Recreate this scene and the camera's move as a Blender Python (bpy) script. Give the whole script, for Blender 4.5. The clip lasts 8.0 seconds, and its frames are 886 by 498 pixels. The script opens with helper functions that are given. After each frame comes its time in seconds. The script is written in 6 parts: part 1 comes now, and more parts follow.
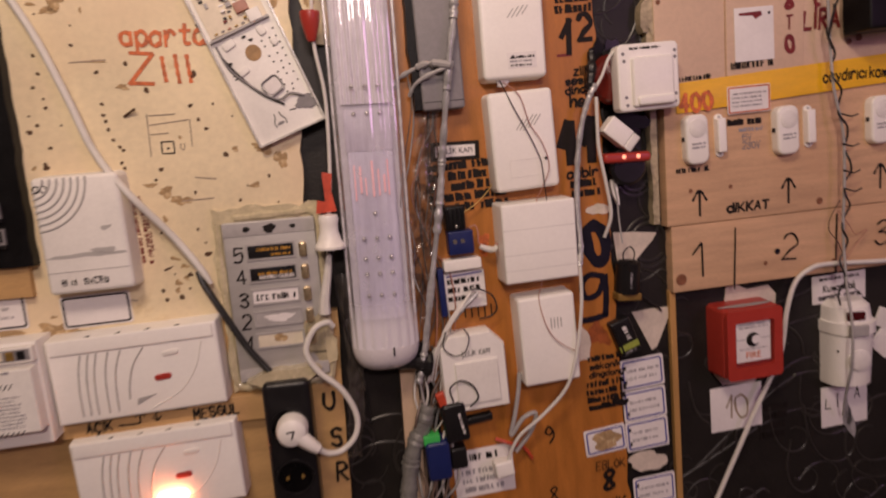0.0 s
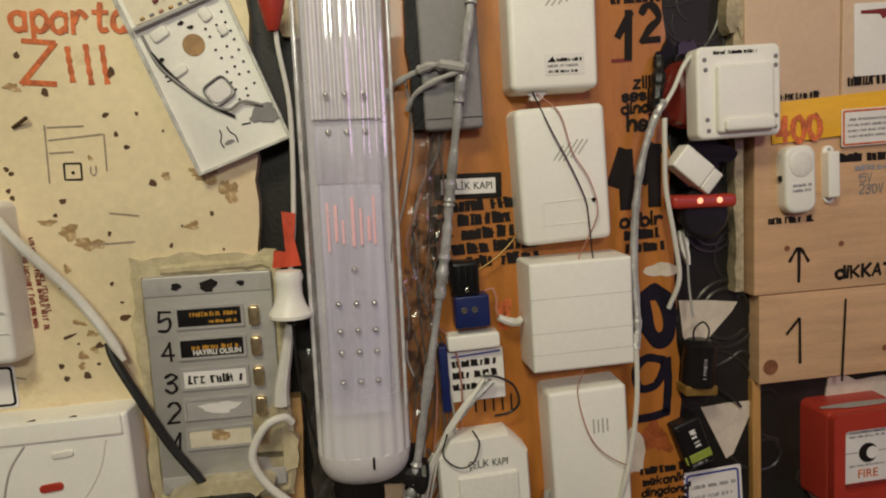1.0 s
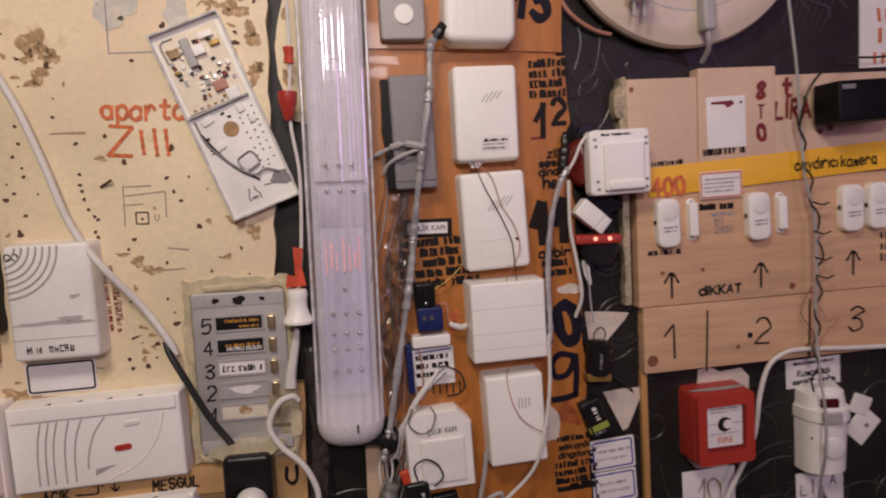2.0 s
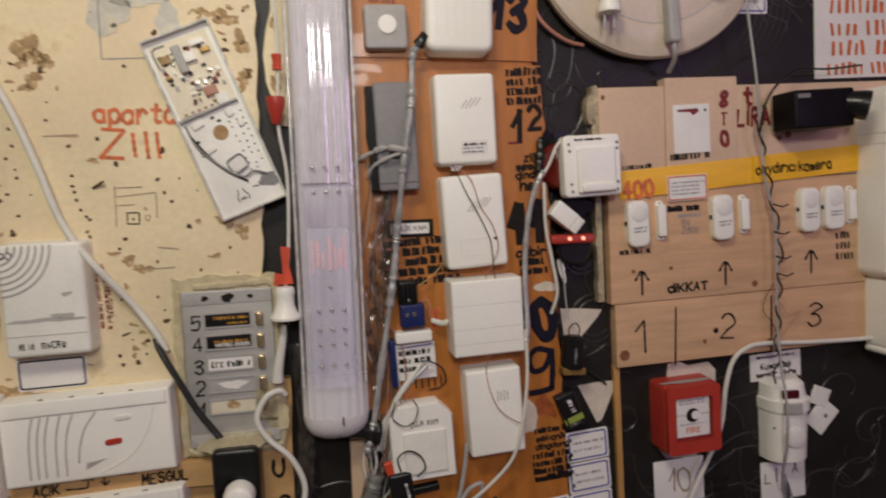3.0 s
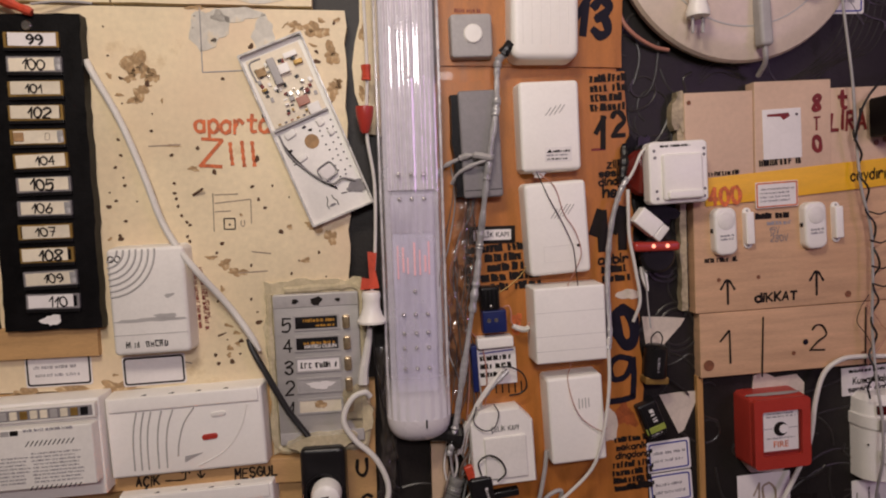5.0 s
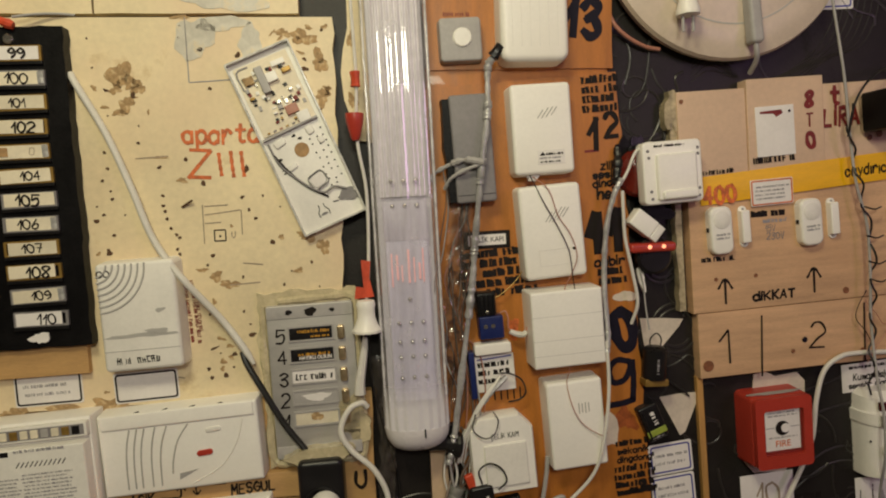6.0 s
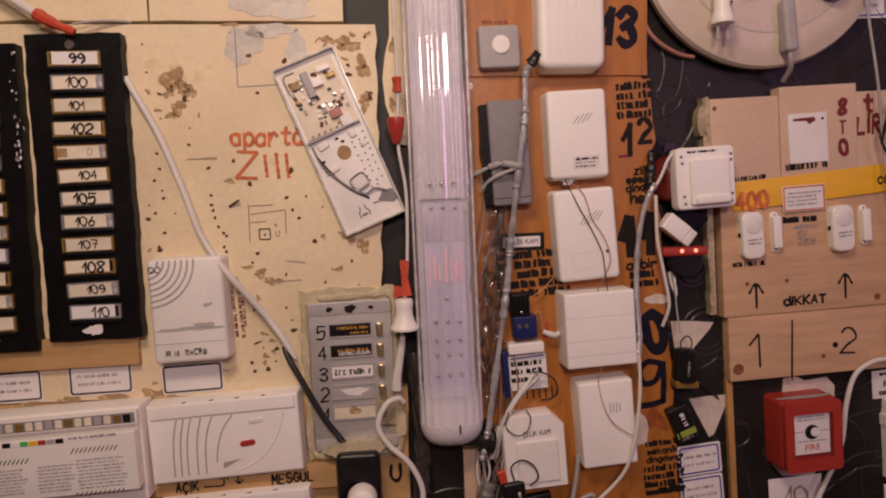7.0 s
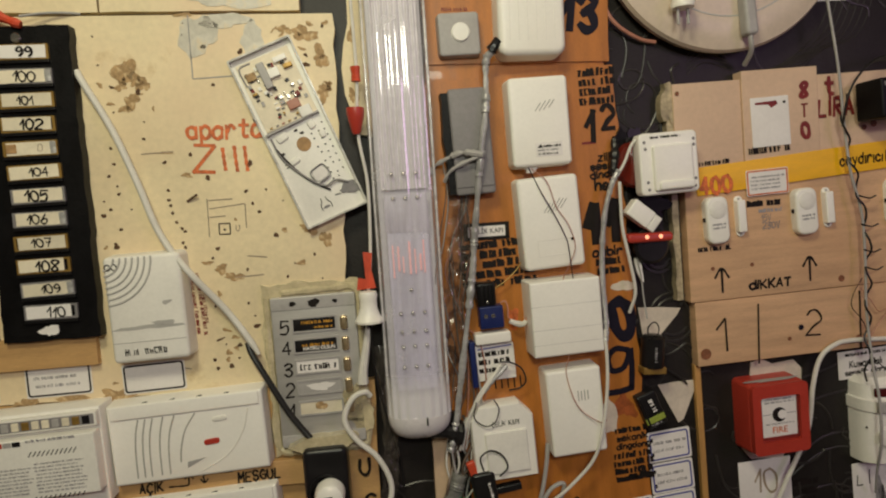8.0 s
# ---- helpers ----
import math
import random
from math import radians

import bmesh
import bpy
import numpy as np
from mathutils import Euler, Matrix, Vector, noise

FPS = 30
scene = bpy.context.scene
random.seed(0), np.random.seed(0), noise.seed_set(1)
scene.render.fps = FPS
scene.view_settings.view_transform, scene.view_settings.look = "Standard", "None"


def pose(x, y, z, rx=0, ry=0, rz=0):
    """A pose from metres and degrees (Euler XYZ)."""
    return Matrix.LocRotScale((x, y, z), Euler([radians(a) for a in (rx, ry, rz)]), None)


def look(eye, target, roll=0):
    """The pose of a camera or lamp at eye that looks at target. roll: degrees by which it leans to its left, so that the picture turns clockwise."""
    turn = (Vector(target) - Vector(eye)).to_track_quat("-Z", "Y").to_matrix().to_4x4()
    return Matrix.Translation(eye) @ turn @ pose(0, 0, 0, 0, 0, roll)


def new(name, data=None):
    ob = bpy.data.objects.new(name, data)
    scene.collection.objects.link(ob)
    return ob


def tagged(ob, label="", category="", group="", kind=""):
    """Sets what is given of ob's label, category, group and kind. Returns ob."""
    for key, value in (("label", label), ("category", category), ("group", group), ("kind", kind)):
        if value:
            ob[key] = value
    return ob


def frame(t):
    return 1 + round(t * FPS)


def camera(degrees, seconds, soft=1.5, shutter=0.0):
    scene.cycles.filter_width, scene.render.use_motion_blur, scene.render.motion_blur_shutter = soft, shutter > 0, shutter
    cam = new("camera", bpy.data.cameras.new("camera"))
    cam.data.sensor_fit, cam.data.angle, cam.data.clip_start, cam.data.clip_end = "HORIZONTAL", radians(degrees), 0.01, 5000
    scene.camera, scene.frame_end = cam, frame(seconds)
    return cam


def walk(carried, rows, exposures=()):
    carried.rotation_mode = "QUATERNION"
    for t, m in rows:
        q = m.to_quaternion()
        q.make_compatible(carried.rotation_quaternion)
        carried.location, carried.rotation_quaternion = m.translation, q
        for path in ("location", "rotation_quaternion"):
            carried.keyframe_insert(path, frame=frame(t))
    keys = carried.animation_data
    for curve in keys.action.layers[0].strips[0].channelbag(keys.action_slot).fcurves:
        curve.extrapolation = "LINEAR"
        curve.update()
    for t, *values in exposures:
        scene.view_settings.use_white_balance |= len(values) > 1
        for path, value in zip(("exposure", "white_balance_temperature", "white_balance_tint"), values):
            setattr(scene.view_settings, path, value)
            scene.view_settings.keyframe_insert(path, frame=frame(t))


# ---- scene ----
cam = camera(70.0, 8.0, 2.0, 0.5)
PATH = [
    (0.0, (-0.1252, -0.8116, 1.5314), (0.1774, 1.1412, 1.2237), -2.69),
    (0.5, (-0.0962, -0.6815, 1.5485), (0.2068, 1.2766, 1.2771), -1.59),
    (1.0, (-0.076, -0.5925, 1.5438), (0.1669, 1.3779, 1.3019), -1.06),
    (1.5, (-0.076, -0.6894, 1.5824), (0.2254, 1.2733, 1.3433), -0.72),
    (1.7, (-0.0852, -0.7712, 1.5817), (0.1906, 1.1997, 1.3829), -0.59),
    (2.8, (-0.0743, -0.8467, 1.571), (0.3422, 1.1014, 1.393), -1.45),
    (3.0, (-0.0941, -0.8525, 1.5696), (0.2769, 1.1064, 1.4114), -0.72),
    (3.5, (-0.108, -0.8596, 1.579), (0.2036, 1.1127, 1.4653), -1.42),
    (4.0, (-0.103, -0.7964, 1.5741), (0.2105, 1.1743, 1.4392), -0.63),
    (4.2, (-0.1289, -0.8029, 1.5803), (0.1106, 1.1764, 1.4211), 0.71),
    (5.5, (-0.1339, -0.8715, 1.5753), (0.0768, 1.1123, 1.4332), -1.23),
    (6.0, (-0.1326, -0.8446, 1.579), (0.0892, 1.1383, 1.4406), -2.01),
    (6.5, (-0.1575, -0.8555, 1.5747), (0.0124, 1.1315, 1.4221), -0.48),
    (7.0, (-0.1602, -0.8662, 1.5791), (0.0062, 1.1228, 1.4506), -1.35),
    (7.5, (-0.1425, -0.8649, 1.5801), (0.0444, 1.1221, 1.4506), -2.33),
    (8.0, (-0.131, -0.8605, 1.5721), (0.0807, 1.1228, 1.4256), -2.5),
]
EXPO = [
    (0, -0.3, 7053, 25.9),
    (0.5, -0.3, 6549, 2.8),
    (1, -0.3, 6633, -8.0),
    (1.2, -0.3, 7704, 20.3),
    (1.5, -0.36, 7990, 20.5),
    (1.7, -0.3, 6703, 21.6),
    (2.8, -0.3, 5848, -0.4),
    (3, -0.3, 6069, 2.6),
    (3.5, -0.36, 6998, 22.1),
    (4, -0.3, 6579, 3.6),
    (4.2, -0.3, 6575, -1.6),
    (5.3, -0.3, 5982, 17.4),
    (5.5, -0.3, 5894, 16.5),
    (5.8, -0.3, 6867, -7.2),
    (6, -0.3, 7049, -8.3),
    (6.3, -0.3, 5927, 2.4),
    (6.5, -0.3, 5962, 5.9),
    (6.7, -0.4, 6731, 27.0),
    (7, -0.5, 7137, 30.3),
    (7.2, -0.45, 7277, 26.4),
    (7.5, -0.3, 6581, 6.2),
    (8, -0.3, 6665, -9.8),
]
walk(cam, [(t, look(eye, target, roll)) for t, eye, target, roll in PATH], EXPO)

# ---- light ----
world = bpy.data.worlds.new("world")
scene.world = world
world.use_nodes = True
world.node_tree.nodes["Background"].inputs[0].default_value = (0.9, 0.85, 0.95, 1)
world.node_tree.nodes["Background"].inputs[1].default_value = 0.02


def lamp(name, kind, m, power, colour, size=0.3, size_y=None):
    data = bpy.data.lights.new(name, kind)
    data.energy, data.color = power, colour
    if kind == "AREA":
        data.size = size
        if size_y:
            data.shape, data.size_y = "RECTANGLE", size_y
    else:
        data.shadow_soft_size = size
    ob = new(name, data)
    ob.matrix_world = m
    return ob


lamp("ceiling_light", "AREA", look((-0.45, -1.05, 2.50), (0.05, 0.0, 1.40)), 11.4, (1.0, 0.86, 0.67), 0.34, 0.22)
lamp("lamp_behind", "AREA", look((-0.1, -1.75, 2.13), (-0.05, 0.0, 1.70)), 11.6, (1.0, 0.91, 0.84), 0.40, 0.20)
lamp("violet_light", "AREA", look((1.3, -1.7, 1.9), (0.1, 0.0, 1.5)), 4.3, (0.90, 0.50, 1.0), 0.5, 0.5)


# ---- materials ----
def nodes_of(name):
    m = bpy.data.materials.new(name)
    m.use_nodes = True
    nt = m.node_tree
    return m, nt, nt.nodes["Principled BSDF"]


def surface(name, colour, rough=0.5, vary=0.12, scale=14.0, fine=160.0, bump=0.15, metal=0.0, dirt=None, dirt_at=0.62, dirt_scale=9.0,
            stretch=(1, 1, 1), coat=0.0, per_piece=0.0, spec=0.5, tint=None):
    """A paint, plastic or wood: two noises tint it, a third leaves stains with edges, and a fine one gives relief."""
    m, nt, b = nodes_of(name)
    n, l = nt.nodes, nt.links
    co = n.new("ShaderNodeTexCoord")
    mp = n.new("ShaderNodeMapping")
    mp.inputs["Scale"].default_value = stretch
    l.new(co.outputs["Object"], mp.inputs[0])

    def noise_tex(s, detail=5.0, rough_=0.6, vec=None):
        t = n.new("ShaderNodeTexNoise")
        t.inputs["Scale"].default_value, t.inputs["Detail"].default_value, t.inputs["Roughness"].default_value = s, detail, rough_
        l.new((vec or mp).outputs[0] if vec is None else vec.outputs["Object"], t.inputs["Vector"])
        return t
    big, small = noise_tex(scale), noise_tex(fine, 3.0)
    add = n.new("ShaderNodeMath")
    add.operation = "ADD"
    half = n.new("ShaderNodeMath")
    half.operation, half.inputs[1].default_value = "MULTIPLY", 0.5
    l.new(small.outputs["Fac"], half.inputs[0])
    l.new(big.outputs["Fac"], add.inputs[0])
    l.new(half.outputs[0], add.inputs[1])
    ramp = n.new("ShaderNodeMapRange")
    ramp.inputs["From Min"].default_value, ramp.inputs["From Max"].default_value = 0.45, 1.05
    ramp.inputs["To Min"].default_value, ramp.inputs["To Max"].default_value = 1 - 1.6 * vary, 1 + vary
    l.new(add.outputs[0], ramp.inputs["Value"])
    mul = n.new("ShaderNodeVectorMath")
    mul.operation = "SCALE"
    mul.inputs[0].default_value = colour
    scale_in = ramp.outputs[0]
    if per_piece:
        info = n.new("ShaderNodeObjectInfo")
        pr = n.new("ShaderNodeMapRange")
        pr.inputs["To Min"].default_value, pr.inputs["To Max"].default_value = 1 - per_piece, 1 + per_piece
        l.new(info.outputs["Random"], pr.inputs["Value"])
        mm = n.new("ShaderNodeMath")
        mm.operation = "MULTIPLY"
        l.new(scale_in, mm.inputs[0])
        l.new(pr.outputs[0], mm.inputs[1])
        scale_in = mm.outputs[0]
    l.new(scale_in, mul.inputs["Scale"])
    out = mul.outputs[0]
    if dirt:
        dn = noise_tex(dirt_scale, 8.0, 0.65, co)
        edge = n.new("ShaderNodeMapRange")
        edge.inputs["From Min"].default_value, edge.inputs["From Max"].default_value = dirt_at, dirt_at + 0.09
        l.new(dn.outputs["Fac"], edge.inputs["Value"])
        mix = n.new("ShaderNodeMix")
        mix.data_type = "RGBA"
        l.new(edge.outputs[0], mix.inputs[0])
        l.new(out, mix.inputs[6])
        mix.inputs[7].default_value = (*dirt, 1)
        out = mix.outputs[2]
    if tint:
        tn = noise_tex(4.5, 4.0, 0.55, co)
        soft = n.new("ShaderNodeMapRange")
        soft.inputs["From Min"].default_value, soft.inputs["From Max"].default_value = 0.44, 0.66
        soft.inputs["To Max"].default_value = 0.5
        l.new(tn.outputs["Fac"], soft.inputs["Value"])
        mix = n.new("ShaderNodeMix")
        mix.data_type = "RGBA"
        l.new(soft.outputs[0], mix.inputs[0])
        l.new(out, mix.inputs[6])
        mix.inputs[7].default_value = (*tint, 1)
        out = mix.outputs[2]
    l.new(out, b.inputs["Base Color"])
    rr = n.new("ShaderNodeMapRange")
    rr.inputs["To Min"].default_value, rr.inputs["To Max"].default_value = max(0.02, rough - 0.12), min(1, rough + 0.12)
    l.new(big.outputs["Fac"], rr.inputs["Value"])
    l.new(rr.outputs[0], b.inputs["Roughness"])
    b.inputs["Metallic"].default_value = metal
    b.inputs["Coat Weight"].default_value = coat
    b.inputs["Specular IOR Level"].default_value = spec
    if bump:
        bp = n.new("ShaderNodeBump")
        bp.inputs["Strength"].default_value, bp.inputs["Distance"].default_value = bump, 0.002
        l.new(add.outputs[0], bp.inputs["Height"])
        l.new(bp.outputs[0], b.inputs["Normal"])
    return m


def glow(name, colour, strength):
    m, nt, b = nodes_of(name)
    b.inputs["Base Color"].default_value = (*colour, 1)
    b.inputs["Emission Color"].default_value = (*colour, 1)
    b.inputs["Emission Strength"].default_value = strength
    return m


def clear(name, colour, milk, rough, frost=None, relief=0.0, relief_scale=70.0, ior=1.85):
    """Clear plastic or glue: light goes straight through, with some milk and a gloss that grows at the edges.
    frost = (y0, y1): ground white at local y0, clearing up to y1."""
    m, nt, b = nodes_of(name)
    n, l = nt.nodes, nt.links
    tr = n.new("ShaderNodeBsdfTransparent")
    tr.inputs[0].default_value = (0.95, 0.95, 0.97, 1)
    b.inputs["Base Color"].default_value = (*colour, 1)
    b.inputs["Roughness"].default_value = 0.35
    gl = n.new("ShaderNodeBsdfGlossy")
    gl.inputs["Roughness"].default_value = rough
    mix, mix2 = n.new("ShaderNodeMixShader"), n.new("ShaderNodeMixShader")
    co = n.new("ShaderNodeTexCoord")
    cloud = n.new("ShaderNodeTexNoise")
    cloud.inputs["Scale"].default_value, cloud.inputs["Detail"].default_value = relief_scale, 4.0
    l.new(co.outputs["Object"], cloud.inputs["Vector"])
    vary = n.new("ShaderNodeMapRange")
    vary.inputs["From Min"].default_value, vary.inputs["From Max"].default_value = 0.3, 0.7
    vary.inputs["To Min"].default_value, vary.inputs["To Max"].default_value = milk * 0.6, min(1.0, milk * 1.4)
    l.new(cloud.outputs["Fac"], vary.inputs["Value"])
    amount = vary.outputs[0]
    if frost:
        sep = n.new("ShaderNodeSeparateXYZ")
        l.new(co.outputs["Object"], sep.inputs[0])
        fade = n.new("ShaderNodeMapRange")
        fade.interpolation_type = "SMOOTHSTEP"
        fade.inputs["From Min"].default_value, fade.inputs["From Max"].default_value = frost
        fade.inputs["To Min"].default_value, fade.inputs["To Max"].default_value = 1.0, 0.0
        l.new(sep.outputs["Y"], fade.inputs["Value"])
        top = n.new("ShaderNodeMath")
        top.operation = "MAXIMUM"
        l.new(fade.outputs[0], top.inputs[0])
        l.new(amount, top.inputs[1])
        amount = top.outputs[0]
    l.new(amount, mix.inputs[0])
    l.new(tr.outputs[0], mix.inputs[1])
    l.new(b.outputs[0], mix.inputs[2])
    fr = n.new("ShaderNodeFresnel")
    fr.inputs[0].default_value = ior
    if relief:
        bp = n.new("ShaderNodeBump")
        bp.inputs["Strength"].default_value, bp.inputs["Distance"].default_value = relief, 0.002
        l.new(cloud.outputs["Fac"], bp.inputs["Height"])
        l.new(bp.outputs[0], gl.inputs["Normal"])
        l.new(bp.outputs[0], b.inputs["Normal"])
    l.new(fr.outputs[0], mix2.inputs[0])
    l.new(mix.outputs[0], mix2.inputs[1])
    l.new(gl.outputs[0], mix2.inputs[2])
    l.new(mix2.outputs[0], n["Material Output"].inputs[0])
    return m


PLY = surface("cream_painted_plywood", (0.80, 0.67, 0.44), 0.50, 0.12, 5, 120, 0.12, dirt=(0.60, 0.45, 0.24), dirt_at=0.61, dirt_scale=10, tint=(0.74, 0.54, 0.36))
PLY_EDGE = surface("worn_plywood", (0.40, 0.24, 0.11), 0.7, 0.25, 22, 140, 0.4)
TAN = surface("tan_plywood", (0.52, 0.31, 0.13), 0.6, 0.18, 8, 150, 0.15, stretch=(1, 6, 1), dirt=(0.33, 0.16, 0.06), dirt_at=0.66)
ORANGE = surface("orange_varnished_plywood", (0.46, 0.165, 0.030), 0.42, 0.22, 9, 170, 0.12, stretch=(7, 1, 1), dirt=(0.20, 0.065, 0.02), dirt_at=0.66, coat=0.15, tint=(0.40, 0.145, 0.03))
PINK = surface("pinkish_painted_ply", (0.67, 0.475, 0.335), 0.55, 0.10, 6, 140, 0.12, dirt=(0.48, 0.30, 0.19), dirt_at=0.70)
PINE = surface("pale_pine", (0.61, 0.38, 0.222), 0.6, 0.20, 7, 150, 0.15, stretch=(1, 9, 1), per_piece=0.06, dirt=(0.42, 0.22, 0.10), dirt_at=0.69, tint=(0.60, 0.35, 0.19))
KNOT = surface("pine_knot", (0.24, 0.09, 0.04), 0.6, 0.3, 60, 300, 0.2)
STRIP = surface("yellow_pine_strip", (0.50, 0.27, 0.09), 0.55, 0.18, 9, 150, 0.15, stretch=(8, 1, 1))
PAPER_WALL = surface("charcoal_embossed_wallpaper", (0.019, 0.016, 0.0145), 0.44, 0.30, 10, 260, 0.35, spec=0.3)
EMBOSS = surface("charcoal_emboss", (0.030, 0.026, 0.024), 0.36, 0.25, 20, 260, 0.2)
ROOM = surface("room_plaster", (0.55, 0.50, 0.45), 0.8, 0.12, 3, 60, 0.2)
FLOOR = surface("floor_tile", (0.30, 0.26, 0.22), 0.5, 0.15, 3, 60, 0.1)
WHITE = surface("white_plastic", (0.90, 0.87, 0.82), 0.38, 0.05, 10, 200, 0.04, dirt=(0.52, 0.46, 0.40), dirt_at=0.70, dirt_scale=22, per_piece=0.04, tint=(0.79, 0.74, 0.65))
WHITE_B = surface("old_white_plastic", (0.81, 0.78, 0.73), 0.42, 0.07, 12, 200, 0.06, dirt=(0.40, 0.33, 0.28), dirt_at=0.70)
# flat grey painted for the shade in slots and seams; also colours scuffs
GREY_SLOT = surface("slot_shade_and_scuff_grey", (0.45, 0.43, 0.41), 0.6, 0.1, 20, 200, 0.05)
GREY = surface("grey_plastic", (0.40, 0.38, 0.37), 0.5, 0.12, 20, 200, 0.08)
GREY_P = surface("dull_grey_plastic", (0.22, 0.205, 0.21), 0.5, 0.14, 20, 200, 0.08)
PANEL = surface("brushed_aluminium_grey", (0.46, 0.44, 0.42), 0.42, 0.10, 8, 220, 0.06, metal=0.35, stretch=(1, 6, 1), dirt=(0.33, 0.30, 0.26), dirt_at=0.68)
CORRUGATED = surface("corrugated_reflector", (0.74, 0.70, 0.73), 0.45, 0.16, 16, 90, 0.30, metal=0.4, stretch=(1.6, 0.5, 1))
# weak glow that imitates pink lights mirrored in the tube's ribs
PINK_GLINT = glow("pink_reflection_glow", (0.85, 0.42, 0.43), 0.20)
BAND_MILK = surface("milky_grey_band", (0.50, 0.46, 0.55), 0.40, 0.25, 34, 160, 0.05, stretch=(2.2, 0.12, 1))
BRASS_KEY = surface("worn_brass", (0.66, 0.52, 0.33), 0.3, 0.2, 40, 200, 0.1, metal=0.85)
STEEL = surface("steel", (0.55, 0.52, 0.48), 0.28, 0.15, 30, 300, 0.05, metal=0.95)
BLACK = surface("black_paint", (0.006, 0.0055, 0.006), 0.42, 0.35, 30, 240, 0.25, spec=0.16, dirt=(0.03, 0.027, 0.024), dirt_at=0.72, dirt_scale=25)
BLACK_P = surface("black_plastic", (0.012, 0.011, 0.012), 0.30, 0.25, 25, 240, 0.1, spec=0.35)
INK = surface("black_marker", (0.014, 0.010, 0.009), 0.6, 0.25, 60, 300, 0.0, spec=0.2)
INK_BLUE = surface("dark_blue_marker", (0.010, 0.008, 0.018), 0.6, 0.25, 60, 300, 0.0, spec=0.2)
BLUE_PEN = surface("blue_print", (0.05, 0.06, 0.32), 0.6, 0.2, 60, 300, 0.0)
GREYINK = surface("grey_print", (0.33, 0.31, 0.33), 0.6, 0.2, 60, 300, 0.0)
PENCIL = surface("pencil_line", (0.36, 0.28, 0.21), 0.7, 0.25, 60, 300, 0.0)
RED_INK = surface("orange_red_marker", (0.68, 0.16, 0.045), 0.55, 0.42, 70, 300, 0.0)
DARK_RED = surface("dark_red_marker", (0.20, 0.018, 0.014), 0.55, 0.22, 40, 300, 0.0)
RED = surface("red_plastic", (0.43, 0.042, 0.028), 0.36, 0.10, 14, 200, 0.05, dirt=(0.30, 0.03, 0.02), dirt_at=0.70)
RED_TAPE = surface("red_tape", (0.58, 0.07, 0.03), 0.4, 0.22, 40, 200, 0.3)
RED_GLASS = surface("red_lens", (0.13, 0.014, 0.009), 0.15, 0.1, 20, 200, 0.02, coat=0.5)
PAPER = surface("white_paper", (0.80, 0.76, 0.74), 0.75, 0.06, 14, 160, 0.10, dirt=(0.60, 0.52, 0.48), dirt_at=0.70, per_piece=0.04)
CARD = surface("cream_card", (0.76, 0.68, 0.53), 0.7, 0.10, 30, 200, 0.08, per_piece=0.10)
YELLOW = surface("yellow_tape", (0.88, 0.47, 0.015), 0.42, 0.10, 10, 120, 0.10, stretch=(1, 6, 1))
TAPE = surface("grey_duct_tape", (0.47, 0.46, 0.46), 0.34, 0.28, 45, 160, 0.7, metal=0.3)
DULL_TAPE = surface("dull_grey_tape", (0.24, 0.235, 0.22), 0.36, 0.30, 45, 160, 0.7, metal=0.15)
EDGE = surface("dull_glue_edge", (0.44, 0.36, 0.23), 0.5, 0.35, 40, 160, 0.6)
PLASTER = surface("torn_white_paper", (0.66, 0.57, 0.48), 0.8, 0.12, 30, 200, 0.3)
WCABLE = surface("white_cable", (0.70, 0.67, 0.62), 0.42, 0.08, 30, 200, 0.05, dirt=(0.45, 0.38, 0.32), dirt_at=0.70, dirt_scale=30)
GCABLE = surface("grey_cable", (0.40, 0.38, 0.37), 0.45, 0.14, 30, 200, 0.1)
BCABLE = surface("black_cable", (0.014, 0.013, 0.013), 0.4, 0.2, 30, 200, 0.1)
OLD = surface("old_brown_wire", (0.16, 0.11, 0.085), 0.5, 0.25, 40, 200, 0.1)
COPPER = surface("pinkish_wire", (0.45, 0.20, 0.14), 0.5, 0.15, 30, 200, 0.05)
STAIN = surface("brown_stain", (0.45, 0.295, 0.145), 0.75, 0.35, 60, 220, 0.5, dirt=(0.62, 0.48, 0.29), dirt_at=0.54, dirt_scale=140)
HOLE = surface("dark_hole", (0.10, 0.05, 0.024), 0.8, 0.3, 60, 220, 0.2)
BLUE = surface("blue_plastic", (0.010, 0.019, 0.105), 0.35, 0.15, 30, 200, 0.05)
LIME = surface("yellow_green_band", (0.30, 0.36, 0.06), 0.45, 0.15, 30, 200, 0.05)
GREEN = surface("green_plastic", (0.03, 0.50, 0.10), 0.4, 0.1, 30, 200, 0.05)
RUST = surface("rust_brown_marker", (0.34, 0.085, 0.02), 0.55, 0.35, 60, 300, 0.0)
BRASS = surface("brass_label", (0.36, 0.22, 0.06), 0.4, 0.2, 40, 200, 0.1, metal=0.5)
GOLD = surface("amber_print", (0.55, 0.27, 0.03), 0.5, 0.2, 40, 200, 0.0)
DISH = surface("yellowed_cream_plastic", (0.63, 0.52, 0.42), 0.35, 0.10, 6, 140, 0.05, dirt=(0.48, 0.36, 0.26), dirt_at=0.66, dirt_scale=11)
TUBE_BACK = surface("tube_reflector", (0.55, 0.52, 0.57), 0.3, 0.10, 8, 160, 0.05)
LENS = surface("lavender_reflector", (0.53, 0.50, 0.62), 0.35, 0.18, 34, 160, 0.05, stretch=(2.2, 0.12, 1))
MILK = surface("milky_cap", (0.70, 0.66, 0.68), 0.28, 0.05, 10, 160, 0.02)
COVER = clear("clear_ribbed_plastic", (0.80, 0.77, 0.82), 0.24, 0.07, (0.046, 0.128), 0.07, 45.0, 2.05)
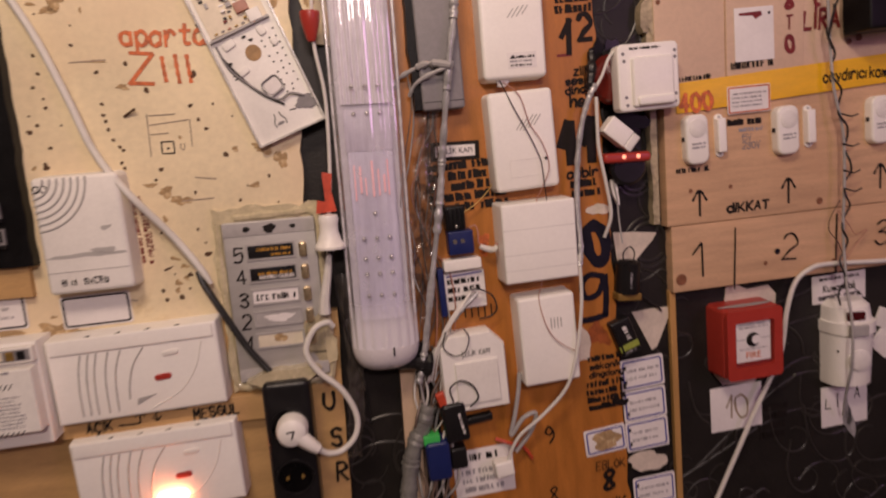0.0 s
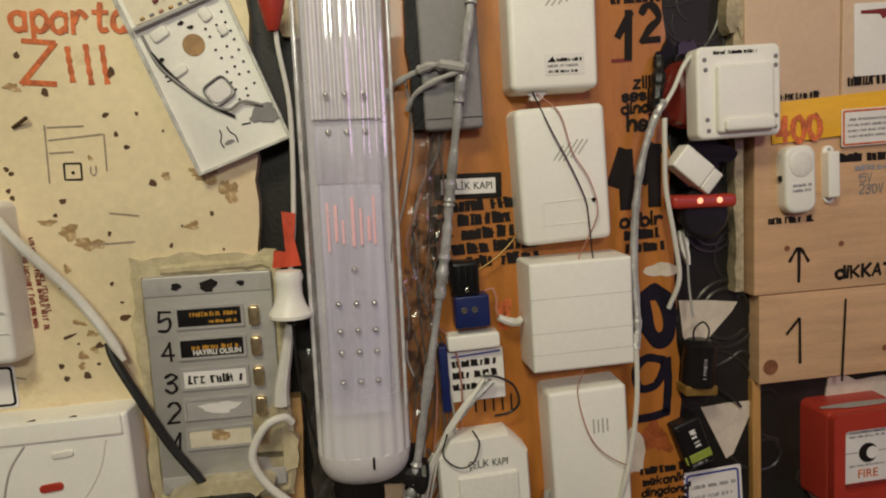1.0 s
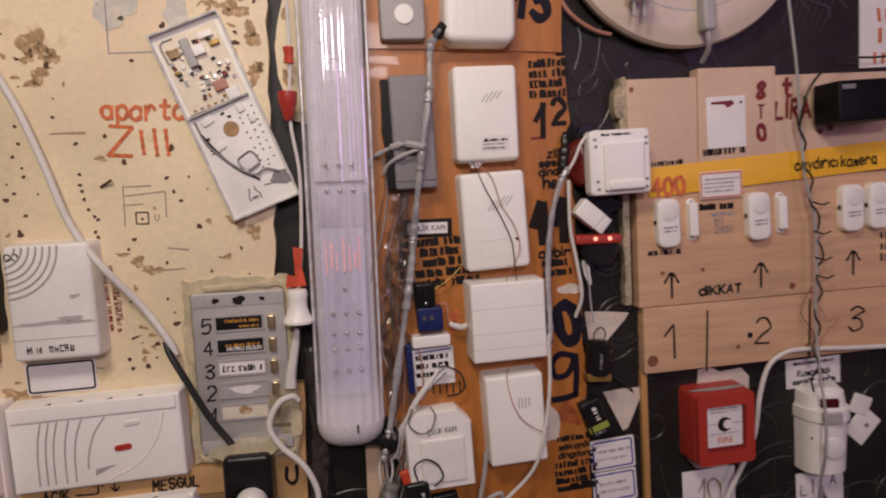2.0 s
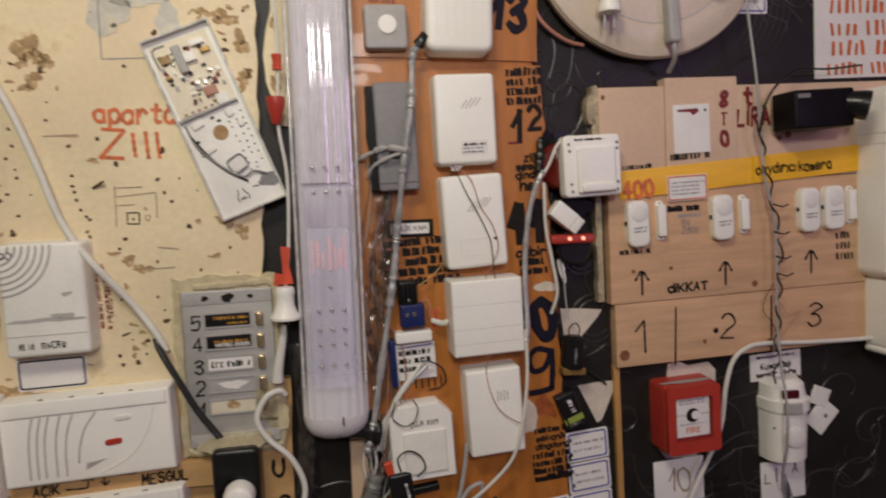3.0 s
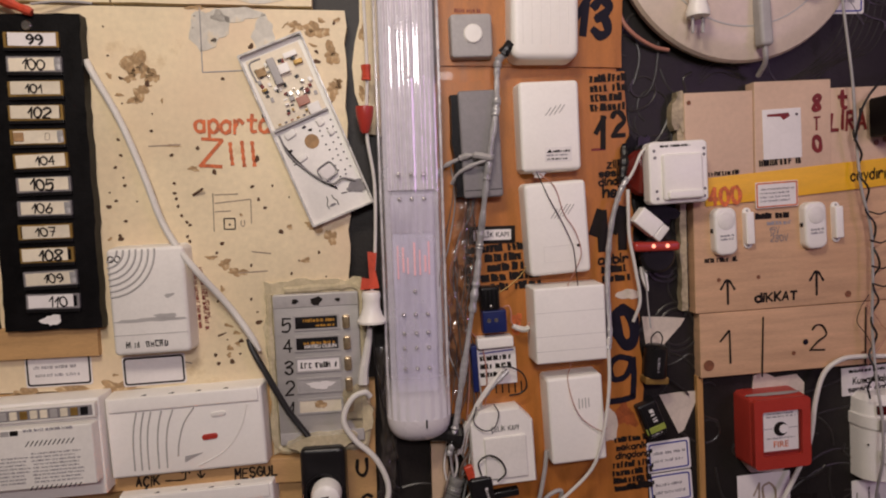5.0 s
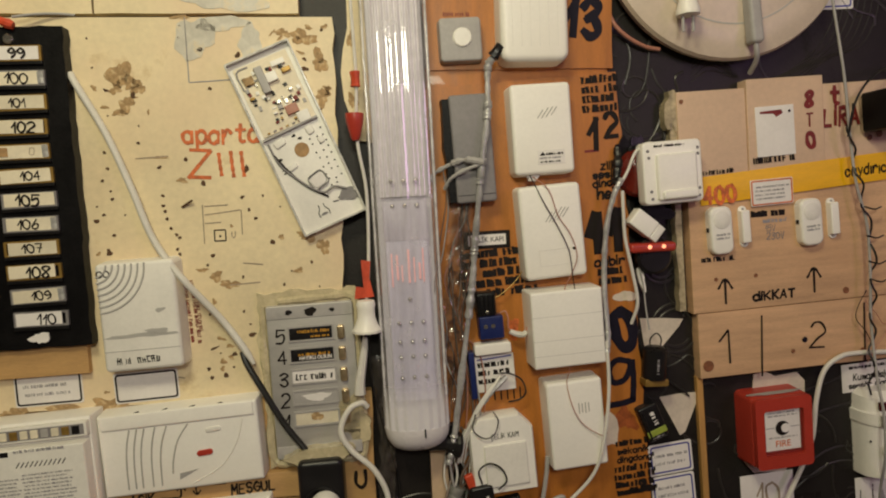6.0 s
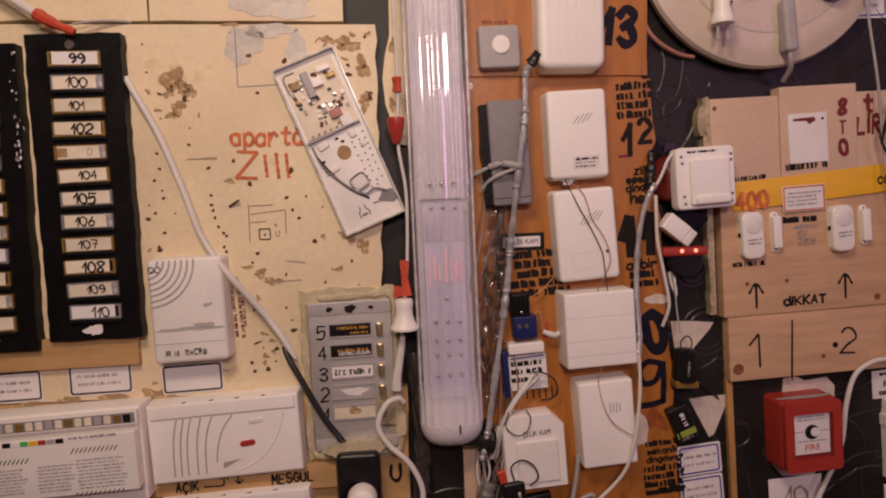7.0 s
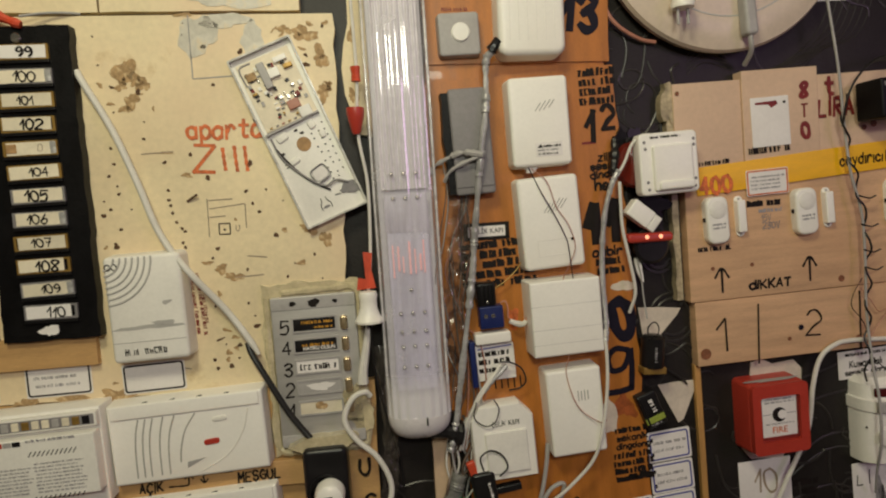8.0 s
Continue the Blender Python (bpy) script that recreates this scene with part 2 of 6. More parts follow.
GLUE = surface("yellowed_glue", (0.57, 0.49, 0.32), 0.26, 0.22, 30, 110, 0.7, coat=0.5, dirt=(0.36, 0.31, 0.20), dirt_at=0.62, dirt_scale=30)
TRAY_CLEAR = clear("clear_rim_plastic", (0.88, 0.85, 0.80), 0.62, 0.15)
FILM = clear("crinkled_clear_film", (0.34, 0.29, 0.25), 0.11, 0.12, None, 0.5, 90.0, 1.6)
SMEAR = surface("dried_grey_glue_smear", (0.60, 0.565, 0.49), 0.32, 0.16, 24, 120, 0.3, coat=0.2, dirt=(0.66, 0.56, 0.40), dirt_at=0.55, dirt_scale=30)
DARK_WINDOW = surface("dark_red_window", (0.075, 0.008, 0.010), 0.2, 0.1, 20, 200, 0.02, coat=0.3)
RED_SPOT = glow("red_spot_lamp", (1.0, 0.36, 0.22), 1.7)
HOT_LED = glow("lit_orange_lamp", (1.0, 0.30, 0.13), 40.0)
VIOLET_LED = glow("violet_led", (0.22, 0.16, 1.0), 5.0)


# ---- builders ----
WALL = 0.018      # the wallpaper lies this far behind the boards' faces


def W(x, z, w=0.0, rot=0.0):
    """A pose on the wall: local x runs right, local y up, local z out of the wall."""
    return pose(x, -w, z, 90, 0, 0) @ pose(0, 0, 0, 0, 0, rot)


def done(name, bm, material, smooth=False):
    bmesh.ops.recalc_face_normals(bm, faces=bm.faces[:])
    me = bpy.data.meshes.new(name)
    bm.to_mesh(me)
    bm.free()
    if material:
        me.materials.append(material)
    if smooth:
        for p in me.polygons:
            p.use_smooth = True
        me.set_sharp_from_angle(angle=radians(35))
    return new(name, me)


def thing(name, label, category, m, group="", kind=""):
    ob = new(name)
    ob.empty_display_size = 0.02
    ob.matrix_world = m
    return tagged(ob, label, category, group, kind)


def part(name, bm, material, parent, label="", m=None, smooth=True):
    ob = done(name, bm, material, smooth)
    ob.parent = parent
    if m is not None:
        ob.matrix_local = m
    if label:
        tagged(ob, label)
    return ob


def at(x=0.0, y=0.0, z=0.0, rot=0.0):
    return pose(x, y, z, 0, 0, rot)


def outline(w, h, r, n=5):
    r = max(min(r, w / 2 - 1e-5, h / 2 - 1e-5), 1e-5)
    pts = []
    for cx, cy, a0 in ((w / 2 - r, h / 2 - r, 0), (-w / 2 + r, h / 2 - r, 90), (-w / 2 + r, -h / 2 + r, 180), (w / 2 - r, -h / 2 + r, 270)):
        for i in range(n + 1):
            a = radians(a0 + 90 * i / n)
            pts.append((cx + r * math.cos(a), cy + r * math.sin(a)))
    return pts


def loft(rings, cap=True):
    bm = bmesh.new()
    vs = [[bm.verts.new(p) for p in ring] for ring in rings]
    k = len(vs[0])
    for a, b in zip(vs, vs[1:]):
        for i in range(k):
            bm.faces.new((a[i], a[(i + 1) % k], b[(i + 1) % k], b[i]))
    if cap:
        bm.faces.new(vs[0][::-1])
        bm.faces.new(vs[-1])
    return bm


def slab(w, h, d, r=0.004, bev=0.002, z0=0.0, draft=0.0):
    """A rounded plate or housing from z0 out to z0 + d, with a rounded front edge; draft narrows it towards the front."""
    bev = min(bev, d * 0.6)
    rings = [[(x, y, z0) for x, y in outline(w, h, r)]]
    for k in range(5):
        a = radians(90 * k / 4)
        ins = bev * (1 - math.cos(a)) + draft
        rings.append([(x, y, z0 + d - bev + bev * math.sin(a)) for x, y in outline(w - 2 * ins, h - 2 * ins, max(r - ins, 0.0004))])
    return loft(rings)


def hollow(w, h, wi, hi, d, r=0.003, z0=0.0):
    """A rectangular frame with an opening."""
    rings = []
    for ww, hh, z in ((wi, hi, z0), (w, h, z0), (w, h, z0 + d), (wi, hi, z0 + d), (wi, hi, z0)):
        rings.append([(x, y, z) for x, y in outline(ww, hh, r if ww == w else r * 0.6, 3)])
    return loft(rings, cap=False)


def poly(points, d, z0=0.0):
    return loft([[(x, y, z0) for x, y in points], [(x, y, z0 + d) for x, y in points]])


def blob(w, h, d=0.0006, n=22, rough=0.25, seed=0, z0=0.0):
    """An irregular flat patch."""
    rnd = random.Random(seed)
    ph = [rnd.uniform(0, 6.3) for _ in range(5)]
    pts = []
    for i in range(n):
        a = 2 * math.pi * i / n
        k = 1 + rough * (0.5 * math.sin(2 * a + ph[0]) + 0.45 * math.sin(3 * a + ph[1]) + 0.3 * math.sin(5 * a + ph[2]) + 0.25 * math.sin(8 * a + ph[3])) + rnd.uniform(-0.5, 0.5) * rough * 0.5
        pts.append((w / 2 * k * math.cos(a), h / 2 * k * math.sin(a)))
    return poly(pts, d, z0)


def lathe(profile, seg=24):
    """Turned about local z from (radius, z) pairs."""
    rings = [[(max(r, 1e-5) * math.cos(2 * math.pi * i / seg), max(r, 1e-5) * math.sin(2 * math.pi * i / seg), z) for i in range(seg)] for r, z in profile]
    return loft(rings)


def disc(r, d, bev=0.0008, seg=20, z0=0.0):
    return lathe([(r, z0), (r, z0 + d - bev), (r - bev, z0 + d)], seg)


def spline(points, per=6):
    pts = [Vector(p) for p in points]
    if len(pts) < 3:
        return pts
    out = []
    ext = [2 * pts[0] - pts[1]] + pts + [2 * pts[-1] - pts[-2]]
    for i in range(1, len(ext) - 2):
        a, b, c, d = ext[i - 1:i + 3]
        for k in range(per):
            t = k / per
            out.append(0.5 * (2 * b + (c - a) * t + (2 * a - 5 * b + 4 * c - d) * t * t + (3 * b - a - 3 * c + d) * t ** 3))
    return out + [pts[-1]]


def sweep(points, r, seg=8, per=6, wobble=0.0, seed=0):
    """A cable along a smooth line; r is a radius or a function of the way along from 0 to 1."""
    line = spline(points, per)
    rnd = random.Random(seed)
    rings = []
    side = None
    for i, p in enumerate(line):
        d = (line[min(i + 1, len(line) - 1)] - line[max(i - 1, 0)]).normalized()
        if side is None:
            side = d.orthogonal().normalized()
        side = (side - d * side.dot(d)).normalized()
        other = d.cross(side)
        rr = (r(i / (len(line) - 1)) if callable(r) else r) * (1 + rnd.uniform(-wobble, wobble))
        rings.append([tuple(p + rr * (math.cos(2 * math.pi * k / seg) * side + math.sin(2 * math.pi * k / seg) * other)) for k in range(seg)])
    return loft(rings)


def join(*bms):
    """One bmesh out of several."""
    me = bpy.data.meshes.new("tmp")
    base = bmesh.new()
    for b in bms:
        b.to_mesh(me)
        base.from_mesh(me)
        b.free()
    bpy.data.meshes.remove(me)
    return base


def moved(bm, m):
    bmesh.ops.transform(bm, matrix=m, verts=bm.verts[:])
    return bm


def wall_points(*pts):
    """(x, z, out) on the wall to world places."""
    return [(x, -w, z) for x, z, w in pts]


def cable(name, label, material, r, *pts, seg=8, category="cable", per=6, wobble=0.0, group=""):
    line = wall_points(*pts)
    o = Vector(line[0])
    ob = done(name, sweep([Vector(p) - o for p in line], r, seg, per, wobble, len(pts)), material, True)
    ob.location = o
    return tagged(ob, label, category, group)


def written(text, size, bold=0.02, warp=0.0, seed=0, narrow=1.0):
    """Lettering as a thin raised mesh, centred."""
    cu = bpy.data.curves.new("lettering", "FONT")
    cu.body, cu.size, cu.align_x, cu.align_y = text, size, "CENTER", "CENTER"
    cu.offset, cu.extrude, cu.resolution_u = bold * size, 0.00015, 3
    tmp = bpy.data.objects.new("lettering", cu)
    me = bpy.data.meshes.new_from_object(tmp)
    bm = bmesh.new()
    bm.from_mesh(me)
    bpy.data.objects.remove(tmp)
    bpy.data.curves.remove(cu)
    bpy.data.meshes.remove(me)
    for v in bm.verts:
        v.co.x *= narrow
        if warp:
            k = noise.noise_vector(Vector((v.co.x, v.co.y, seed * 3.7)) * (1.3 / size))
            v.co.x += warp * size * k.x
            v.co.y += warp * size * k.y
    return bm


# pen strokes of each letter on a small grid: x 0 to 4, baseline 2, capitals to 8
PEN = {"0": "28 07 04 22 43 46 28", "1": "05 28|28 22", "2": "07 18 38 46 24 02|02 42", "3": "07 28 47 36 15|15 35 43 22 03",
       "4": "38 04|04 44|38 32", "5": "48 08|08 05|05 36 44 32 02", "6": "38 15 03 22 43 45 25 04", "7": "08 48|48 22|15 45",
       "8": "25 07 28 47 25 03 22 43 25", "9": "46 25 06 28 46 44 22", "A": "02 28|28 42|14 34", "C": "47 28 06 04 22 43",
       "B": "08 02|08 38 46 15|15 35 43 32 02", "O": "28 06 04 22 44 46 28", "E": "08 02|08 48|05 35|02 42", "G": "47 28 06 04 22 43 45|45 25", "I": "28 22", "İ": "27 22|29 28", "K": "08 02|48 04|15 42",
       "L": "08 02|02 42", "M": "02 08|08 24|24 48|48 42", "P": "02 08|08 38 46 15 05", "R": "02 08|08 38 46 15 05|15 42",
       "S": "47 28 07 15 35 43 22 03", "T": "08 48|28 22", "U": "08 04 22 44 48", "V": "08 22|22 48", "Z": "08 48|48 02|02 42",
       "Ç": "47 28 06 04 22 43|22 21 10", "Ş": "47 28 07 15 35 43 22 03|22 21 10", "a": "45 26 05 03 22 43|46 42",
       "b": "08 02|05 26 45 43 22 03", "c": "45 26 05 03 22 43", "d": "45 26 05 03 22 43|48 42", "e": "04 44 45 26 05 03 22 43",
       "g": "45 26 05 03 22 43|46 41 20 01", "h": "08 02|04 26 45 42", "i": "26 22|28 27", "ı": "26 22", "k": "08 02|46 04|24 42",
       "l": "28 22", "m": "06 02|05 15 25 22|25 35 45 42", "n": "06 02|04 26 45 42", "o": "26 05 03 22 43 45 26",
       "ö": "26 05 03 22 43 45 26|18 17|38 37", "p": "06 00|05 26 45 43 22 03", "r": "06 02|04 26 45", "s": "45 26 05 14 34 43 22 03",
       "t": "28 23 32 42|06 46", "u": "06 03 22 43|46 42", "y": "06 23|46 10", "z": "06 46|46 02|02 42"}


def penned(text, size, half, seed=0, narrow=1.0):
    """Writing by a felt pen: flat strokes, a little uneven, centred."""
    rnd = random.Random(text + str(seed))
    unit = size * 0.7 / 6
    ribbons, x = [], 0.0
    for ch in text:
        if ch == " ":
            x += 3 * unit
            continue
        lines = [[(int(p[0]), int(p[1]) - 5) for p in s.split()] for s in PEN[ch].split("|")]
        x0, x1 = min(p[0] for s in lines for p in s), max(p[0] for s in lines for p in s)
        tilt, grow, lift = rnd.uniform(-0.02, 0.14), rnd.uniform(0.92, 1.08), rnd.uniform(-0.25, 0.25)
        for s in lines:
            ribbons.append([Vector((x + (px - x0 + rnd.uniform(-0.2, 0.2) + tilt * py) * unit * narrow, (py * grow + lift + rnd.uniform(-0.15, 0.15)) * unit, 0)) for px, py in s])
        x += ((x1 - x0) * narrow + 0.75) * unit + half * 1.2
    mid = (x - 0.75 * unit - half * 1.2) / 2
    bm = bmesh.new()
    for k, pts in enumerate(ribbons):
        line = [Vector(p) for p in spline(pts, 8)]
        line[0] += (line[0] - line[1]).normalized() * half * 0.6
        line[-1] += (line[-1] - line[-2]).normalized() * half * 0.6
        rows = []
        for i, p in enumerate(line):
            d = (line[min(i + 1, len(line) - 1)] - line[max(i - 1, 0)]).normalized()
            w = half * (1 + 0.14 * math.sin(i * 0.45 + k)) * (0.8 if i in (0, len(line) - 1) else 1)
            q = Vector((-d.y, d.x, 0)) * w
            c = p - Vector((mid, 0, -0.00004 * k - 0.000004 * i))
            rows.append((bm.verts.new(c + q), bm.verts.new(c - q)))
        for a, b in zip(rows, rows[1:]):
            bm.faces.new((a[0], b[0], b[1], a[1]))
    return bm


def write(parent, text, x, y, size, material, z=0.0006, rot=0.0, bold=0.02, warp=0.05, narrow=1.0, seed=1, printed=False):
    if printed:
        return part("lettering", written(text, size, bold, warp, seed, narrow), material, parent, "", at(x, y, z, rot), smooth=False)
    return part("lettering", penned(text, size, size * max(0.026, 0.050 + bold * 0.8), seed, narrow * 0.76), material, parent, "", at(x, y, z, rot), smooth=False)


def bars(w, h, rows, seed=0, tall=0.62, thick=0.45, d=0.0003):
    """Writing too small to read: rows of little bars in word groups, as wide and high as the writing is."""
    rnd = random.Random(seed)
    bm = bmesh.new()
    step = h / rows
    lw = step * tall * 0.55
    for j in range(rows):
        y = h / 2 - (j + 0.5) * step
        x = -w / 2 + rnd.uniform(0, 0.05) * w
        end = w / 2 - rnd.uniform(0, 0.18) * w
        left = rnd.randint(3, 8)
        while x < end:
            if left == 0:
                x += lw * 0.9
                left = rnd.randint(3, 8)
                continue
            hh = step * tall * rnd.uniform(0.7, 1.0)
            ww = lw * thick * rnd.uniform(0.8, 1.5)
            y0 = y - step * tall / 2
            a = rnd.uniform(-0.15, 0.15) * hh
            lo = [bm.verts.new((x + q[0], y0 + q[1], d)) for q in ((0, 0), (ww, 0), (ww + a, hh), (a, hh))]
            bm.faces.new(lo)
            if step < 0.0145 and rnd.random() < 0.4:
                lo = [bm.verts.new((x + lw * 0.55 + q[0], y0 + q[1], d * 1.15)) for q in ((0, 0), (ww, 0), (ww + a, hh * 0.9), (a, hh * 0.9))]
                bm.faces.new(lo)
            for cross in range(rnd.choice((0, 1, 1, 2)) if step < 0.0145 else 0):
                yy = y0 + hh * rnd.choice((0.0, 0.42, 0.8))
                zz = d * (1.3 + 0.2 * cross)
                lo = [bm.verts.new((x + q[0], yy + q[1], zz)) for q in ((0, 0), (lw * 0.8, 0), (lw * 0.8, hh * 0.2), (0, hh * 0.2))]
                bm.faces.new(lo)
            x += lw * rnd.uniform(0.95, 1.15)
            left -= 1
    return bm


def scrawl(parent, x, y, w, h, rows, material, z=0.0006, rot=0.0, seed=0, tall=0.62, thick=0.45):
    return part("faded_writing", bars(w, h, rows, seed, tall, thick), material, parent, "", at(x, y, z, rot), smooth=False)


def band(r0, r1, z0, d, seg=64):
    """A flat ring with an open middle."""
    rings = [[(r * math.cos(2 * math.pi * i / seg), r * math.sin(2 * math.pi * i / seg), z) for i in range(seg)] for r, z in ((r0, z0), (r1, z0), (r1, z0 + d), (r0, z0 + d), (r0, z0))]
    return loft(rings, cap=False)


def stroke(parent, pts, r, material, z=0.0006, name="pen_line", uneven=0.25):
    """A pen line, flat on the surface."""
    line = spline([(x, y, 0) for x, y in pts], 5)
    left, right = [], []
    for i, p in enumerate(line):
        d = (line[min(i + 1, len(line) - 1)] - line[max(i - 1, 0)]).normalized()
        q = Vector((-d.y, d.x, 0)) * r * (1 + uneven * math.sin(i * 2.1))
        left.append(p + q)
        right.append(p - q)
    bm = bmesh.new()
    a = [bm.verts.new(v) for v in left]
    b = [bm.verts.new(v) for v in right]
    for i in range(len(a) - 1):
        bm.faces.new((a[i], a[i + 1], b[i + 1], b[i]))
    return part(name, bm, material, parent, "", at(0, 0, z), smooth=False)


def block(name, x0, x1, y0, y1, z0, z1, material, label, category):
    bm = bmesh.new()
    bmesh.ops.create_cube(bm, size=1)
    for v in bm.verts:
        v.co = Vector((v.co.x * (x1 - x0), v.co.y * (y1 - y0), v.co.z * (z1 - z0)))
    ob = done(name, bm, material)
    ob.location = ((x0 + x1) / 2, (y0 + y1) / 2, (z0 + z1) / 2)
    return tagged(ob, label, category, kind="structure")


def ragged(x0, x1, y0, y1, d, amp, seed, z0=0.0, step=0.012, sides="lrtb"):
    """A board with chipped, uneven edges on the sides named."""
    rnd = random.Random(seed)
    pts = []
    for side, (ax, ay), (bx, by) in (("b", (x0, y0), (x1, y0)), ("r", (x1, y0), (x1, y1)), ("t", (x1, y1), (x0, y1)), ("l", (x0, y1), (x0, y0))):
        n = max(2, int(math.hypot(bx - ax, by - ay) / step))
        for i in range(n):
            t = i / n
            k = amp * (noise.noise(Vector((ax + (bx - ax) * t, ay + (by - ay) * t, seed)) * 45) + rnd.uniform(-0.4, 0.4)) if side in sides and i else 0
            nx, ny = (by - ay), -(bx - ax)
            ln = math.hypot(nx, ny)
            pts.append((ax + (bx - ax) * t + k * nx / ln, ay + (by - ay) * t + k * ny / ln))
    return poly(pts, d, z0)


# ---- room ----
block("wall_north", -2.2, 2.2, WALL, WALL + 0.12, 0, 2.6, PAPER_WALL, "wall papered in charcoal embossed vinyl", "wall")
block("wall_south", -2.2, 2.2, -3.12, -3.0, 0, 2.6, ROOM, "plain plastered wall behind the camera", "wall")
block("wall_west", -2.32, -2.2, -3.12, WALL + 0.12, 0, 2.6, ROOM, "plain plastered side wall", "wall")
block("wall_east", 2.2, 2.32, -3.12, WALL + 0.12, 0, 2.6, ROOM, "plain plastered side wall", "wall")
block("floor", -2.32, 2.32, -3.12, WALL + 0.12, -0.1, 0, FLOOR, "plain brown floor", "floor")
block("ceiling", -2.32, 2.32, -3.12, WALL + 0.12, 2.6, 2.7, ROOM, "plain plastered ceiling", "ceiling")

# raised curls of the wallpaper
wall = bpy.data.objects["wall_north"]


def curl(x, z, size, turn, flip, r=0.0022):
    """One embossed tendril: a stem that rolls up into a spiral."""
    pts = []
    for i in range(26):
        t = i / 25
        a = turn + flip * (t * t * 1.55 * math.pi + t * 0.2)
        rad = size * (1.25 - 0.75 * t)
        pts.append((x + rad * math.cos(a) + (1 - t) ** 2 * size * 1.5 * math.sin(turn), 0, z + rad * math.sin(a) - (1 - t) ** 2 * size * 1.5 * math.cos(turn)))
    return sweep(pts, lambda t: r * (1.15 - 0.5 * t), 6, 2)


rnd = random.Random(5)
curls = []
for x0, x1, z0, z1, count in ((0.21, 0.80, 1.745, 1.95, 34), (0.22, 0.33, 1.60, 1.76, 8), (0.22, 0.31, 1.25, 1.60, 9), (0.34, 0.80, 0.95, 1.31, 34), (-0.16, -0.03, 1.0, 1.28, 8)):
    for k in range(count):
        curls.append(curl(rnd.uniform(x0, x1), rnd.uniform(z0, z1), rnd.uniform(0.018, 0.05), rnd.uniform(0, 6.3), rnd.choice((-1, 1))))
for cx, cz, rr in ((0.277, 1.484, 0.020), (0.277, 1.484, 0.027), (0.298, 1.39, 0.036), (0.298, 1.39, 0.027), (0.50, 1.20, 0.05), (0.70, 1.05, 0.07)):
    curls.append(sweep([(cx + rr * math.cos(i * 0.33), 0, cz + rr * math.sin(i * 0.33)) for i in range(18)], 0.0024, 6, 2))
for k in range(5):
    a = radians(-4 + k * 17 + 5 * math.sin(k * 2.2))
    curls.append(sweep([(0.345 + 0.04 * k * 0.6, 0, 1.02 + 0.012 * k), (0.40 + 0.13 * math.cos(a), 0, 1.12 + 0.14 * math.sin(a)), (0.52 + 0.10 * math.cos(a), 0, 1.10 + 0.22 * math.sin(a))], 0.0018, 6, 6))
curls.append(sweep([(0.264, 0, 1.800), (0.262, 0, 1.768), (0.256, 0, 1.738), (0.244, 0, 1.722), (0.230, 0, 1.722), (0.223, 0, 1.733), (0.227, 0, 1.745)], 0.0020, 6, 5))
curls.append(sweep([(0.266, 0, 1.760), (0.276, 0, 1.738), (0.292, 0, 1.722), (0.306, 0, 1.716)], 0.0016, 6, 5))
for k in range(7):
    g = 0.011 * k
    curls.append(sweep([(0.420 + g, 0, 1.735), (0.470 + g, 0, 1.752 + 0.3 * g), (0.520 + g, 0, 1.790), (0.545 + g, 0, 1.84), (0.548 + g, 0, 1.90)], 0.0011, 5, 5))
    curls.append(sweep([(0.325, 0, 1.740 + 0.6 * g), (0.350, 0, 1.756 + 0.6 * g), (0.385, 0, 1.748 + 0.5 * g)], 0.0010, 5, 5))
em = part("embossed_tendril", moved(join(*curls), Matrix.Diagonal((1, 0.75, 1, 1))), EMBOSS, wall, "raised swirling tendrils of the wallpaper", Matrix.Translation(Vector((0, WALL, 0)) - wall.location))
tagged(em, kind="stuff")

# ---- boards ----
ply = thing("plywood_board", "cream painted plywood board full of nail holes and chips", "board", W(0, 0))
part("panel", ragged(-1.15, -0.172, 1.335, 1.826, WALL, 0.004, 3, -WALL, 0.02, "r"), PLY, ply)
upper = thing("plywood_board", "cream painted plywood board above a dark seam", "board", W(0, 0))
part("panel", ragged(-0.462, -0.214, 1.8305, 2.25, WALL, 0.0015, 4, -WALL, 0.03, "rb"), PLY, upper)
part("panel", ragged(-1.15, -0.4645, 1.8305, 2.25, WALL, 0.0015, 5, -WALL, 0.03, "rb"), PLY, upper)
lower = thing("tan_board", "tan plywood board with marker lettering", "board", W(0, 0))
part("panel", ragged(-1.15, -0.142, 0.72, 1.333, WALL - 0.001, 0.002, 6, -WALL, 0.03, "rt"), TAN, lower)

part("glue_smear", blob(0.105, 0.040, 0.0006, 30, 0.25, 34), SMEAR, upper, "", at(-0.305, 1.853, 0.0001), smooth=False)
narrow_board = thing("plywood_board", "narrow cream plywood offcut beside the tube lamp", "board", W(0, 0, -WALL))
part("panel", poly([(-0.118, 2.0), (-0.152, 2.0), (-0.153, 1.815), (-0.160, 1.787), (-0.164, 1.757), (-0.161, 1.722), (-0.152, 1.694), (-0.144, 1.668), (-0.118, 1.664)], 0.009), PLY, narrow_board)
for x, y, w, h, k in ((-0.150, 1.72, 0.012, 0.02, 901), (-0.146, 1.69, 0.010, 0.012, 902), (-0.150, 1.80, 0.008, 0.02, 903)):
    part("paint_chip", blob(w, h, 0.0004, 20, 0.4, k), STAIN, narrow_board, "", at(x, y, 0.0091), smooth=False)
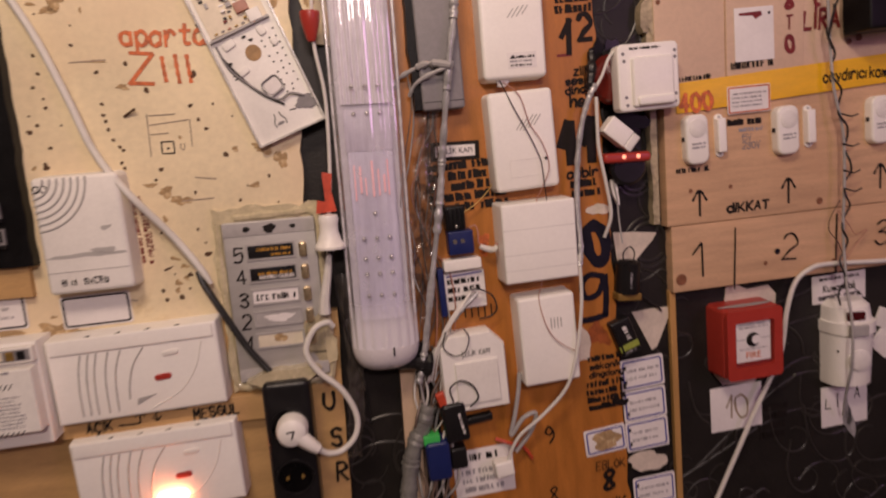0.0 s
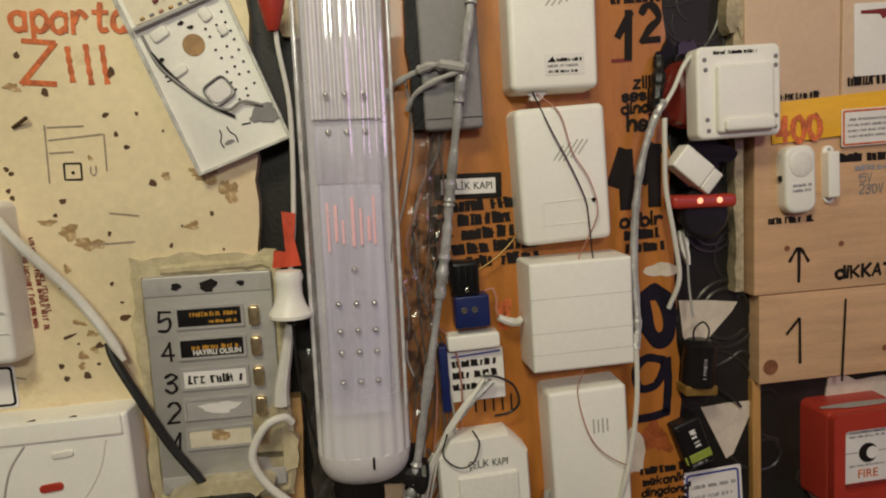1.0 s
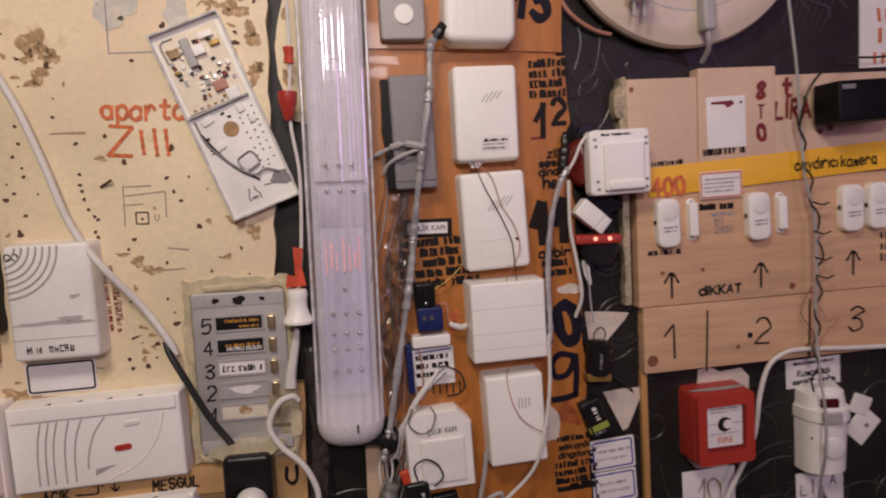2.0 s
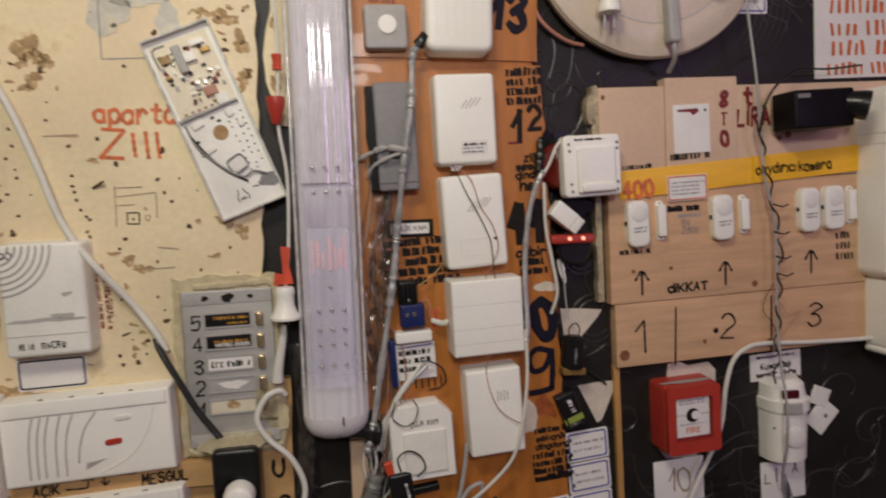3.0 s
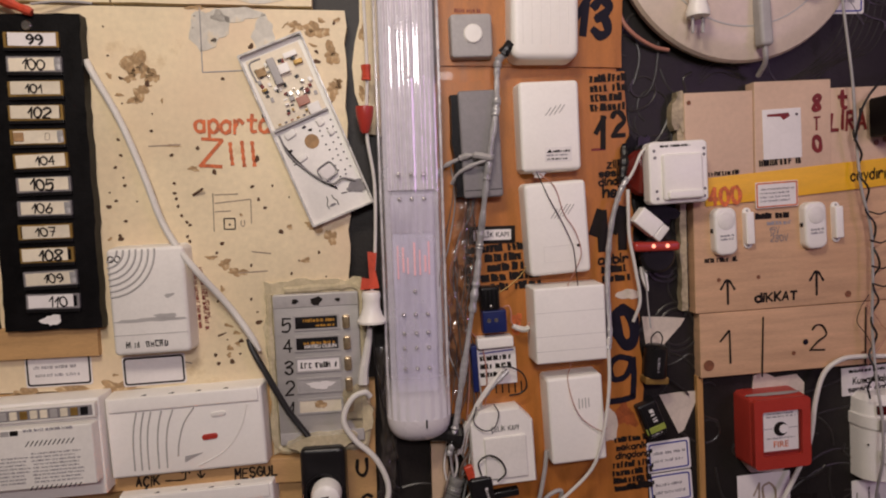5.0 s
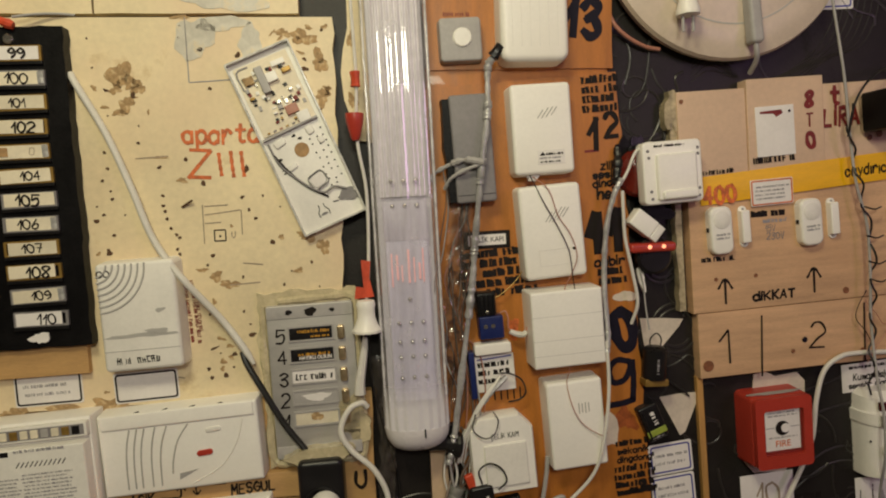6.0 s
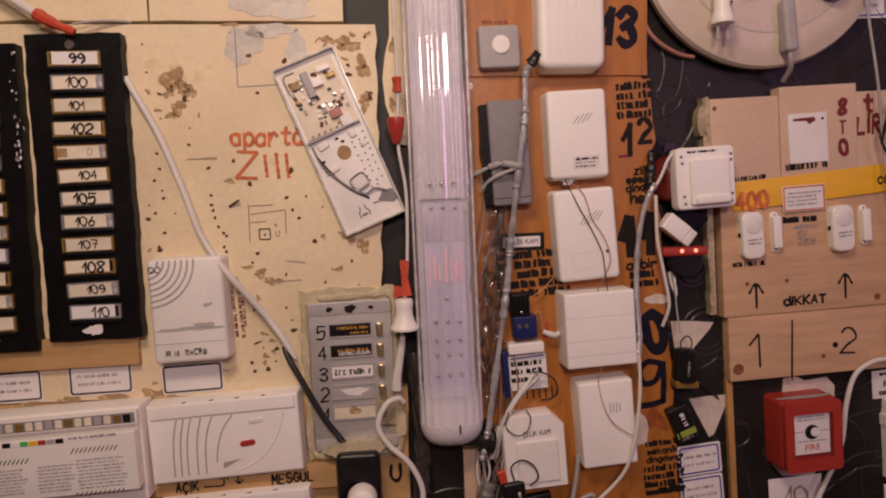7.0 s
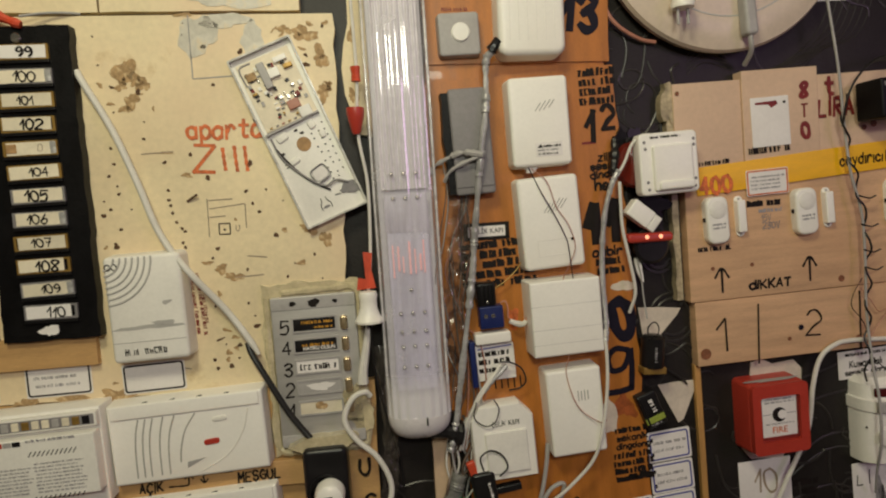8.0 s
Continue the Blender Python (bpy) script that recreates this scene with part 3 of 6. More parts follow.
stains = ((-0.538, 1.334, 0.036, 0.020, 22), (-0.593, 1.333, 0.030, 0.018, 23), (-0.438, 1.755, 0.026, 0.034, 1), (-0.424, 1.746, 0.022, 0.016, 101), (-0.416, 1.738, 0.016, 0.014, 102), (-0.443, 1.738, 0.014, 0.012, 103), (-0.432, 1.718, 0.018, 0.020, 2), (-0.440, 1.709, 0.014, 0.010, 3), (-0.478, 1.337, 0.034, 0.022, 4), (-0.598, 1.325, 0.03, 0.016, 5),
          (-0.645, 1.33, 0.03, 0.014, 21), (-0.335, 1.497, 0.016, 0.012, 6), (-0.318, 1.486, 0.022, 0.012, 7), (-0.352, 1.506, 0.012, 0.006, 8), (-0.21, 1.80, 0.03, 0.02, 9), (-0.19, 1.77, 0.018, 0.028, 10),
          (-0.235, 1.806, 0.018, 0.01, 11), (-0.37, 1.622, 0.012, 0.007, 12), (-0.396, 1.652, 0.020, 0.004, 13), (-0.23, 1.5, 0.010, 0.008, 14), (-0.188, 1.725, 0.016, 0.024, 15),
          (-0.216, 1.546, 0.026, 0.014, 24), (-0.196, 1.530, 0.014, 0.022, 25), (-0.323, 1.405, 0.008, 0.006, 16), (-0.322, 1.39, 0.006, 0.006, 17), (-0.36, 1.826, 0.02, 0.006, 18), (-0.25, 1.545, 0.008, 0.006, 19))
rnd = random.Random(91)
for k in range(46):
    cx, cy, sp = rnd.choice(((-0.195, 1.775, 0.03), (-0.21, 1.80, 0.035), (-0.33, 1.495, 0.03), (-0.46, 1.345, 0.03), (-0.60, 1.335, 0.05), (-0.19, 1.74, 0.02), (-0.36, 1.60, 0.09), (-0.32, 1.40, 0.03), (-0.43, 1.73, 0.03)))
    x, y = min(rnd.gauss(cx, sp), -0.182), rnd.gauss(cy, sp * 0.6)
    if 1.34 < y < 1.82:
        part("paint_chip", blob(rnd.uniform(0.003, 0.011), rnd.uniform(0.002, 0.007), 0.0004, 16, 0.4, 400 + k), rnd.choice((STAIN, STAIN, HOLE)), ply, "", at(x, y, 0.0001, rnd.uniform(0, 180)), smooth=False)
for x, y, w, h, s in stains:
    part("paint_chip", blob(w, h, 0.0004, 30, 0.42, s), STAIN, ply, "", at(x, y, 0.0001), smooth=False)
for x, y, w, h, s in ((-0.345, 1.80, 0.05, 0.05, 31), (-0.31, 1.818, 0.06, 0.02, 32), (-0.275, 1.79, 0.03, 0.05, 33)):
    part("filler_patch", blob(w, h, 0.0005, 26, 0.25, s), SMEAR, ply, "", at(x, y, 0.0001), smooth=False)
rnd = random.Random(11)
holes = []
for k in range(64):
    x, y = rnd.uniform(-0.48, -0.18), rnd.uniform(1.36, 1.82)
    r = rnd.choice((0.0012, 0.0016, 0.0022, 0.0032))
    holes.append(moved(blob(2 * r * rnd.uniform(0.8, 1.5), 2 * r, 0.0004, 9, 0.3, 200 + k), at(x, y, 0.0002, rnd.uniform(0, 90))))
for k in range(9):
    holes.append(moved(blob(0.0045, 0.0040, 0.0004, 9, 0.3, 300 + k), at(-0.462 + 0.006 * math.sin(k * 2.7), 1.66 - k * 0.021 + rnd.uniform(-0.008, 0.008), 0.0002)))
    holes.append(moved(blob(0.0045, 0.0040, 0.0004, 9, 0.3, 320 + k), at(-0.40 + 0.003 * k + rnd.uniform(-0.005, 0.005), 1.60 - k * 0.009 + rnd.uniform(-0.004, 0.004), 0.0002)))
tagged(part("nail_hole", join(*holes), HOLE, ply, "dark nail holes", smooth=False), kind="stuff")
part("nail", sweep([(-0.372, 1.588, 0.001), (-0.358, 1.596, 0.006)], 0.0016, 6), HOLE, ply, "bent rusty nail")
# old hinge outline and the drawn sketch
stroke(ply, ((-0.355, 1.826), (-0.354, 1.745)), 0.0006, GREYINK)
stroke(ply, ((-0.354, 1.745), (-0.30, 1.748)), 0.0006, GREYINK)
for dx in (0, 0.014):
    stroke(ply, ((-0.334 + dx, 1.543), (-0.334 + dx, 1.557)), 0.0007, INK)
    stroke(ply, ((-0.334, 1.543 + dx), (-0.320, 1.543 + dx)), 0.0007, INK)
part("ink_dot", disc(0.0015, 0.0003, 0.0001, 8), INK, ply, "", at(-0.327, 1.549, 0.0004))
for k, (a, b) in enumerate((((-0.345, 1.577), (-0.30, 1.582)), ((-0.345, 1.588), (-0.315, 1.589)), ((-0.347, 1.54), (-0.347, 1.59)), ((-0.299, 1.55), (-0.299, 1.582)), ((-0.345, 1.566), (-0.325, 1.567)))):
    stroke(ply, (a, b), 0.0006, PENCIL)
write(ply, "U", -0.310, 1.55, 0.012, PENCIL, bold=0.0)
for a, b in (((-0.30, 1.513), (-0.275, 1.510)), ((-0.425, 1.651), (-0.385, 1.653)), ((-0.40, 1.37), (-0.382, 1.366)), ((-0.318, 1.485), (-0.28, 1.487))):
    stroke(ply, (a, b), 0.0007, PENCIL)
write(ply, "aparta", -0.319, 1.680, 0.033, RED_INK, bold=0.022, warp=0.07, narrow=0.92, rot=1)
write(ply, "Z", -0.347, 1.641, 0.048, RED_INK, bold=0.004, warp=0.07, narrow=1.45, rot=-3)
for x, h in ((-0.322, 0.030), (-0.307, 0.034), (-0.294, 0.033)):
    stroke(ply, ((x - 0.001, 1.641 + h / 2), (x, 1.641), (x + 0.0015, 1.641 - h / 2)), 0.0022, RED_INK)
scrawl(ply, -0.367, 1.452, 0.085, 0.016, 2, DARK_RED, rot=-86, seed=7, thick=0.3)
scrawl(ply, -0.358, 1.44, 0.05, 0.008, 1, DARK_RED, rot=-86, seed=8, thick=0.3)

tstrip = part("lettered_strip", moved(slab(0.26, 0.034, 0.014, 0.001, 0.001), at(-0.36, 1.219)), TAN, lower)
write(lower, "AÇIK", -0.440, 1.2145, 0.0185, INK, z=0.0146, rot=3, bold=0.03, narrow=0.95)
write(lower, "MEŞGUL", -0.301, 1.2195, 0.0185, INK, z=0.0146, rot=3, bold=0.03, narrow=0.95)
for pts in (((-0.418, 1.2135), (-0.396, 1.2135), (-0.392, 1.216)), ((-0.392, 1.2145), (-0.3915, 1.228)), ((-0.397, 1.2225), (-0.3915, 1.228), (-0.386, 1.222)), ((-0.335, 1.2275), (-0.370, 1.227), (-0.372, 1.216)), ((-0.377, 1.221), (-0.372, 1.2155), (-0.367, 1.221))):
    stroke(lower, pts, 0.0010, INK, 0.0146)
for ch, x, y in (("U", -0.161, 1.211), ("S", -0.155, 1.160), ("R", -0.151, 1.112)):
    write(lower, ch, x, y, 0.036, INK, rot=2, bold=0.015)

orange_top = thing("plywood_board", "orange varnished plywood board numbered thirteen", "board", W(0, 0))
part("panel", ragged(-0.052, 0.203, 1.757, 2.10, WALL, 0.0015, 7, -WALL, 0.03, "brl"), ORANGE, orange_top)
part("edge_strip", moved(slab(0.250, 0.032, WALL - 0.003, 0.001, 0.001, -WALL), at(0.072, 1.745)), ORANGE, orange_top, "recessed orange strip under the board")
orange = thing("plywood_board", "orange varnished plywood board with handwritten numbers", "board", W(0.078, 1.42, 0, 4.2))
part("panel", ragged(-0.150, 0.153, -0.165, 0.322, WALL, 0.003, 8, -WALL, 0.02, "lrt"), ORANGE, orange)
part("panel", ragged(-0.110, 0.153, -0.62, -0.165, WALL, 0.003, 9, -WALL, 0.02, "lr"), ORANGE, orange)
tagged(part("rough_edge", join(*[moved(blob(0.02, 0.05, 0.003, 16, 0.4, 60 + k), at(-0.142 + 0.004 * math.sin(k * 3), 0.29 - k * 0.075)) for k in range(6)]), PLY_EDGE, orange, "splintered brown board edge", at(0, 0, 0.0002), smooth=False), kind="stuff")
OI = orange.matrix_world.inverted()


def on_orange(x, z):
    v = OI @ Vector((x, 0, z))
    return v.x, v.y


write(orange_top, "13", 0.162, 1.822, 0.068, INK_BLUE, bold=0.045, warp=0.03, narrow=0.85, rot=-1)
scrawl(orange_top, -0.008, 1.829, 0.04, 0.008, 1, DARK_RED, seed=3)
for s, x, z, size, bold, mat_, nar in (("1", 0.173, 1.670, 0.058, 0.03, INK, 0.9), ("2", 0.199, 1.679, 0.046, 0.03, INK, 1.0), ("11", 0.186, 1.536, 0.074, 0.085, INK, 0.9), ("10", 0.198, 1.397, 0.072, 0.075, INK_BLUE, 0.9),
                                        ("8", 0.229, 1.047, 0.040, 0.04, INK, 0.95), ("9", 0.140, 1.127, 0.034, -0.01, INK, 0.95), ("8", 0.145, 1.036, 0.030, -0.01, INK, 0.9), ("EBLOK", 0.231, 1.072, 0.018, 0.0, INK, 1.0), ("zilK", 0.238, 1.010, 0.024, 0.03, INK, 1.0)):
    x, y = on_orange(x, z)
    write(orange, s, x, y, size, mat_, bold=bold, warp=0.03, narrow=nar)
for x, z, w, h, rows, s, tall in ((0.184, 1.724, 0.054, 0.052, 4, 12, 0.7), (0.198, 1.474, 0.044, 0.026, 2, 14, 0.72), (0.035, 1.486, 0.108, 0.068, 5, 15, 0.75),
                                  (0.226, 1.180, 0.060, 0.046, 4, 16, 0.72), (0.226, 1.235, 0.060, 0.011, 1, 19, 0.8), (0.232, 1.165, 0.03, 0.014, 1, 17, 0.7)):
    x, y = on_orange(x, z)
    scrawl(orange, x, y, w, h, rows, INK, seed=s, tall=0.86, thick=0.62)
for s, x, z, size in (("zilin", 0.196, 1.626, 0.015), ("sesin", 0.190, 1.614, 0.0145), ("dindo", 0.190, 1.602, 0.0145), ("hel", 0.190, 1.587, 0.0195), ("onbir", 0.194, 1.494, 0.0175), ("mekanik", 0.224, 1.2225, 0.0125), ("dingdong", 0.226, 1.2105, 0.012)):
    x, y = on_orange(x, z)
    write(orange, s, x, y, size, INK, bold=0.06, warp=0.06, narrow=1.1)
for pts, half in ((((0.222, 1.350), (0.202, 1.353), (0.191, 1.340), (0.196, 1.322), (0.212, 1.324), (0.220, 1.338), (0.222, 1.350)), 0.0042), (((0.224, 1.353), (0.226, 1.325), (0.225, 1.294)), 0.0044), (((0.228, 1.296), (0.210, 1.291), (0.190, 1.289)), 0.0044)):
    stroke(orange, [on_orange(*p_) for p_ in pts], half, INK_BLUE, 0.0006 + half * 0.03, uneven=0.05)
x, y = on_orange(0.173, 1.646)
stroke(orange, ((x - 0.012, y), (x + 0.008, y)), 0.0016, DARK_RED)
for (x0, z0), (x1, z1) in (((0.052, 1.418), (0.054, 1.394)), ((0.06, 1.42), (0.055, 1.39))):
    a, b = on_orange(x0, z0), on_orange(x1, z1)
    stroke(orange, (a, b), 0.0036, RED_INK)
for k in range(5):
    a, b = on_orange(0.026 + 0.009 * k, 1.325), on_orange(0.027 + 0.009 * k, 1.308)
    stroke(orange, (a, b), 0.0009, INK)
x, y = on_orange(0.214, 1.268)
part("smudge", blob(0.03, 0.035, 0.0003, 22, 0.4, 44), RUST, orange, "", at(x, y, 0.0002), smooth=False)
for x, z, w, h, s in ((0.216, 1.443, 0.034, 0.015, 71), (0.188, 1.253, 0.03, 0.05, 72)):
    x, y = on_orange(x, z)
    part("torn_paper", blob(w, h, 0.0005, 24, 0.2, s), PLASTER, orange, "", at(x, y, 0.0002), smooth=False)

# pine board
BR = 2.6
board = thing("pine_board", "pale pine boards screwed together with numbered fields", "board", W(0.30, 1.316, 0, BR))
part("plank", moved(slab(0.487, 0.094, WALL, 0.001, 0.0012, -WALL), at(0.2705, 0.047)), PINE, board)
part("plank", moved(slab(0.488, 0.170, WALL + 0.001, 0.001, 0.0012, -WALL), at(0.265, 0.180)), PINE, board)
part("sheet", moved(slab(0.101, 0.140, WALL, 0.001, 0.001, -WALL), at(0.0625, 0.337)), PINK, board)
part("sheet", moved(slab(0.115, 0.152, WALL + 0.003, 0.001, 0.001, -WALL), at(0.171, 0.342)), PINK, board)
part("sheet", moved(slab(0.27, 0.140, WALL, 0.001, 0.001, -WALL), at(0.364, 0.336)), PINK, board)
tagged(part("glue_bead", join(*[ragged(0.003, 0.0125, 0.10, 0.41, WALL - 0.004, 0.003, 80, -WALL, 0.012, "l"), moved(blob(0.02, 0.06, WALL - 0.002, 16, 0.3, 85), at(0.006, 0.38, -WALL))]), EDGE, board, "dull glue along the board's edge"), kind="stuff")
BI = board.matrix_world.inverted()


def on_board(x, z):
    v = BI @ Vector((x, 0, z))
    return v.x, v.y


x, y = on_board(0.335, 1.578)
part("yellow_tape", moved(slab(0.42, 0.040, 0.0006, 0.001, 0.0003), at(0.0, 0.0)), YELLOW, board, "strip of yellow adhesive tape", at(x + 0.200, y + 0.019, 0.0034, 3.2))
for k, (x, z, r) in enumerate(((0.338, 1.336, 0.008), (0.578, 1.345, 0.004), (0.468, 1.35, 0.003), (0.55, 1.435, 0.005), (0.35, 1.46, 0.003), (0.41, 1.463, 0.003), (0.30, 1.71, 0.003), (0.60, 1.66, 0.005), (0.585, 1.655, 0.004))):
    x, y = on_board(x, z)
    part("knot", disc(r, 0.0004, 0.0001, 14), KNOT, board, "", at(x, y, 0.0012))
for a, b in (((0.419, 1.405), (0.420, 1.316)), ((0.579, 1.415), (0.582, 1.328))):
    stroke(board, (on_board(*a), on_board(*b)), 0.0012, INK, 0.0013)
for ch, x, z in (("2", 0.506, 1.370), ("3", 0.656, 1.383)):
    write(board, ch, *on_board(x, z), 0.054, INK, z=0.0013, bold=-0.03, warp=0.05, rot=-4, narrow=1.15)
p, q, s_ = on_board(0.354, 1.370), on_board(0.368, 1.387), on_board(0.371, 1.338)
stroke(board, (p, q), 0.0013, INK, 0.0013)
stroke(board, (q, s_), 0.0013, INK, 0.0013)
x, y = on_board(0.486, 1.366)
part("ink_dot", disc(0.0042, 0.0004, 0.0001, 10), INK_BLUE, board, "", at(x, y, 0.0013))
for x, z in ((0.364, 1.442), (0.500, 1.452), (0.647, 1.465)):
    x, y = on_board(x, z)
    stroke(board, ((x, y - 0.018), (x, y + 0.017)), 0.0017, INK, 0.0013)
    stroke(board, ((x - 0.011, y + 0.004), (x, y + 0.018), (x + 0.011, y + 0.003)), 0.0016, INK, 0.0013)
write(board, "diKKAT", *on_board(0.438, 1.434), 0.0175, INK, z=0.0013, bold=0.075, narrow=1.4)
write(board, "400", *on_board(0.354, 1.580), 0.032, RED_INK, z=0.0045, bold=0.05, narrow=0.95, rot=2)
write(board, "8", *on_board(0.489, 1.710), 0.028, DARK_RED, z=0.0035, bold=0.07)
write(board, "T", *on_board(0.490, 1.681), 0.024, DARK_RED, z=0.0035, bold=0.02)
write(board, "0", *on_board(0.492, 1.652), 0.028, DARK_RED, z=0.0035, bold=0.07)
write(board, "t", *on_board(0.530, 1.715), 0.032, DARK_RED, z=0.0013, bold=0.05)
write(board, "LİRA", *on_board(0.540, 1.685), 0.034, DARK_RED, z=0.0013, bold=0.035, narrow=0.95)
write(board, "kamera", *on_board(0.645, 1.614), 0.021, INK, z=0.0045, bold=0.02, narrow=0.85, rot=2)
write(board, "caydırıcı", *on_board(0.578, 1.610), 0.021, INK, z=0.0045, bold=0.02, narrow=0.85, rot=2)
scrawl(board, *on_board(0.348, 1.612), 0.075, 0.011, 1, INK, 0.0013, seed=34, rot=2)
scrawl(board, *on_board(0.440, 1.629), 0.075, 0.012, 1, INK, 0.0036, seed=35, rot=2, tall=0.9)
scrawl(board, *on_board(0.432, 1.552), 0.062, 0.010, 1, INK, 0.0013, seed=36, tall=0.95, thick=0.8)
write(board, "230V", *on_board(0.440, 1.519), 0.014, GREY_P, z=0.0013, bold=0.0)
write(board, "15V", *on_board(0.432, 1.530), 0.012, GREY_P, z=0.0013, bold=0.0)
scrawl(board, *on_board(0.438, 1.541), 0.038, 0.009, 1, GREYINK, 0.0013, seed=37)
scrawl(board, *on_board(0.352, 1.490), 0.052, 0.009, 1, INK, 0.0013, seed=38, tall=0.9)
scrawl(board, *on_board(0.705, 1.49), 0.03, 0.05, 3, INK, 0.0013, seed=39, tall=0.7)

strip = tagged(done("pine_strip", moved(slab(0.0095, 0.36, 0.008, 0.001, 0.0012, -WALL), at(0, -0.18)), STRIP), "thin yellow pine strip nailed to the wallpaper", "strip")
strip.matrix_world = W(0.3305, 1.318, 0, 3.0)
wood2 = tagged(done("pine_strip", moved(slab(0.024, 0.24, 0.010, 0.001, 0.0012, -WALL), at(0, -0.12)), PINK), "short pine batten below the tube lamp", "strip")
wood2.matrix_world = W(-0.054, 1.285, 0, 1)


# ---- number panels ----
def number_panel(x, z, rot, texts, seed):
    """A black panel with twelve card holders, one under another."""
    rnd = random.Random(seed)
    p = thing("number_panel", "black painted board with twelve numbered card holders", "panel", W(x, z, 0, rot), "number panels")
    part("backboard", ragged(-0.0605, 0.0555, -0.195, 0.195, 0.018, 0.0016, seed, 0, 0.012), BLACK, p)
    part("screw", disc(0.006, 0.003, 0.001, 12), STEEL, p, "steel screw with washer", at(-0.006, 0.181, 0.018))
    part("glue_blob", blob(0.022, 0.014, 0.002, 18, 0.3, seed), PAPER, p, "smear of white glue", at(-0.004, -0.182, 0.018), smooth=False)
    for k, s in enumerate(texts):
        y = 0.1635 - 0.02925 * k
        dx = -0.001 + 0.0015 * math.sin(k * 1.3)
        holder = part("card_holder", hollow(0.0635, 0.0185, 0.057, 0.0135, 0.0035, 0.0008), rnd.choice((BRASS, BRASS, GREY_P)), p, "", at(dx, y, 0.018, rnd.uniform(-1, 1)))
        wide = 0.0575 - rnd.choice((0.0, 0.0, 0.001, 0.002, 0.004))
        part("card", ragged(-wide / 2, wide / 2, -0.0078, 0.0078, 0.0012, 0.0004, seed + k, 0, 0.006), rnd.choice((CARD, CARD, PAPER)), holder, "", at(rnd.choice((-1, 1)) * (0.058 - wide) / 2, rnd.uniform(-0.0004, 0.0012), 0.0030, rnd.uniform(-1.4, 1.4)))
        if k % 3 == 1:
            part("film_end", slab(0.007, 0.0145, 0.001, 0.001, 0.0003), TAPE, holder, "crinkled clear film", at(0.027, 0.0, 0.0036, 2))
        # black strip put in for the shade under the holder
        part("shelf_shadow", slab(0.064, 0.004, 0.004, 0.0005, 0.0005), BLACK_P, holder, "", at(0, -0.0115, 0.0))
        if not s and k == 4:
            part("rust_square", slab(0.012, 0.011, 0.0012, 0.001, 0.0004), PLY_EDGE, holder, "bare brown end of the holder", at(-0.0215, 0, 0.0040))
            part("pen_mark", hollow(0.006, 0.009, 0.0045, 0.0075, 0.0003, 0.002), PENCIL, holder, "", at(0.012, 0, 0.0044, -8))
        if s:
            part("lettering", penned(s, 0.0165 + 0.0015 * math.sin(k * 2.3), 0.00095 + 0.0003 * (k % 3 == 0), k, 0.95), INK, holder, "", at(rnd.uniform(-0.006, 0.007), -0.0002, 0.0046, rnd.uniform(-4, 3)), smooth=False)
    return p


number_panel(-0.545, 1.6145, 1.2, ("99", "100", "101", "102", "", "104", "105", "106", "107", "108", "109", "110"), 21)
worn = number_panel(-0.674, 1.602, 0.8, ("",) * 12, 22)
rnd = random.Random(8)
for k in range(26):
    part("bare_speck", blob(rnd.uniform(0.001, 0.003), rnd.uniform(0.002, 0.006), 0.0003, 9, 0.4, 700 + k), (PAPER, GREY)[k % 2], worn, "", at(rnd.gauss(0.050, 0.003), rnd.uniform(0.04, 0.185), 0.0181, rnd.uniform(-20, 20)), smooth=False)
ledge = tagged(done("pine_strip", slab(0.26, 0.040, 0.010, 0.001, 0.001), TAN), "tan wooden strip below the number panels", "strip")
ledge.matrix_world = W(-0.625, 1.400, 0, 1)


# ---- paper labels ----
def bordered_label(x, z, w, h, rot, border, rows, seed, out=0.0006, group="bordered labels", label="white paper label with a rounded black border", inner=0.0035):
    t = thing("paper_label", label, "label", W(x, z, out, rot), group)
    part("sheet", slab(w, h, 0.0005, 0.003, 0.0002), PAPER, t)
    part("border", hollow(w - inner, h - inner, w - inner - 0.0044, h - inner - 0.0044, 0.0003, 0.004, 0.0005), border, t)
    if rows:
        scrawl(t, 0, 0, w * 0.75, h * 0.5, rows, GREYINK, 0.0007, seed=seed, tall=0.4, thick=0.35)
    return t


bordered_label(-0.549, 1.363, 0.082, 0.042, 1.5, INK, 2, 1)
bordered_label(-0.430, 1.359, 0.080, 0.040, 2.5, INK, 0, 2)
bordered_label(-0.664, 1.3575, 0.082, 0.042, 1.5, INK, 2, 3)


# ---- chimes and devices on the cream board ----
chime = thing("door_chime", "scuffed white door chime with a quarter-circle grille", "chime", W(-0.423, 1.455, 0, 2.2))
part("housing", slab(0.098, 0.140, 0.030, 0.008, 0.005, draft=0.002), WHITE_B, chime)
for k in range(7):
    r = 0.014 + 0.0075 * k
    pts = [(-0.047 + r * math.cos(radians(a)), 0.066 + r * math.sin(radians(a)), 0.0302) for a in range(-88, 1, 8)]
    pts = [p_ for p_ in pts if p_[0] < 0.044 and p_[1] > -0.02]
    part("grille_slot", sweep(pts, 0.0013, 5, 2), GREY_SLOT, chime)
part("seam", slab(0.090, 0.0008, 0.0006, 0.0002, 0.0002), GREY_SLOT, chime, "", at(0, -0.042, 0.030))
scrawl(chime, -0.006, -0.054, 0.054, 0.0094, 1, INK, 0.0304, seed=41, tall=0.95, thick=0.22)
for dx in (-0.0035, 0.0045):
    part("ink_ring", hollow(0.008, 0.009, 0.005, 0.006, 0.0003, 0.004), INK, chime, "", at(-0.038 + dx, 0.055, 0.0301))
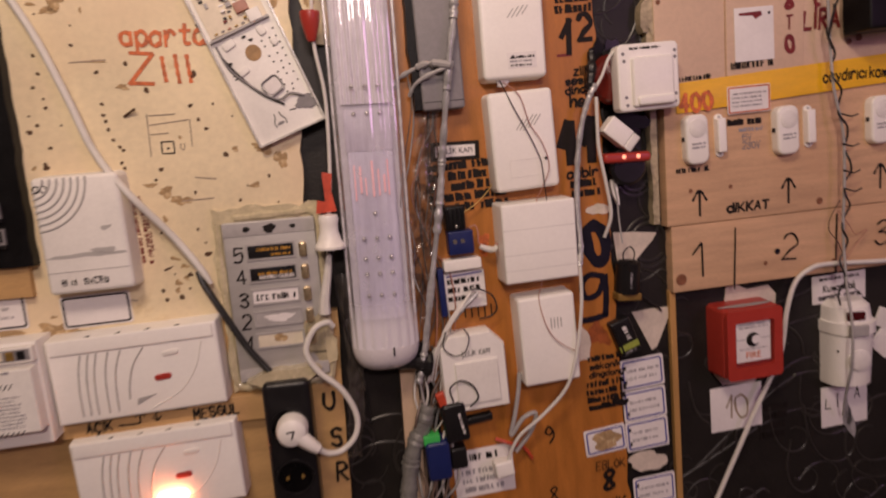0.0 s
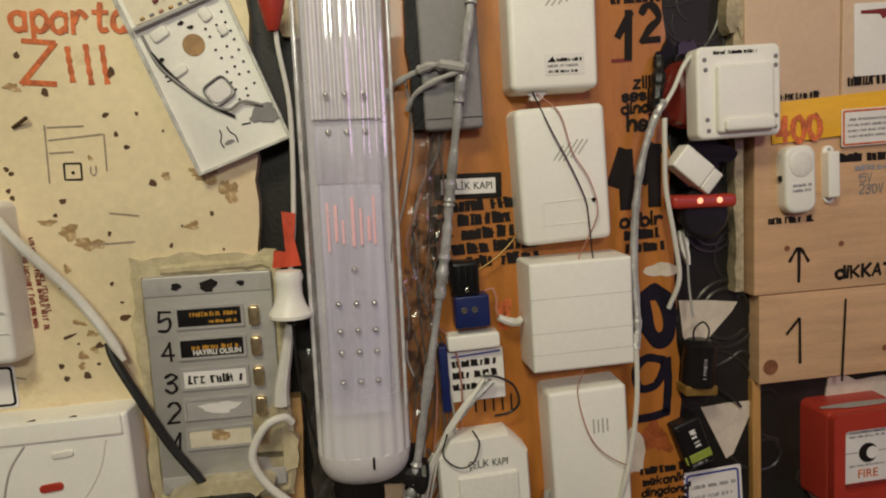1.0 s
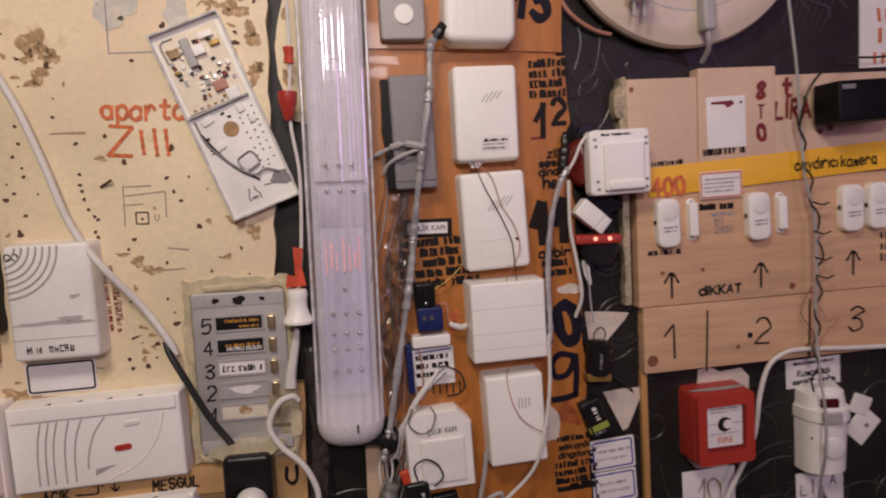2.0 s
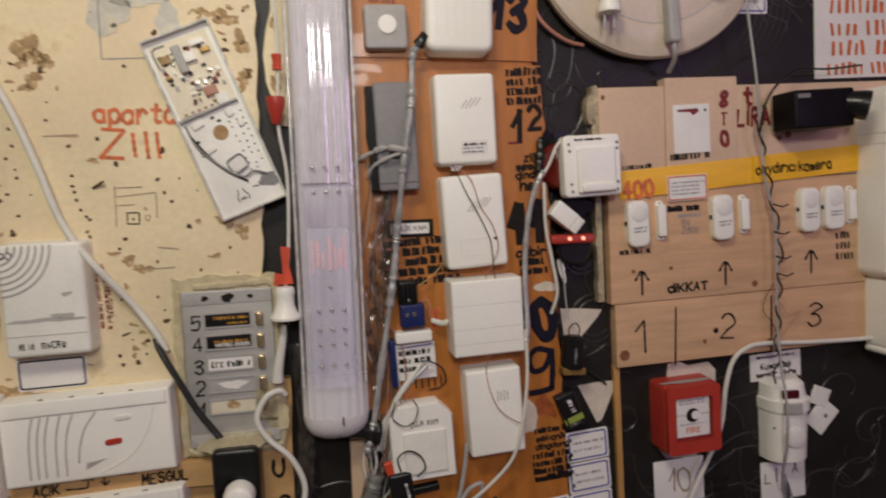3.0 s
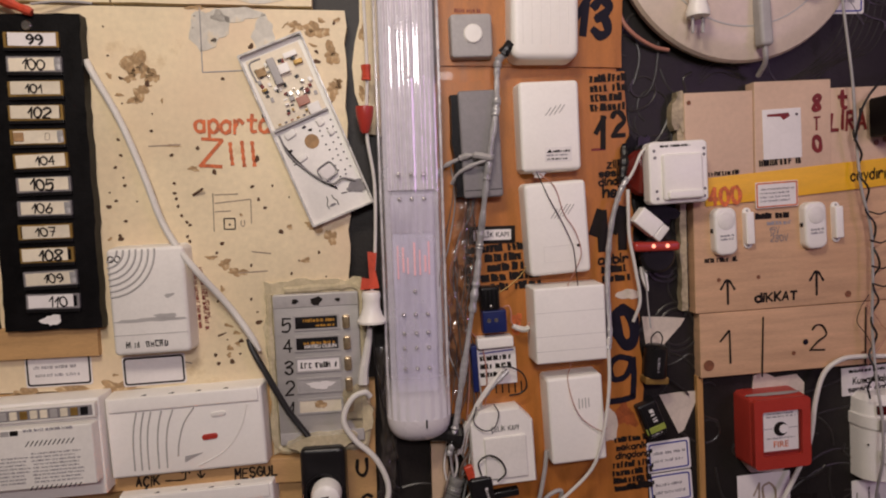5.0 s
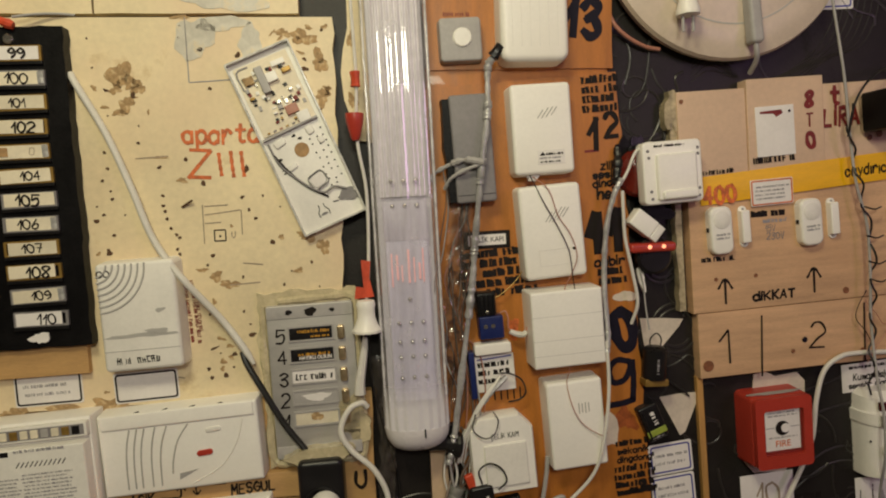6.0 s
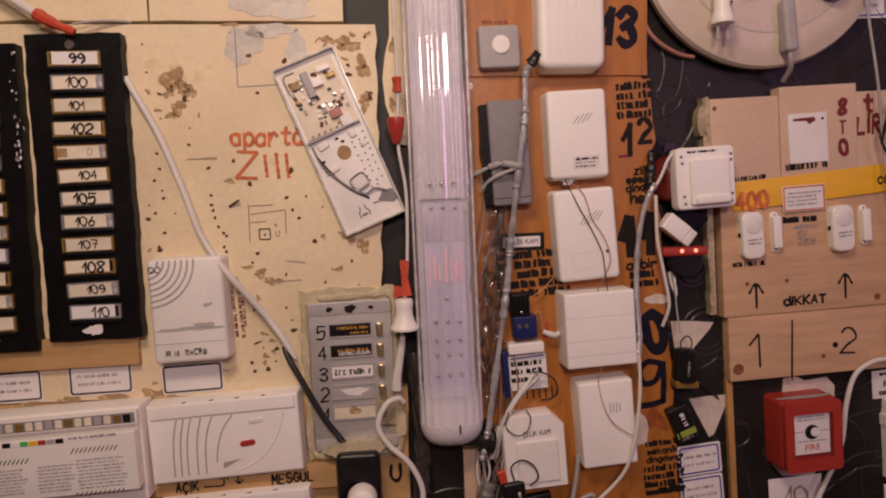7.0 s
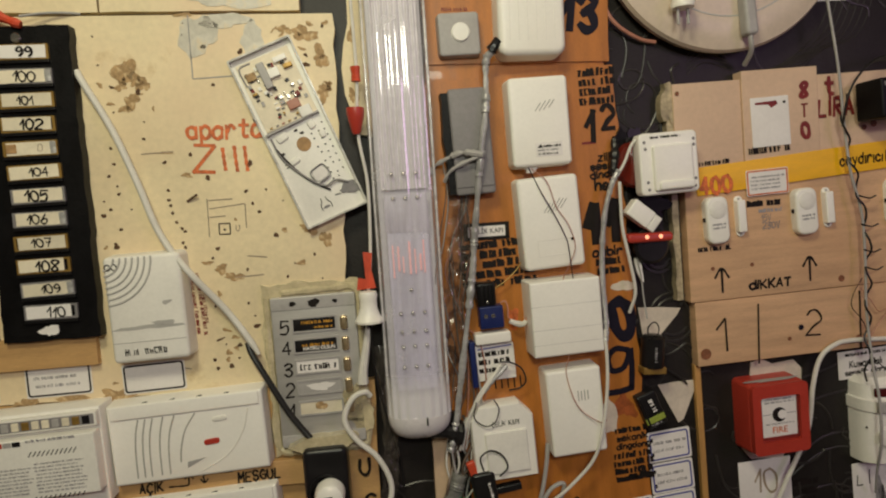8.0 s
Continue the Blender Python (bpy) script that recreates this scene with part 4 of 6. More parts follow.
for x, y, w, h, s in ((0.0, -0.024, 0.07, 0.006, 51), (0.025, 0.006, 0.012, 0.005, 52), (0.02, -0.02, 0.03, 0.006, 53)):
    part("scuff", blob(w, h, 0.0003, 22, 0.4, s), GREY_SLOT, chime, "", at(x, y, 0.0300), smooth=False)


def occupied_unit(x, z, rot, lit):
    u = thing("indicator_unit", "white intercom indicator with curved louvres and a red button" + (", lamp lit" if lit else ""), "intercom", W(x, z, 0, rot), "indicator units")
    part("housing", slab(0.199, 0.109, 0.030, 0.004, 0.004, draft=0.002), WHITE, u)
    part("top_band", slab(0.186, 0.018, 0.003, 0.002, 0.0015), WHITE, u, "", at(0, 0.043, 0.0295))
    for k, (low, high) in enumerate(((-0.0685, -0.0600), (-0.0595, -0.0510), (-0.0510, -0.0420), (-0.0385, -0.0290), (-0.0280, -0.0150), (-0.0135, 0.0110))):
        end = -0.044 if k < 5 else -0.030
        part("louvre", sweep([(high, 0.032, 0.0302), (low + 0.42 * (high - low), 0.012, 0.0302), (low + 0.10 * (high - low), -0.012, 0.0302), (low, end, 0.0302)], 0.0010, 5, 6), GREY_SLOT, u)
    part("arc_ridge", sweep([(0.078, 0.030, 0.030), (0.068, 0.0, 0.030), (0.046, -0.028, 0.030), (0.010, -0.046, 0.030)], 0.0010, 5, 6), WHITE_B, u)
    part("button", slab(0.020, 0.0075, 0.002, 0.0037, 0.001), RED, u, "red oval button", at(0.028, -0.008, 0.0298, 4))
    part("lens", slab(0.019, 0.006, 0.002, 0.003, 0.001), WHITE_B, u, "pale oval lens", at(0.041, 0.021, 0.0298, 4))
    part("wedge", poly([(-0.012, -0.005), (-0.011, 0.003), (0.012, 0.006)], 0.001), GREY, u, "grey wedge mark", at(0.006, -0.034, 0.0298))
    for k in range(4):
        part("ink_tick", blob(0.008, 0.002, 0.0003, 10, 0.3, k), INK, u, "", at(-0.05 + 0.034 * k, 0.0525, 0.027, 8), smooth=False)
    if lit:
        part("lamp", slab(0.036, 0.012, 0.011, 0.005, 0.005), HOT_LED, u, "glowing orange lamp", at(0.011, -0.034, 0.029))
    return u


occupied_unit(-0.383, 1.283, 3.0, False)
occupied_unit(-0.372, 1.154, 3.0, True)

din = thing("bus_power_supply", "pale grey rail-mounted power supply with a row of terminals", "power supply", W(-0.583, 1.27, 0, 2.5))
part("base", slab(0.200, 0.125, 0.040, 0.002, 0.002), WHITE, din)
part("front", slab(0.196, 0.076, 0.020, 0.002, 0.002, 0.039), WHITE_B, din, "", at(0, -0.002))
part("terminal_ledge", slab(0.198, 0.018, 0.010, 0.001, 0.001, 0.039), WHITE_B, din, "", at(0, 0.050))
part("terminal_slot", slab(0.192, 0.013, 0.001, 0.0008, 0.0004), GREY_P, din, "dark gap behind the terminals", at(0, 0.050, 0.0485))
for k in range(16):
    part("terminal", slab(0.0085, 0.010, 0.002, 0.0008, 0.0004), (CARD, CARD, GREY, CARD, BRASS)[k % 5] if k != 15 else BLACK_P, din, "", at(-0.090 + 0.0118 * k, 0.050, 0.0490))
for k, m_ in enumerate((BLACK_P, PAPER, GREEN, YELLOW, RED, GREY, BLACK_P)):
    part("code_mark", slab(0.0095, 0.006, 0.0008, 0.0005, 0.0003), m_, din, "", at(-0.055 + 0.0105 * k, 0.0315, 0.0588))
scrawl(din, 0.05, 0.034, 0.065, 0.006, 1, GREYINK, 0.0593, seed=61)
for k in range(11):
    part("vent_slot", slab(0.0012, 0.008, 0.0005, 0.0003, 0.0002), INK, din, "", at(0.022 + 0.0052 * k, 0.017, 0.0588, -35))
    part("vent_slot", slab(0.0012, 0.006, 0.0005, 0.0003, 0.0002), INK, din, "", at(0.022 + 0.0056 * k, -0.0385, 0.0588, -35))
    part("vent_slot", slab(0.0012, 0.008, 0.0005, 0.0003, 0.0002), INK, din, "", at(-0.085 + 0.0052 * k, 0.010, 0.0588, -35))
scrawl(din, 0.0, -0.015, 0.045, 0.036, 8, GREYINK, 0.0593, seed=62, tall=0.5)
scrawl(din, 0.055, -0.013, 0.062, 0.040, 9, GREYINK, 0.0593, seed=63, tall=0.5)
scrawl(din, -0.062, -0.015, 0.058, 0.034, 8, GREYINK, 0.0593, seed=64, tall=0.5)

bell_panel = thing("bell_panel", "grey aluminium bell panel with five buttons set in glue", "bell panel", W(-0.216, 1.357, 0, 1.6))
part("glue_bed", ragged(-0.066, 0.062, -0.118, 0.118, 0.005, 0.006, 31, 0, 0.010), GLUE, bell_panel, "yellowed glue round the plate")
part("glue_bead", sweep([(-0.060, 0.100, 0.004), (-0.061, 0.04, 0.004), (-0.0605, -0.03, 0.004), (-0.061, -0.098, 0.004), (-0.045, -0.112, 0.004), (0.0, -0.110, 0.005), (0.048, -0.112, 0.004), (0.060, -0.096, 0.004), (0.0605, -0.02, 0.004), (0.060, 0.06, 0.004), (0.058, 0.104, 0.004), (0.02, 0.106, 0.004), (-0.04, 0.105, 0.004)], 0.0055, 8, 6, 0.28, 4), GLUE, bell_panel, "lumpy bead of yellowed glue")
part("plate", slab(0.112, 0.204, 0.012, 0.003, 0.0015), PANEL, bell_panel, "", at(0.001, -0.002))
part("header", slab(0.111, 0.0165, 0.0012, 0.001, 0.0006), GREY, bell_panel, "dark grey top strip", at(0.001, 0.0905, 0.0118))
part("header", slab(0.111, 0.016, 0.0012, 0.001, 0.0006), GREY, bell_panel, "dark grey foot strip", at(0.001, -0.095, 0.0118))
for x, y, r in ((0.002, 0.0900, 0.0062), (-0.026, 0.0905, 0.0036), (0.030, 0.0905, 0.0028), (-0.026, -0.0955, 0.0046), (-0.010, -0.0945, 0.0055), (0.012, -0.0935, 0.0060), (0.024, -0.0950, 0.0040)):
    part("screw_hole", blob(2.3 * r, 1.9 * r, 0.0008, 16, 0.25, int(9000 * r)), INK, bell_panel, "", at(x, y, 0.0128), smooth=False)
for k in range(5):
    y = 0.0605 - 0.0283 * k
    part("lettering", penned("54321"[k], 0.0255, 0.00125, k, 0.85), INK, bell_panel, "", at(-0.0385, y - 0.001, 0.0124), smooth=False)
    win = part("name_window", hollow(0.060, 0.0205, 0.055, 0.016, 0.0022, 0.001), GREY, bell_panel, "", at(0.0005, y + 0.001, 0.012))
    part("card", slab(0.055, 0.016, 0.0006, 0.0006, 0.0002), (BLACK_P, BLACK_P, PAPER, GREY, CARD)[k], win, "", at(0, 0, 0.0004))
    if k < 2:
        scrawl(win, 0.004, 0.003 - 0.002 * k, 0.046, 0.007, 1, GOLD, 0.0013, seed=70 + k)
        if k:
            write(win, "HAYIRLI OLSUN", 0.004, -0.0042, 0.0066, PAPER, printed=True, z=0.0013, bold=0.03, warp=0.0, narrow=0.9)
        else:
            scrawl(win, 0.012, -0.004, 0.026, 0.005, 1, GOLD, 0.0013, seed=73)
    elif k == 2:
        scrawl(win, 0.0, 0.0, 0.050, 0.0094, 1, INK, 0.0013, seed=75, thick=0.34, tall=0.95)
    elif k == 3:
        part("torn_paper", blob(0.030, 0.012, 0.0004, 18, 0.3, 8), PAPER, win, "", at(0.002, 0, 0.0012), smooth=False)
    else:
        part("torn_paper", blob(0.016, 0.011, 0.0004, 16, 0.2, 9), STAIN, win, "", at(0.0, 0.002, 0.0012), smooth=False)
    part("button", slab(0.0095, 0.0180, 0.006, 0.003, 0.002), BRASS_KEY, bell_panel, "worn brass push button", at(0.0395, y, 0.012))

# opened handset tray with its circuit board, hung askew
tray = thing("intercom_backplate", "opened white intercom back with a bare circuit board, hung askew", "intercom", W(-0.223, 1.670, 0, 22.3))
part("tray_floor", slab(0.084, 0.234, 0.006, 0.002, 0.001), WHITE_B, tray)
part("tray_rim", hollow(0.087, 0.237, 0.0825, 0.2325, 0.014, 0.002), TRAY_CLEAR, tray, "clear raised plastic rim")
pcb = part("circuit_board", slab(0.072, 0.092, 0.002, 0.001, 0.0005), CARD, tray, "pale circuit board with small components", at(-0.001, 0.063, 0.0065))
rnd = random.Random(77)
for k in range(60):
    x, y = rnd.uniform(-0.031, 0.031), rnd.uniform(-0.040, 0.036)
    part("component", slab(rnd.uniform(0.002, 0.006), rnd.uniform(0.002, 0.007), rnd.uniform(0.001, 0.004), 0.0005, 0.0004), rnd.choice((BLACK_P, BLACK_P, GREY, STEEL, WHITE, BRASS, DARK_RED)), pcb, "", at(x, y, 0.002, rnd.choice((0, 90, 12))))
for x, y, w, h, d, m_ in ((-0.006, 0.020, 0.010, 0.034, 0.009, GREY), (0.006, 0.020, 0.014, 0.012, 0.006, WHITE), (-0.023, 0.026, 0.013, 0.010, 0.004, STAIN), (0.020, 0.034, 0.018, 0.007, 0.004, WHITE),
                           (0.026, 0.022, 0.012, 0.006, 0.004, BRASS), (0.012, -0.026, 0.016, 0.012, 0.005, COPPER), (0.022, -0.040, 0.016, 0.014, 0.005, WHITE_B)):
    part("component", slab(w, h, d, 0.001, 0.0008), m_, pcb, "", at(x, y, 0.002))
part("divider", slab(0.076, 0.003, 0.006, 0.0005, 0.0005), GREY, tray, "", at(-0.002, 0.015, 0.006, 2))
part("round_hole", disc(0.0095, 0.0008, 0.0002, 24), PLY_EDGE, tray, "round hole with the board showing", at(0.0, -0.0145, 0.0058))
for k in range(26):
    part("pin", slab(0.0022, 0.0016, 0.0012, 0.0004, 0.0003), INK, tray, "", at(0.016 + 0.0085 * (k % 3) + rnd.uniform(-0.001, 0.001), 0.004 - 0.0095 * (k // 3) + rnd.uniform(-0.002, 0.002), 0.006))
part("speaker_loop", hollow(0.024, 0.021, 0.0215, 0.0185, 0.004, 0.006), GREY_P, tray, "thin metal loop", at(0.003, -0.058, 0.006, 14))
for x, y, w, h in ((-0.022, 0.004, 0.016, 0.010), (0.020, 0.005, 0.010, 0.012), (-0.020, -0.030, 0.014, 0.008), (0.028, -0.012, 0.008, 0.010)):
    part("boss", slab(w, h, 0.003, 0.003, 0.0015), WHITE_B, tray, "", at(x, y, 0.0055, 12))
for x, y in ((-0.002, 0.006), (0.004, 0.000), (-0.030, -0.016)):
    part("slot_mark", blob(0.005, 0.0035, 0.0006, 12, 0.3, int(9000 * abs(x))), INK, tray, "", at(x, y, 0.0062), smooth=False)
part("wire", sweep([(-0.036, 0.008, 0.008), (-0.034, -0.020, 0.008), (-0.022, -0.045, 0.009), (-0.008, -0.066, 0.010), (0.004, -0.076, 0.010), (0.018, -0.074, 0.010), (0.032, -0.083, 0.009)], 0.0014, 6, 5), GREY_P, tray, "grey bundle of wires")
part("wire", sweep([(-0.036, -0.005, 0.008), (-0.026, -0.035, 0.008), (-0.012, -0.062, 0.008), (0.006, -0.083, 0.008)], 0.0012, 6, 5), INK, tray)
part("keyhole", blob(0.009, 0.0035, 0.0006, 16, 0.2, 61), GREY_P, tray, "", at(-0.008, -0.101, 0.0062, 6), smooth=False)
for side in (-1, 1):
    part("keyhole_rim", sweep([(-0.008 + side * 0.0035, -0.088, 0.0062), (-0.008 + side * 0.0040, -0.093, 0.0062), (-0.008 + side * 0.0070, -0.098, 0.0062), (-0.008 + side * 0.0066, -0.104, 0.0062)], 0.0006, 5, 4), INK, tray)
part("cone_paper", slab(0.020, 0.017, 0.002, 0.006, 0.001), PAPER, tray, "white disc inside the loop", at(0.003, -0.058, 0.006, 14))
part("corner_bracket", sweep([(-0.034, 0.080, 0.0085), (-0.034, 0.104, 0.0085), (-0.018, 0.106, 0.0085)], 0.0014, 5, 3), GREY_P, tray)
for k in range(7):
    part("solder_row", slab(0.0040, 0.0020, 0.0015, 0.0005, 0.0004), (BRASS, GREY_P, COPPER)[k % 3], pcb, "", at(-0.028 + 0.0085 * k, -0.043, 0.002, 8))
part("tape_patch", blob(0.024, 0.018, 0.002, 18, 0.3, 12), GREY_P, tray, "", at(0.031, -0.090, 0.006), smooth=False)
for x, y, r in ((0.020, -0.088, 25), (0.012, -0.092, -10), (-0.030, -0.030, 0), (-0.030, -0.034, 5)):
    part("clip", slab(0.008, 0.0012, 0.001, 0.0003, 0.0003), INK, tray, "", at(x, y, 0.006, r))

# ---- tube lamp ----
tube = thing("tube_lamp", "emergency tube lamp in a clear ribbed cover with a milky end", "lamp", W(-0.0820, 1.251, 0, 1.2))
TW, TD, TL = 0.043, 0.040, 0.70


def half_pipe(y0, y1, rib, n=72, rows=2, close=False, wide=TW, deep=TD):
    """A half round cover along local y; rib is the depth of its grooves."""
    bm = bmesh.new()
    lines = []
    for j in range(rows + 1):
        y = y0 + (y1 - y0) * j / rows
        ring = []
        for i in range(n + 1):
            a = math.pi * i / n
            k = 1 + rib * math.cos(a * 20)
            ring.append(bm.verts.new((-wide * k * math.cos(a), y, 0.012 + deep * k * math.sin(a) ** 0.6)))
        lines.append(ring)
    for a, b in zip(lines, lines[1:]):
        for i in range(n):
            bm.faces.new((a[i], a[i + 1], b[i + 1], b[i]))
    return bm


part("cover", half_pipe(0.040, TL, 0.015, 240, 4), COVER, tube, "clear ribbed plastic cover").visible_shadow = False
rings = []
for k in range(9):
    t = k / 8
    s = math.sqrt(max(1 - (1 - t) ** 2, 0.0)) if k else 0.04
    y = 0.002 + 0.036 * t
    rings.append([(-TW * 1.01 * (0.25 + 0.75 * s) * math.cos(math.pi * i / 24), y, 0.012 * min(1, s + 0.2) + TD * 1.01 * (0.15 + 0.85 * s) * math.sin(math.pi * i / 24) ** 0.65) for i in range(25)])
rings.append([(-TW * 1.01 * math.cos(math.pi * i / 24), 0.0405, 0.012 + TD * 1.01 * math.sin(math.pi * i / 24) ** 0.65) for i in range(25)])
part("end_cap", loft(rings), MILK, tube, "milky white rounded end cap")
part("slot", slab(0.0022, 0.011, 0.002, 0.0008, 0.0005), BLACK_P, tube, "small dark slot in the cap", at(0.008, 0.036, 0.0515))
part("back_tray", slab(0.072, TL - 0.02, 0.013, 0.006, 0.002), TUBE_BACK, tube, "", at(0, TL / 2 + 0.01))
refl = part("reflector", slab(0.056, 0.26, 0.010, 0.002, 0.002), LENS, tube, "lavender plastic reflector", at(0, 0.20, 0.013))
bm = bmesh.new()
cols = [[bm.verts.new((-0.031 + 0.062 * i / 90, y, 0.019 + 0.0010 * math.sin(i / 90 * 18 * math.pi))) for i in range(91)] for y in (0.341, 0.695)]
for i in range(90):
    bm.faces.new((cols[0][i], cols[0][i + 1], cols[1][i + 1], cols[1][i]))
part("reflector", bm, CORRUGATED, tube, "bright corrugated reflector")
for x in (-0.0405, 0.0405):
    part("edge_rail", slab(0.003, TL - 0.075, 0.010, 0.001, 0.001), TRAY_CLEAR, tube, "clear edge of the cover", at(x, 0.075 + (TL - 0.075) / 2, 0.013))
for y in (0.103, 0.131, 0.151, 0.176, 0.207, 0.329, 0.361):
    for x in (-0.016, 0.0, 0.016):
        if y == 0.207 and x:
            continue
        part("led", lathe([(0.0030, 0), (0.0030, 0.002), (0.0020, 0.0042), (0.0005, 0.005)], 12), STEEL, tube, "", at(x, y, 0.023))
part("band", slab(0.058, 0.05, 0.0015, 0.001, 0.0005), BAND_MILK, tube, "grey band across the reflector", at(0, 0.309, 0.0225))
# pink reflections on the ribs, built as thin glowing bars inside the tube
for k, x in enumerate((-0.021, -0.014, -0.008, 0.001, 0.008, 0.015, 0.020)):
    part("indicator", slab(0.0022 + 0.0008 * (k % 2), 0.044 - 0.011 * (k % 3), 0.002, 0.0007, 0.0005), PINK_GLINT, tube, "pinkish reflected streak, added as a glowing bar", at(x, 0.246 + 0.005 * math.sin(k * 2.4), 0.0235))

# cord with cones and a white bell beside the tube
cable("cord", "white hanging cord beside the tube lamp", WCABLE, 0.0022, (-0.150, 1.95, 0.02), (-0.147, 1.84, 0.02), (-0.144, 1.747, 0.02), (-0.146, 1.667, 0.022), (-0.137, 1.60, 0.022), (-0.138, 1.511, 0.022), (-0.143, 1.460, 0.022))
cone = tagged(done("cord_weight", lathe([(0.0115, 0), (0.0118, 0.004), (0.0108, 0.012), (0.0062, 0.030), (0.004, 0.034)], 18), RED, True), "red plastic cone on a cord", "weight")
cone.matrix_world = pose(-0.148, -0.024, 1.699, 180, 0, 0)
tapes = tagged(done("tape_wrap", sweep(wall_points((-0.1455, 1.752, 0.021), (-0.1450, 1.742, 0.021), (-0.1452, 1.733, 0.021)), 0.006, 9, 3, 0.15), RED_TAPE), "red tape wound round a cord", "tape")
tapes2 = thing("tape_wrap", "torn red tape hanging on a cord", "tape", W(-0.142, 1.488, 0.024))
part("strip", poly([(-0.006, 0.024), (0.006, 0.022), (0.004, 0.0), (0.009, -0.024), (-0.016, -0.026), (-0.014, -0.010), (-0.004, -0.012)], 0.003), RED_TAPE, tapes2)
bell = thing("cord_bell", "white plastic bell on a cord", "bell", pose(-0.144, -0.030, 1.419))
part("bell_body", lathe([(0.0185, 0), (0.0188, 0.003), (0.0145, 0.010), (0.0115, 0.020), (0.0112, 0.030), (0.0125, 0.036), (0.011, 0.041), (0.004, 0.042)], 26), WHITE, bell)
part("clapper", lathe([(0.004, -0.006), (0.005, 0.0), (0.004, 0.004)], 12), BLACK_P, bell)
cable("wire", "thin black wire hanging below the bell", BCABLE, 0.0011, (-0.143, 1.412, 0.024), (-0.141, 1.370, 0.022), (-0.136, 1.325, 0.014), (-0.124, 1.270, 0.004), (-0.112, 1.215, -0.008), (-0.108, 1.17, -0.010))
cable("sleeve", "white flattened sleeve below the bell", WCABLE, lambda t: 0.0038 + 0.0040 * t, (-0.145, 1.416, 0.02), (-0.150, 1.385, 0.02), (-0.156, 1.352, 0.02), (-0.157, 1.335, 0.02))

# socket strip with the white plug
sock = thing("socket_strip", "black power strip with a white plug", "socket", W(-0.209, 1.165, 0, 1.5))
part("body", slab(0.058, 0.185, 0.042, 0.008, 0.006), BLACK_P, sock)
part("glue_bed", blob(0.085, 0.024, 0.030, 22, 0.2, 15), GLUE, sock, "clear glue along the top", at(0, 0.094, 0))
for y in (0.035, -0.033):
    rec = part("socket", lathe([(0.024, 0.0), (0.024, 0.003), (0.0215, 0.003), (0.021, 0.0005)], 28), BLACK_P, sock, "", at(0, y, 0.0415))
    for dx in (-0.0095, 0.0095):
        part("contact", disc(0.0026, 0.0012, 0.0003, 10), BRASS, rec, "", at(dx, 0, 0.0005, 0))
plug = thing("plug", "white earthed plug pushed into the power strip", "plug", W(-0.206, 1.200, 0.044))
part("plug_body", lathe([(0.0195, 0), (0.0195, 0.012), (0.017, 0.020), (0.012, 0.0235), (0.0005, 0.024)], 26), WHITE, plug)
part("nose", sweep([(0.004, -0.003, 0.014), (0.020, -0.018, 0.014), (0.030, -0.027, 0.013)], lambda t: 0.0105 - 0.004 * t, 12, 5), WHITE, plug)
stroke(plug, ((-0.006, 0.003), (0.004, 0.004)), 0.0009, INK, 0.0243)
stroke(plug, ((0.0, -0.006), (0.003, 0.004)), 0.0009, INK, 0.0243)
cable("mains_cable", "thick white mains cord looping from the plug", WCABLE, 0.0038, (-0.180, 1.176, 0.055), (-0.165, 1.163, 0.050), (-0.146, 1.163, 0.045), (-0.129, 1.180, 0.042), (-0.127, 1.207, 0.040), (-0.143, 1.240, 0.038),
      (-0.170, 1.266, 0.036), (-0.183, 1.292, 0.034), (-0.172, 1.318, 0.030), (-0.155, 1.325, 0.026), (-0.148, 1.318, 0.022), seg=10)
glue2 = tagged(done("glue_lump", blob(0.045, 0.06, 0.012, 24, 0.3, 19), GLUE), "lump of yellowed glue at the board's edge", "glue")
glue2.matrix_world = W(-0.166, 1.300, 0, 10)

# cables on the cream board
cable("cable", "white cable hanging diagonally over the board", WCABLE, lambda t: 0.0044 if t < 0.93 else 0.0044 - 0.03 * (t - 0.93), (-0.492, 1.756, 0.008), (-0.483, 1.739, 0.012), (-0.454, 1.682, 0.012), (-0.428, 1.613, 0.012), (-0.406, 1.550, 0.014), (-0.371, 1.501, 0.028), (-0.330, 1.446, 0.016), (-0.304, 1.408, 0.017), (-0.290, 1.384, 0.020), seg=10)
cable("cable", "black cable joined to a white one", BCABLE, 0.0041, (-0.305, 1.399, 0.012), (-0.300, 1.384, 0.015), (-0.286, 1.358, 0.018), (-0.258, 1.306, 0.020), (-0.236, 1.275, 0.022), (-0.216, 1.250, 0.028), seg=10)
cable("cable", "white cable above the number panels", WCABLE, 0.0055, (-0.70, 1.90, 0.02), (-0.640, 1.866, 0.024), (-0.600, 1.838, 0.025), (-0.575, 1.824, 0.024), seg=10)
wrap = tagged(done("tape_wrap", sweep(wall_points((-0.590, 1.832, 0.024), (-0.570, 1.820, 0.024), (-0.546, 1.810, 0.022)), lambda t: 0.009 - 0.004 * t, 9, 4, 0.2, 3), RED_TAPE), "red tape wound round a cable end", "tape")
cable("cable", "thin beige wire along the seam", GCABLE, 0.0017, (-0.55, 1.822, 0.016), (-0.525, 1.827, 0.010), (-0.50, 1.829, 0.004), (-0.485, 1.8285, 0.0))


# ---- chimes on the orange board ----
def chime_box(x, z, w, h, d, rot, label, r=0.007, bev=0.005, material=None):
    c = thing("door_chime", label, "chime", W(x, z, 0, rot), "white chimes")
    part("housing", slab(w, h, d, r, bev, draft=0.001), material or WHITE, c)
    return c


